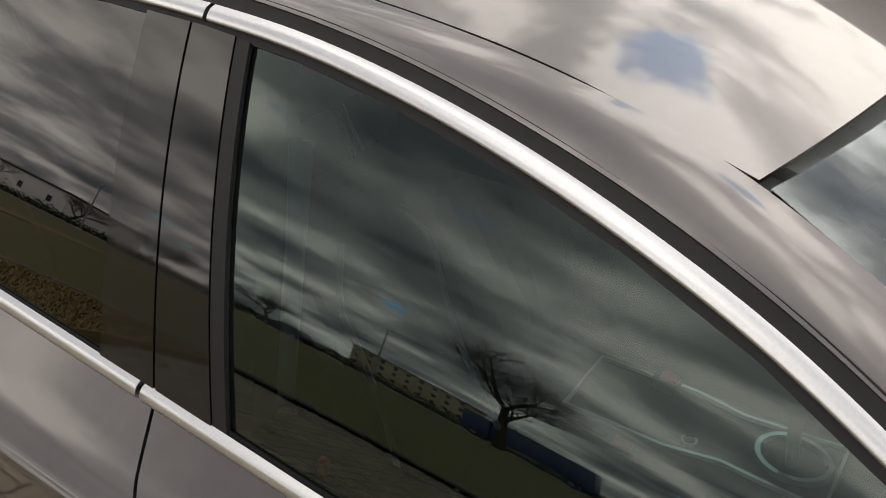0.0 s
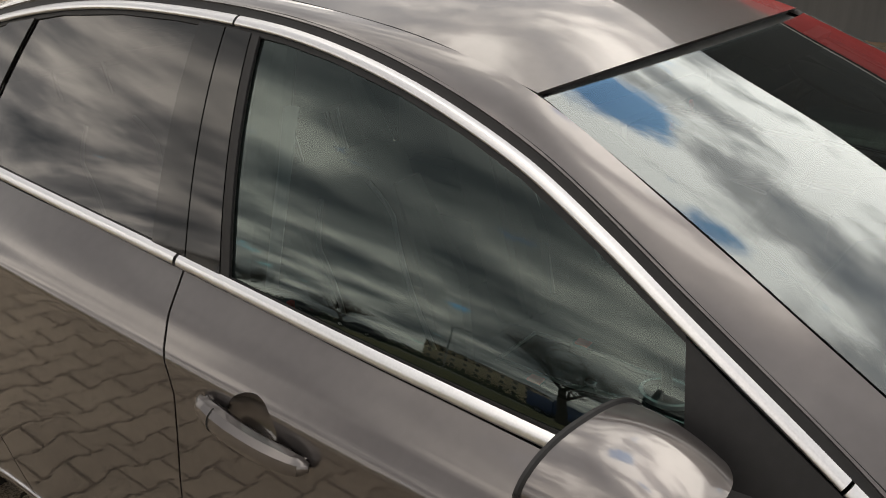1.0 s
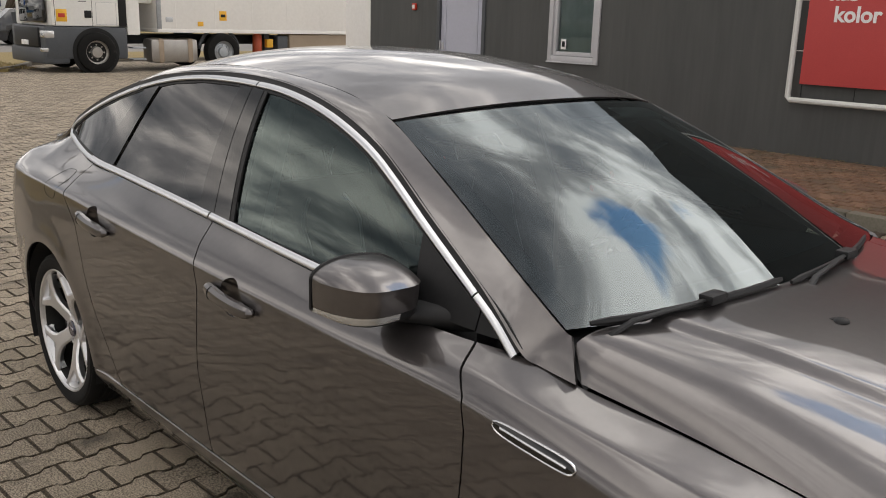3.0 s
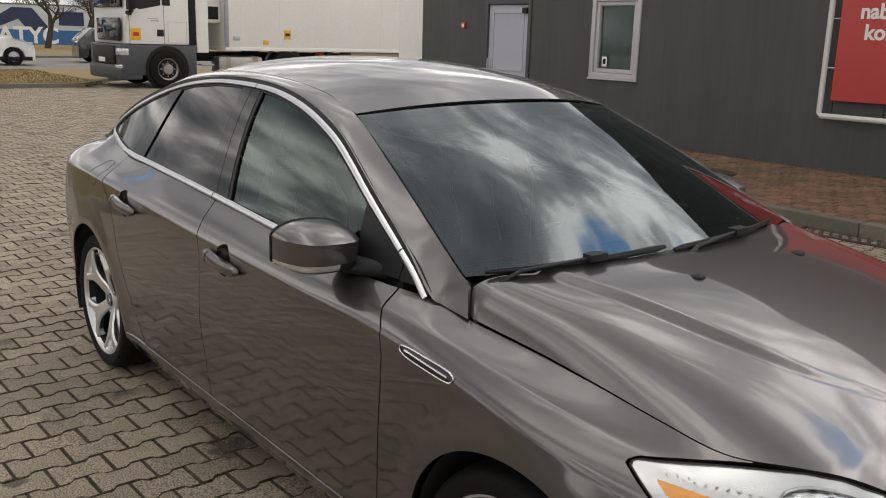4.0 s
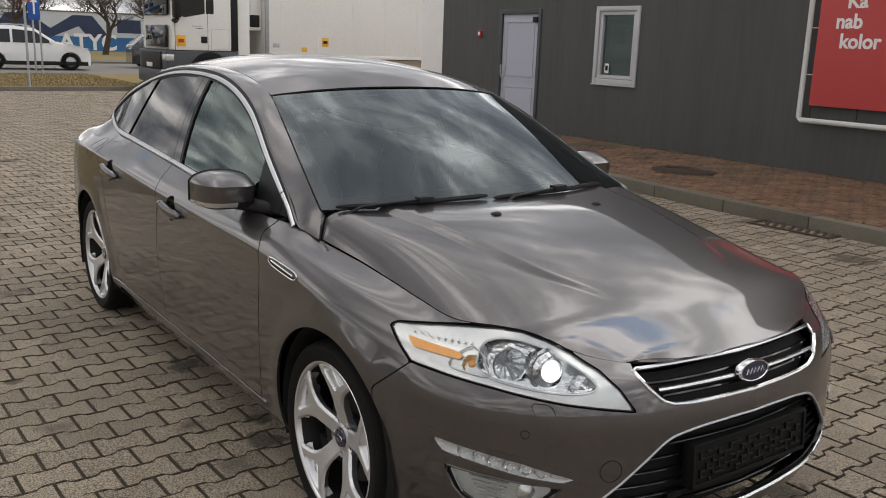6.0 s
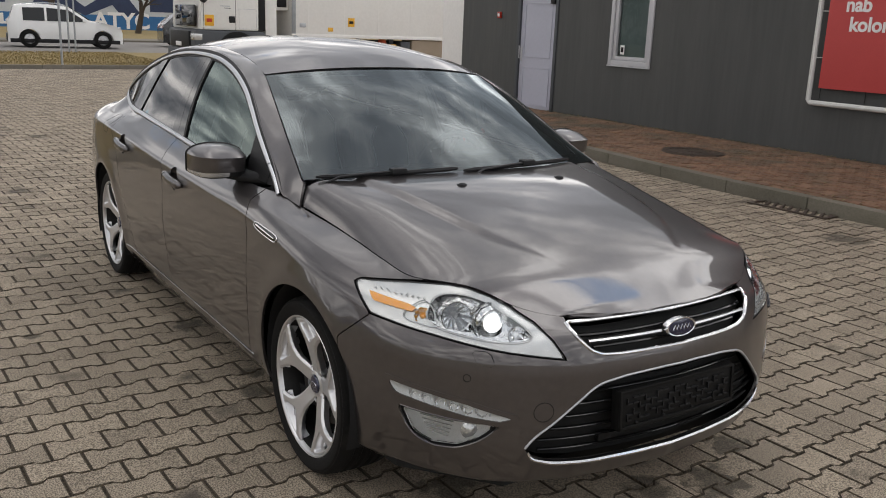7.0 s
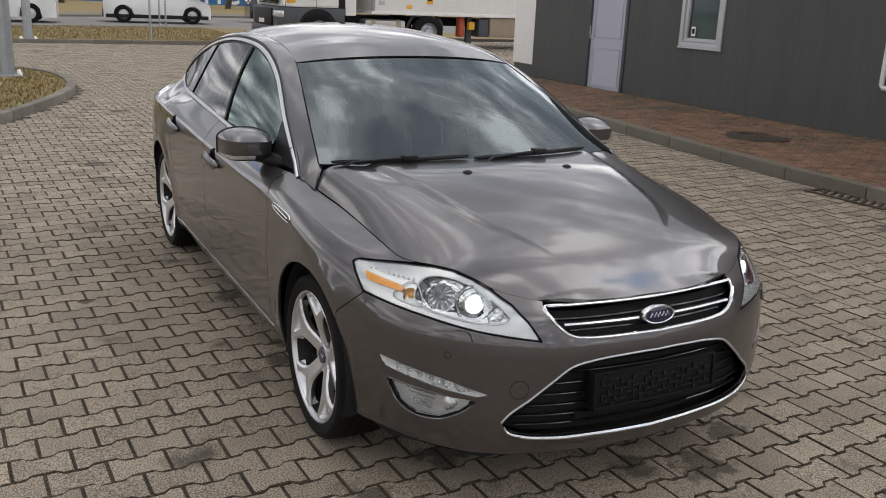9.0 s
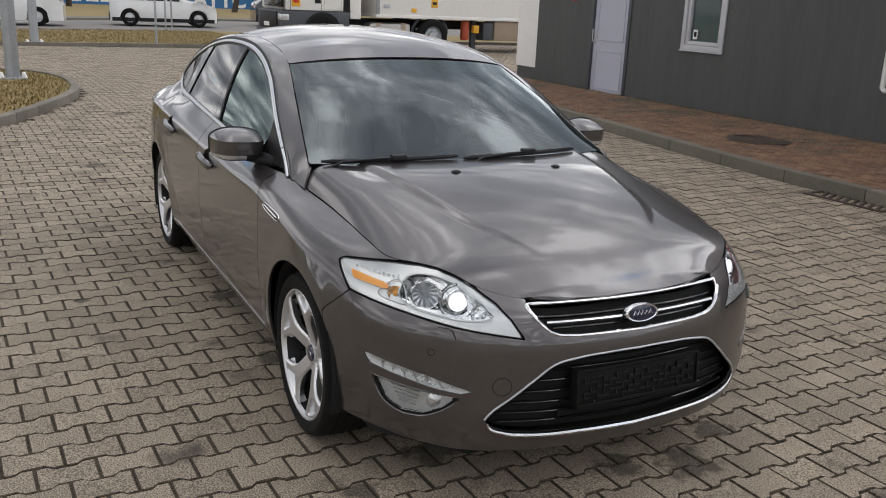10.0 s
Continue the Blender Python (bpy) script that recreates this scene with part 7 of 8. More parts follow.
# ---------- lorry ----------
def disc_wheel(name, r, w, at, axis_turn, parent, rim="steel", rub="rubber"):
    """A plain road wheel: tyre, rim, bolts. axis_turn turns the wheel's face."""
    m = Matrix.Translation(at) @ Matrix.Rotation(axis_turn, 4, "Z") @ Matrix.Rotation(radians(90), 4, "Y")
    t = part(name, lathe_bm([(r * .58, -w / 2), (r * .80, -w * .52), (r * .96, -w * .44), (r, -w * .3), (r, w * .3), (r * .96, w * .44), (r * .80, w * .52), (r * .58, w * .46)], m, 36), rub, parent, "black tyre")
    part("rim", lathe_bm([(r * .58, w * .46), (r * .56, w * .30), (r * .45, w * .16), (r * .30, w * .22), (r * .26, w * .42), (.001, w * .44)], m, 28), rim, t)
    for k in range(8):
        a = k * math.pi / 4
        part("bolt", lathe_bm([(.022 * r / .5, w * .2), (.02 * r / .5, w * .30), (.001, w * .31)], m @ Matrix.Translation((r * .37 * math.cos(a), r * .37 * math.sin(a), 0)), 6), rim, t)
    return t


truck = base("lorry", (0, 0, 0), label="white cab-over lorry with dark grey lower cab", category="truck")
FX, BX = -20.92, -23.40
bm = bmesh.new()
box(bm, (BX, 5.98, 1.14), (FX, 8.05, 3.75), .09)
for v in bm.verts:
    if v.co.y < 6.4:
        v.co.y += .10 * max(0, (v.co.z - 2.0) / 1.7)
        if v.co.x > FX - .3:
            v.co.y += .05
cab = part("cab", bm, "truck_white", truck, "white cab shell")
part("lower_cab", box_bm((BX + .02, 5.86, .34), (FX + .01, 7.95, 1.145), .07), "truck_grey", truck, "dark grey lower cab")
part("bumper", box_bm((BX + .02, 5.80, .22), (FX - .01, 6.45, .62), .08), "truck_grey", truck, "dark grey bumper")
part("grille", box_bm((BX + .5, 5.915, 1.22), (FX - .22, 6.0, 1.82), .04), "gloss_black", truck, "black cab grille")
part("grille", box_bm((BX + .4, 5.80, .62), (FX - .35, 5.88, 1.10), .03), "plastic", truck, "black lower grille")
part("windscreen", box_bm((BX + .12, 5.965, 2.08), (FX - .16, 6.04, 3.2), .05, Matrix.Translation((0, 0, 0))), "gloss_black", truck, "dark glossy windscreen")
part("door_joint", box_bm((FX - .02, 6.125, 1.16), (FX + .004, 6.135, 3.2)), "plastic", cab)
part("door_joint", box_bm((FX - .02, 7.055, 1.16), (FX + .004, 7.065, 3.2)), "plastic", cab)
part("side_window", prism_bm([(6.22, 2.10), (6.42, 2.04), (6.98, 2.16), (6.98, 2.95), (6.34, 2.95)], .012, Matrix(((0, 0, 1, FX - .002), (1, 0, 0, 0), (0, 1, 0, 0), (0, 0, 0, 1)))), "gloss_black", truck, "dark side window")
part("side_window", prism_bm([(7.02, 2.16), (7.24, 2.16), (7.24, 2.95), (7.02, 2.95)], .012, Matrix(((0, 0, 1, FX - .002), (1, 0, 0, 0), (0, 1, 0, 0), (0, 0, 0, 1)))), "gloss_black", truck, "dark rear side window")
part("stripe", box_bm((FX - .02, 7.74, 1.16), (FX + .006, 7.95, 3.6), .003), "plastic", truck, "black vertical cab stripe")
part("side_deflector", box_bm((FX - .12, 7.96, .95), (FX + .015, 8.30, 3.6), .03), "truck_white", truck, "white side deflector")
part("locker_joint", tube_bm([(FX + .003, 7.16, 1.2), (FX + .003, 7.68, 1.2), (FX + .003, 7.68, 1.75), (FX + .003, 7.16, 1.75)], .006, n=4, closed=True), "lamp_grey", cab)
part("door_handle", box_bm((FX - .01, 6.86, 1.36), (FX + .02, 7.04, 1.54), .02), "plastic", truck, "black door handle recess")
part("headlamp", box_bm((FX - .34, 5.83, .86), (FX + .02, 6.08, 1.04), .03), "lamp_shell", truck, "clear headlamp")
part("fog_lamp", box_bm((FX - .25, 5.79, .52), (FX + .005, 5.98, .62), .02), "lamp_shell", truck)
part("plate", box_bm((BX + .95, 5.785, .66), (BX + 1.45, 5.80, .78), .004), "white_print", truck, "pale blank number plate")
mirror_t = part("mirror", box_bm((FX - .02, 6.06, 2.02), (FX + .22, 6.26, 2.85), .05), "plastic", truck, "large black door mirror")
part("mirror_arm", tube_bm([(FX, 6.22, 2.0), (FX + .12, 6.12, 1.92), (FX + .16, 6.02, 1.95)], .05, n=8), "plastic", mirror_t)
part("mirror", tube_bm([(FX - .2, 5.95, 3.2), (FX - .1, 5.7, 3.1), (FX - .1, 5.65, 2.85)], .05, n=8), "plastic", truck)
for yy, nm in ((6.16, "sticker"),):
    st = part("sticker", box_bm((FX - .01, yy, 1.26), (FX + .012, yy + .26, 1.56), .002), "sticker", truck, "yellow warning sticker")
    part("sticker_mark", box_bm((FX + .01, yy + .05, 1.36), (FX + .016, yy + .21, 1.46), .002), "red_plastic", st)
part("lettering_bar", box_bm((FX - .01, 6.62, 1.80), (FX + .004, 6.90, 1.825)), "lamp_grey", truck, "small illegible grey lettering")
part("lettering_bar", box_bm((FX - .01, 6.72, 1.75), (FX + .004, 6.92, 1.765)), "plastic", truck)
part("step", box_bm((FX - .3, 8.08, .30), (FX - .02, 8.45, .34), .01), "steel", truck)
part("step", box_bm((FX - .3, 8.08, .60), (FX - .02, 8.45, .64), .01), "steel", truck)
part("frame", box_bm((-22.7, 7.9, .70), (-21.6, 13.2, .95), .02), "void", truck, "black chassis frame")
tank = part("fuel_tank", box_bm((FX - .62, 8.60, .22), (FX - .04, 9.98, .86), .12), "tank_metal", truck, "aluminium fuel tank")
for yy in (8.86, 9.70):
    part("strap", box_bm((FX - .63, yy, .21), (FX - .03, yy + .06, .87), .10), "wood", tank, "brown tank strap")
part("rear_fender", tube_bm([(FX - .2, 10.7 + .62 * math.cos(a), .52 + .62 * math.sin(a)) for a in np.linspace(.1, math.pi - .1, 14)], .05, n=6), "truck_grey", truck, "grey wheel arch")
part("wheel_arch", tube_bm([(FX - .12, 7.1 + .63 * math.cos(a), .50 + .63 * math.sin(a)) for a in np.linspace(-.1, math.pi + .1, 16)], .055, n=6), "truck_grey", truck)
# no hole in the cab: a black disc paints the wheel arch's shade
part("arch_shadow", lathe_bm([(.001, .02), (.60, .02), (.605, -.05)], Matrix.Translation((FX, 7.1, .52)) @ Matrix.Rotation(radians(90), 4, "Y"), 36), "void", truck, "black disc standing for the shade inside the wheel arch")
for yy, rr_ in ((7.1, .51), (10.69, .51)):
    for xx in (FX - .05, BX + .14):
        disc_wheel("wheel", rr_, .32, (xx, yy, rr_), 0 if xx > -22 else math.pi, truck, "tank_metal" if yy < 8 else "steel")

trailer = base("semi_trailer", (0, 0, 0), label="white refrigerated semi-trailer box behind the cab", category="trailer")
box_ = part("box", box_bm((BX - .05, 8.80, 1.10), (FX + .02, 22.3, 4.0), .03), "trailer", trailer)
part("rail", box_bm((BX - .04, 8.78, 1.02), (FX + .035, 22.3, 1.115), .01), "trailer", trailer, "pale lower rail")
for yy in np.arange(9.3, 22, 1.18):
    part("panel_joint", box_bm((FX + .015, yy, 1.15), (FX + .026, yy + .02, 3.95)), "trailer", box_)
part("corner_post", box_bm((FX - .02, 8.78, 1.05), (FX + .03, 8.90, 4.0), .01), "steel", trailer)
part("cooling_unit", box_bm((BX + .5, 8.35, 1.75), (FX - .25, 8.80, 3.6), .08), "truck_white", trailer, "white cooling unit")
part("unit_grille", box_bm((FX - .27, 8.42, 1.85), (FX - .235, 8.72, 2.2), .02), "plastic", trailer)
for yy in (10.62,):
    st = part("sticker", box_bm((FX + .015, yy, 1.36), (FX + .03, yy + .22, 1.62), .002), "sticker", trailer, "yellow warning sticker")
    part("sticker_mark", box_bm((FX + .028, yy + .04, 1.45), (FX + .034, yy + .18, 1.53), .002), "plastic", st)
part("sticker", box_bm((FX + .015, 9.95, 1.20), (FX + .03, 10.12, 1.32), .002), "sticker", trailer, "small yellow sticker")
part("marking", box_bm((FX + .015, 9.02, 1.30), (FX + .028, 9.22, 1.42), .002), "lamp_grey", trailer, "small illegible grey marking")
part("stowage_box", box_bm((FX - .7, 12.95, .40), (FX - .03, 16.2, 1.0), .02), "wood", trailer, "beige side stowage box")
part("tool_box", box_bm((FX - .6, 12.55, .40), (FX - .05, 12.90, .95), .02), "truck_grey", trailer)
part("gas_cylinder", lathe_bm([(.001, 0), (.13, .02), (.14, .06), (.14, .55), (.10, .62), (.001, .63)], Matrix.Translation((FX - .3, 12.0, .38)), 18), "orange", trailer, "red extinguisher tube")
part("valve_plate", box_bm((FX - .25, 12.22, .62), (FX - .1, 12.42, .86), .01), "sticker", trailer)
part("landing_leg", box_bm((FX - .45, 12.25, .05), (FX - .30, 12.42, 1.05), .01), "truck_grey", trailer)
part("landing_foot", box_bm((FX - .5, 12.18, .0), (FX - .25, 12.5, .07), .01), "truck_grey", trailer)
for yy in (17.6, 18.9, 20.2):
    for xx in (FX - .2, BX + .2):
        disc_wheel("wheel", .5, .36, (xx, yy, .5), 0 if xx > -22 else math.pi, trailer)


# ---------- other vehicles ----------
def small_car(name, at, turn, material, label, length=4.28, height=1.66, kind="suv"):
    """A road car seen from afar: shell with wheel arches, glass, lamps, wheels. Its nose points to local +x."""
    c = base(name, at, turn, label=label, category="car" if kind != "van" else "van")
    L, H = length / 2, height
    prof = {"suv": [(-.99, .42, .0), (-.985, .62, 0), (-.95, .64, 0), (-.86, .95, 1), (-.70, .995, 1), (-.30, 1.0, 1), (.05, .965, 1), (.40, .66, 0), (.82, .56, 0), (.97, .46, 0), (1.0, .30, 0), (.985, .17, 0)],
            "van": [(-.99, .30, 0), (-.985, .93, 1), (-.95, .99, 1), (.30, 1.0, 1), (.48, .94, 1), (.72, .56, 0), (.95, .48, 0), (1.0, .36, 0), (.985, .14, 0)],
            "hatch": [(-1, .45, 0), (-.97, .66, 0), (-.72, .98, 1), (-.2, 1, 1), (.12, .95, 1), (.42, .64, 0), (.92, .52, 0), (1, .40, 0), (.985, .16, 0)]}[kind]
    pts = [(x * L, z * H, k) for x, z, k in prof]
    W = .90 if kind != "van" else .96
    wx, wr = .315 * length, .335
    n = len(pts)
    xs = np.linspace(-L * .985, L * .985, 90)
    px, pz = np.array([p[0] for p in pts]), np.array([p[1] for p in pts])
    top = np.interp(xs, px, pz)
    rows = []
    belt = .60 * H
    for x, zt in zip(xs, top):
        zb = .20
        for cx in (-wx, wx):
            d = wr + .05
            if abs(x - cx) < d:
                zb = max(zb, .32 + math.sqrt(d * d - (x - cx) ** 2))
        edge = min(1, (1 - abs(x) / L) * 6) ** .5
        w = W * (.80 + .20 * edge)
        def wid(z):
            t = max(0, (z - belt) / (H - belt))
            return w * (1 - .24 * t) - .03 * max(0, (.45 - z) / .3)
        zs = [zb, max(zb, .5), max(zb, min(belt, zt)), max(zb, zt - .06), max(zb, zt - .015)]
        rows.append([(x, wid(z), z) for z in zs] + [(x, wid(zt) * .55, zt + .01), (x, 0, zt + .015)])
    g = np.array(rows)
    full = np.concatenate([g, (g * (1, -1, 1))[:, ::-1]], 1)
    m_, k_ = full.shape[:2]
    me = mesh_of("body", full.reshape(-1, 3), grid_faces(m_, k_), material, True, sharp=40)
    body = put("body", me, c)
    for e, s0 in ((0, -1), (1, 1)):
        ring = full[0 if e == 0 else -1]
        me = mesh_of("end_panel", ring, [tuple(range(len(ring)))], material, False)
        put("end_panel", me, body)
    for sg in (-1, 1):
        for cx in (-wx, wx):
            disc_wheel("wheel", wr, .22, (cx, sg * (W - .09), wr), radians(90) * sg, c, "rim")
        part("arch_trim", box_bm((-L * .95, sg * W * .985 - .02, .19), (L * .93, sg * W * .985 + .02, .34), .015), "plastic", c, "black lower trim") if kind == "suv" else None
        # side glass
        segs = {"suv": ((-.72, -.36), (-.32, .02), (.05, .30)), "van": ((.30, .55),), "hatch": ((-.70, -.22), (-.18, .26))}[kind]
        for a, b in segs:
            xa, xb = a * L, b * L
            ta, tb = float(np.interp(xa, px, pz)) - .13, float(np.interp(xb, px, pz)) - .13
            zb = belt + .03
            ta, tb = max(ta, zb + .03), max(tb, zb + .02)
            def yw(z):
                return sg * (W * (1 - .24 * max(0, (z - belt) / (H - belt))) + .012)
            v = [(xa, yw(zb), zb), (xb, yw(zb), zb), (xb, yw(tb), tb), (xa, yw(ta), ta)]
            v += [(x, y - sg * .02, z) for x, y, z in v]
            put("side_glass", mesh_of("side_glass", v, [(0, 1, 2, 3), (7, 6, 5, 4), (0, 4, 5, 1), (1, 5, 6, 2), (2, 6, 7, 3), (3, 7, 4, 0)], "far_glass", False), c, "dark side glass")
        part("tail_lamp", box_bm((-L * .985, sg * W * .60 - .14, .52 * H), (-L * .90, sg * W * .72 + .10, .63 * H), .03), "tail_red", c, "red tail lamp")
        part("headlamp", box_bm((L * .86, sg * W * .66 - .12, .44 * H), (L * .965, sg * W * .70 + .08, .52 * H), .03), "lamp_shell", c, "clear headlamp")
        part("mirror", box_bm((L * .28, sg * (W + .04) - .07, belt + .02), (L * .28 + .12, sg * (W + .04) + .07, belt + .14), .03), material, c)
    zt0, zt1 = belt + .04, H * .93
    x0 = float(np.interp(zt0, pz[::-1][:n // 2 + 2], px[::-1][:n // 2 + 2])) if False else L * .40
    v = [(L * .40, -.72, .665 * H), (L * .40, .72, .665 * H), (L * .07, .62, .955 * H), (L * .07, -.62, .955 * H)] if kind != "van" else [(L * .70, -.80, .60 * H), (L * .70, .80, .60 * H), (L * .47, .72, .93 * H), (L * .47, -.72, .93 * H)]
    v = [(x + .02, y, z + .015) for x, y, z in v]
    put("windscreen", mesh_of("windscreen", v + [(x - .03, y, z - .02) for x, y, z in v], [(0, 1, 2, 3), (7, 6, 5, 4), (0, 4, 5, 1), (1, 5, 6, 2), (2, 6, 7, 3), (3, 7, 4, 0)], "gloss_black", False), c, "dark windscreen")
    if kind == "suv":
        part("bumper_trim", box_bm((L * .90, -.70, .20), (L * 1.0, .70, .36), .03), "plastic", c, "black lower bumper")
        part("bumper_trim", box_bm((-L * 1.0, -.72, .22), (-L * .90, .72, .52), .04), "plastic", c, "black lower bumper")
        for sg in (-1, 1):
            part("roof_rail", tube_bm([(-L * .72, sg * .60, H * .99), (-L * .6, sg * .60, H * 1.03), (-L * .1, sg * .60, H * 1.03), (0, sg * .60, H * .99)], .018, n=6), "steel", c)
    return c


small_car("crossover", (-35.0, 5.05, .03), 84, "car_white", "white compact crossover on the far road")
small_car("delivery_van", (-33.6, -1.35, .03), 82, "car_white", "white delivery van on the far road", 5.0, 1.95, "van")
small_car("hatchback", (-37.4, 11.6, .03), 84, "car_black", "black hatchback on the far road", 4.1, 1.48, "hatch")


# ---------- posts and signs ----------
def lamp_post(at, h, r, label):
    p = base("street_lamp", at, label=label, category="lamp post")
    part("post", tube_bm([(0, 0, 0), (0, 0, h * .5), (0, 0, h)], [r, r * .8, r * .5], n=8), "steel", p)
    part("base_plate", box_bm((-r * 1.9, -r * 1.9, -.02), (r * 1.9, r * 1.9, .025), .006), "steel", p)
    for sx in (-1, 1):
        for sy in (-1, 1):
            part("bolt_cap", lathe_bm([(.035, 0), (.033, .05), (.015, .07), (.001, .072)], Matrix.Translation((sx * r * 1.5, sy * r * 1.5, .02)), 8), "wall_white", p, "pale bolt cap")
    part("arm", tube_bm([(0, 0, h), (.5, 0, h + .25), (1.2, 0, h + .3)], r * .35, n=6), "steel", p)
    part("lamp_head", box_bm((1.0, -.14, h + .24), (1.75, .14, h + .38), .05), "steel", p)
    return p


lamp_post((-12.05, -1.46, .085), 8.0, .115, "tall grey galvanised lamp post on the grass island")
lamp_post((-21.95, -.60, .06), 8.0, .115, "tall grey galvanised lamp post by the verge")


def road_sign(at, h, blue, label):
    s = base("road_sign", at, label=label, category="road sign")
    part("post", tube_bm([(0, 0, 0), (0, 0, h)], .032, n=8), "steel", s)
    if blue:
        part("post", tube_bm([(0, .22, 0), (0, .22, h)], .032, n=8), "steel", s)
        b = part("board", box_bm((.035, -.14, 1.86), (.055, .24, 2.95), .006), "blue_sign", s, "blue traffic sign board")
        part("arrow", prism_bm([(-.03, -.35), (.03, -.35), (.03, .05), (.12, .05), (0, .30), (-.12, .05), (-.03, .05)], .004, Matrix.Translation((.055, .05, 2.40)) @ Matrix(((0, 0, 1, 0), (1, 0, 0, 0), (0, 1, 0, 0), (0, 0, 0, 1)))), "white_print", b, "white arrow")
    else:
        b = part("board", box_bm((.03, -.30, 2.25), (.05, .16, 2.9), .006), "white_print", s, "pale sign board with red border")
        part("border", tube_bm([(.052, -.30, 2.25), (.052, .16, 2.25), (.052, .16, 2.9), (.052, -.30, 2.9)], .02, n=4, closed=True), "red_plastic", b)
        part("symbol", box_bm((.05, -.2, 2.4), (.056, .06, 2.55), .002), "plastic", b)
    return s


road_sign((-22.3, 2.60, .06), 3.1, False, "thin steel post with a small pale sign on the verge")
road_sign((-30.2, 4.28, .03), 3.1, True, "blue direction sign on two thin posts beside the road")

# ---------- painted wall ----------
mural = base("mural_wall", (0, 0, 0), label="low wall painted blue and white with large lettering", category="wall", kind="structure")
part("wall", box_bm((-68.3, -30, -.05), (-68, 60, 2.9), .01), "graf_pale", mural)
part("coping", box_bm((-68.4, -30, 2.9), (-67.95, 60, 3.0), .01), "kerb_far", mural)
part("blue_band", box_bm((-68.0, -30, .10), (-67.985, 60, 1.15), 0), "graf_blue", mural, "blue painted band")
zig = [(8.5, 1.15), (9.6, 2.7), (11.2, 2.7), (12.6, 1.7), (14.2, 2.7), (15.6, 2.7), (16.8, 1.15), (15.2, 1.15), (14.6, 1.9), (12.6, 1.05), (10.8, 1.9), (10.2, 1.15)]
part("navy_figure", prism_bm([(y, z) for y, z in zig], .012, Matrix(((0, 0, 1, -67.988), (1, 0, 0, 0), (0, 1, 0, 0), (0, 0, 0, 1)))), "graf_navy", mural, "navy zigzag shape")
for y0, y1, z0, z1 in ((17.4, 19.2, 1.5, 2.5), (20, 23, 1.3, 1.6), (4.6, 7.2, 1.8, 2.1), (4.6, 5.0, 1.1, 2.5), (24, 28, 1.4, 2.4), (-2, 2, 1.6, 2.5), (-8, -5, 1.3, 2.4)):
    part("painted_bar", box_bm((-68.0, y0, z0), (-67.982, y1, z1)), "graf_navy", mural)
t = words("ATYC", 1.62, (-67.97, 13.15, .22), mural, "white_print", "lettering", "white block letters ATYC")
t.rotation_euler = (0, 0, radians(90))
for y0 in (4.4, 5.6, 6.6, 9.3, 10.5, 20.4, 21.7, 23.0, 0.8, -1.0, -3.0):
    part("painted_stroke", box_bm((-67.986, y0, .30), (-67.972, y0 + .42, 1.05), 0), "white_print", mural, "illegible white stroke")
    part("painted_stroke", box_bm((-67.986, y0 - .22, .30), (-67.974, y0 + .64, .48), 0), "white_print", mural)


# ---------- bare trees ----------
def tree(at, h, seed, label, spread=.55, levels=5, lean=.0, thin=.006):
    """A bare broad tree: tapered trunk with limbs, and fine twigs."""
    r = random.Random(seed)
    tb = base("tree", at, label=label, category="tree")
    wood, fine = ([], []), ([], [])

    def rod(store, a, b, ra, rb, n):
        v, f = store
        d = (b - a).normalized()
        u = Vector((0, 0, 1)) if abs(d.z) < .9 else Vector((1, 0, 0))
        x = d.cross(u).normalized()
        y = x.cross(d)
        i = len(v)
        for c, rad in ((a, ra), (b, rb)):
            v.extend(tuple(c + (x * math.cos(6.2832 * k / n) + y * math.sin(6.2832 * k / n)) * rad) for k in range(n))
        f.extend((i + k, i + (k + 1) % n, i + n + (k + 1) % n, i + n + k) for k in range(n))

    def grow(p, d, length, rad, lev):
        steps = 3 if lev > 1 else 2
        store = wood if lev >= levels - 2 else fine
        n = 8 if lev == levels else (6 if lev >= levels - 2 else 3)
        for k in range(steps):
            nd = (d + Vector((r.gauss(0, .16), r.gauss(0, .16), r.gauss(.03, .10)))).normalized()
            q = p + nd * (length / steps)
            r2 = rad * (.86 if k < steps - 1 else .74)
            rod(store, p, q, rad, r2, n)
            p, d, rad = q, nd, r2
            if lev > 0 and (k > 0 or lev < levels):
                for _ in range(2 if lev < levels - 1 else 1):
                    a = r.uniform(0, 6.283)
                    side = Vector((math.cos(a), math.sin(a), r.uniform(-.1, .5)))
                    nd2 = (d * .62 + side * spread * r.uniform(.8, 1.4)).normalized()
                    grow(p, nd2, length * r.uniform(.55, .82), max(rad * r.uniform(.45, .7), thin), lev - 1)
        if lev > 0:
            for _ in range(2):
                a = r.uniform(0, 6.283)
                grow(p, (d + Vector((math.cos(a), math.sin(a), .2)) * spread).normalized(), length * .72, max(rad * .8, thin), lev - 1)
    grow(Vector((0, 0, -.1)), Vector((lean, 0, 1)).normalized(), h * .36, h * .035, levels)
    put("trunk", mesh_of("trunk", wood[0], wood[1], "bark", True), tb, "brown trunk and limbs")
    put("twig", mesh_of("twig", fine[0], fine[1], "twig", False), tb, "fine bare twigs")
    return tb


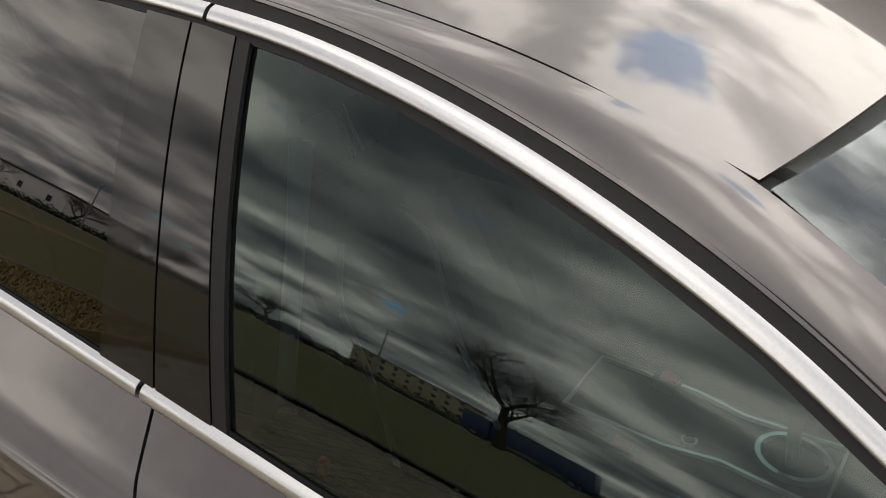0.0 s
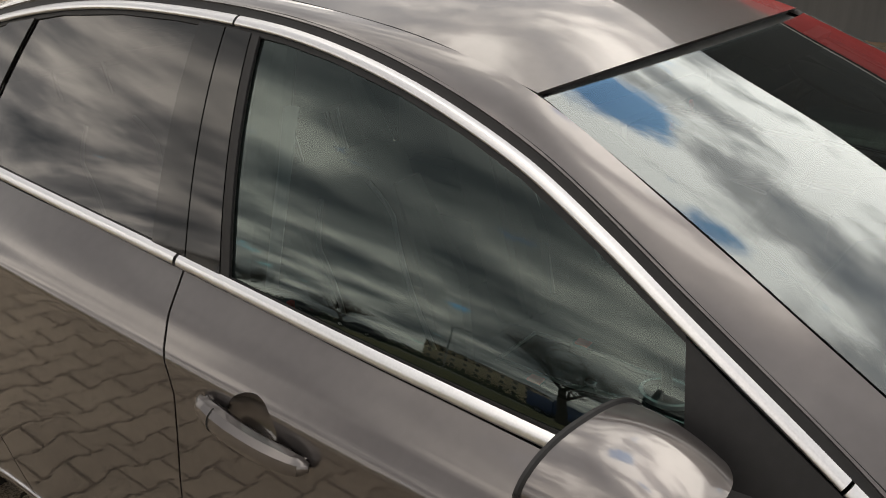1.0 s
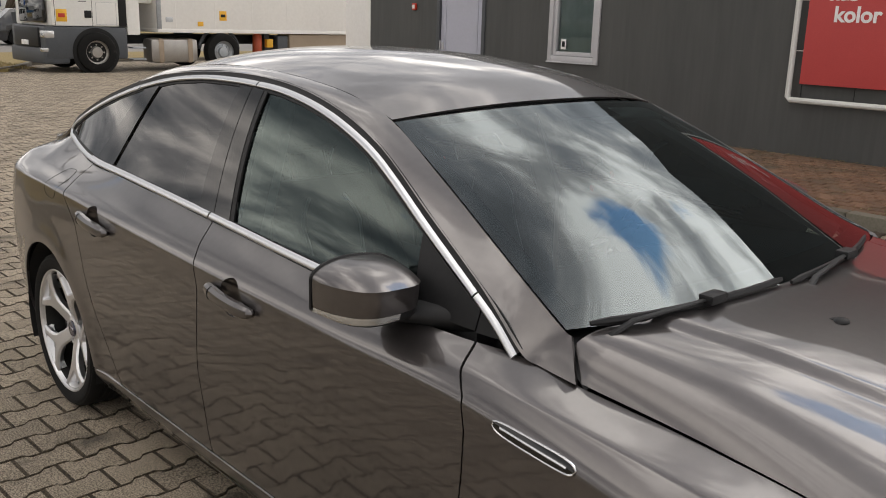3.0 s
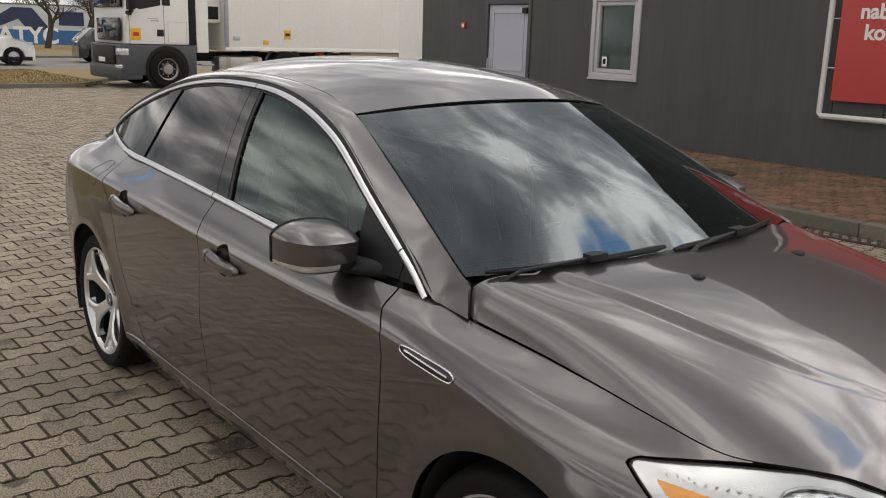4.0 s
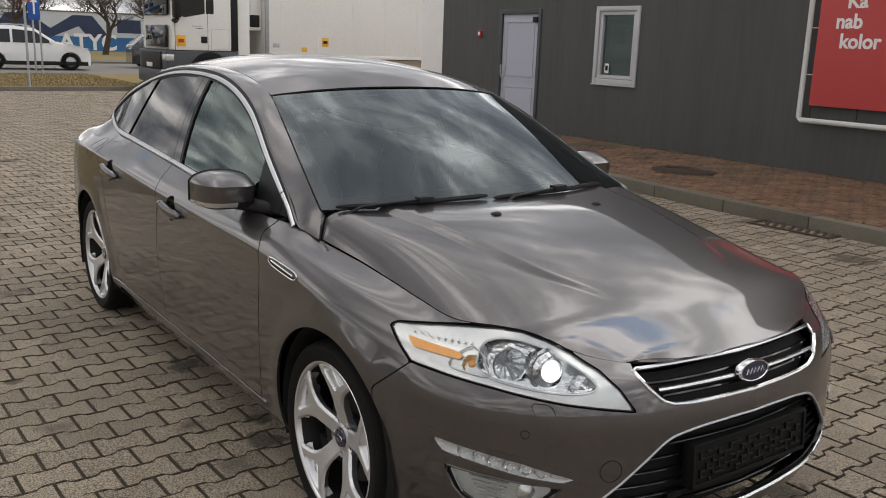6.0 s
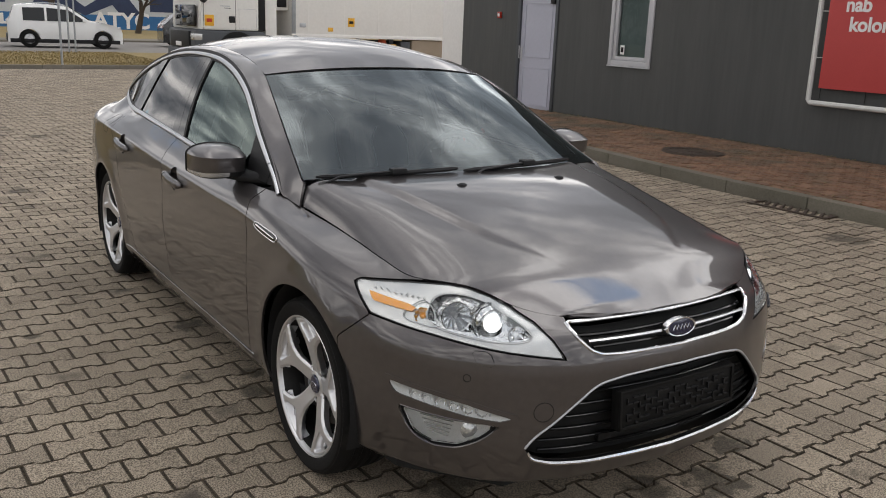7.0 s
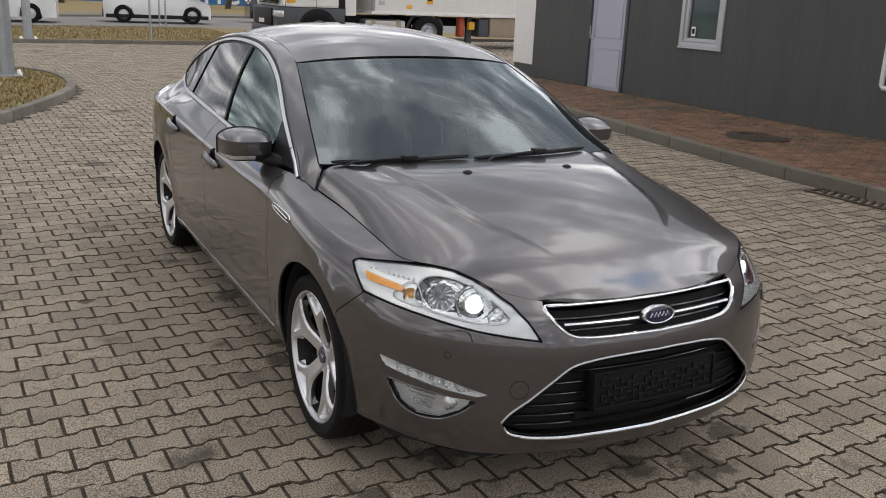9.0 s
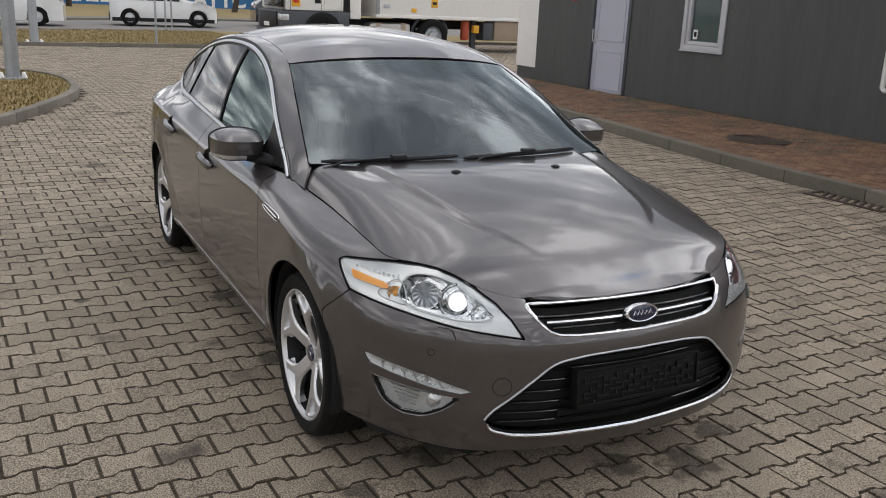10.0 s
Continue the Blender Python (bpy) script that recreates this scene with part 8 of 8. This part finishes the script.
ta = tree((-57.5, 13.7, .08), 6.2, 3, "bare spreading roadside tree", .75, 4)
tb_ = tree((-56.5, 15.6, .08), 6.0, 8, "bare spreading roadside tree", .8, 4, .1)
for k, (x, y, sc) in enumerate(((-58.5, 16.4, 80), (-60, 9.2, 160), (-62, 20.5, 30), (-61, 25, 200), (-60, 3.5, 290), (-62, -4, 15), (-74, 8, 50), (-75, 13, 120), (-74, 18, 250), (-76, 23, 330), (-75, 2, 100), (-74, -4, 10), (-76, 29, 140))):
    copy_thing(ta if k % 2 else tb_, pose(x, y, .08, 0, 0, sc))
# ---------- across the lawn, behind the camera ----------
slab("lawn", rect(-90, -44, 70, -6.4), -.085, .05, "lawn", label="withered lawn beside the paved lot", category="grass", kind="structure")
slab("side_road", rect(-90, -52, 70, -44), -.085, .02, "asphalt", label="grey asphalt side road", category="road", kind="structure")
kl = [(x, -6.4) for x in np.arange(-20, 14, 1.0)]
kerb_stones("lot_kerb", kl, .10, .13, .3, "concrete kerb along the lawn", side=-1, mat="kerb_far")
big = tree((-13.6, -41, .05), 13.0, 21, "large bare spreading tree beside the side road", 1.15, 4, thin=.016)
mid = tree((-41, -54, 0), 7.0, 5, "smaller bare tree across the side road", .7, 4, thin=.012)
for x, y, a in ((-58, -55, 70), (-72, -56, 140), (2, -57, 200), (16, -54, 20), (-85, -54, 250), (30, -56, 90)):
    copy_thing(mid, pose(x, y, 0, 0, 0, a))
for x, y in ((-29, -53), (-66, -53), (4, -53)):
    lamp_post((x, y, 0), 8.2, .12, "grey street lamp across the side road")
small_car("hatchback", (-34, -47.5, .02), 180, "car_black", "dark parked hatchback on the side road", 4.3, 1.5, "hatch")
small_car("hatchback", (-41, -47.7, .02), 180, "car_black", "dark parked hatchback on the side road", 4.3, 1.5, "hatch")
blue = base("box_lorry", (-12.3, -48, .02), label="dark blue box lorry parked on the side road", category="truck")
part("box", box_bm((-4, -1.2, .9), (3.2, 1.2, 3.2), .05), "lorry_blue", blue)
part("cab", box_bm((-6.2, -1.15, .5), (-4.1, 1.15, 2.8), .2), "lorry_blue", blue)
part("cab_glass", box_bm((-6.22, -.95, 1.7), (-6.0, .95, 2.5), .05), "gloss_black", blue, "dark windscreen")
for xx in (-5.2, 1.8):
    for sg in (-1, 1):
        disc_wheel("wheel", .45, .28, (xx, sg * 1.02, .45), radians(90) * sg, blue)


def block_house(name, at, size, storeys, bays, label, wall="house_cream"):
    """A plain far house: walls, roof, real window recesses row by row."""
    h = base(name, at, label=label, category="building")
    w, d, hh = size
    part("wall", box_bm((-w / 2, -d / 2, 0), (w / 2, d / 2, hh), .02), wall, h)
    part("roof", box_bm((-w / 2 - .3, -d / 2 - .3, hh), (w / 2 + .3, d / 2 + .3, hh + .35), .03), "roof_dark", h)
    for i in range(storeys):
        for j in range(bays):
            x, z = -w / 2 + (j + .5) * w / bays, (i + .35) * hh / storeys
            win = part("window", box_bm((x - .6, d / 2 - .02, z), (x + .6, d / 2 + .04, z + 1.4), .02), "pvc", h)
            part("pane", box_bm((x - .5, d / 2 + .03, z + .1), (x + .5, d / 2 + .06, z + 1.3)), "gloss_black", win)
    return h


block_house("apartment_house", (-72, -150, 0), (30, 10, 8.0), 3, 9, "cream coloured apartment house behind bare trees")
block_house("low_hall", (-100, -70, 0), (34, 14, 5.0), 1, 5, "pale low shop hall far across the road", "wall_white")
hedge_r = random.Random(4)
hv, hf = [], []
for k in range(9000):
    x, y = hedge_r.uniform(-90, 50), -53.5 + hedge_r.gauss(0, .5)
    z = abs(hedge_r.gauss(0, .5)) + .05
    a, b, s = hedge_r.uniform(0, 6.28), hedge_r.uniform(-.6, .6), hedge_r.uniform(.10, .26)
    i = len(hv)
    dx, dy = math.cos(a) * s, math.sin(a) * s
    hv += [(x - dx, y - dy, z), (x + dx, y + dy, z + b * s), (x + dy, y - dx, z + s)]
    hf.append((i, i + 1, i + 2))
put("hedge", mesh_of("hedge", hv, hf, "evergreen", False), None, "dark low hedge along the side road", category="hedge", kind="stuff")
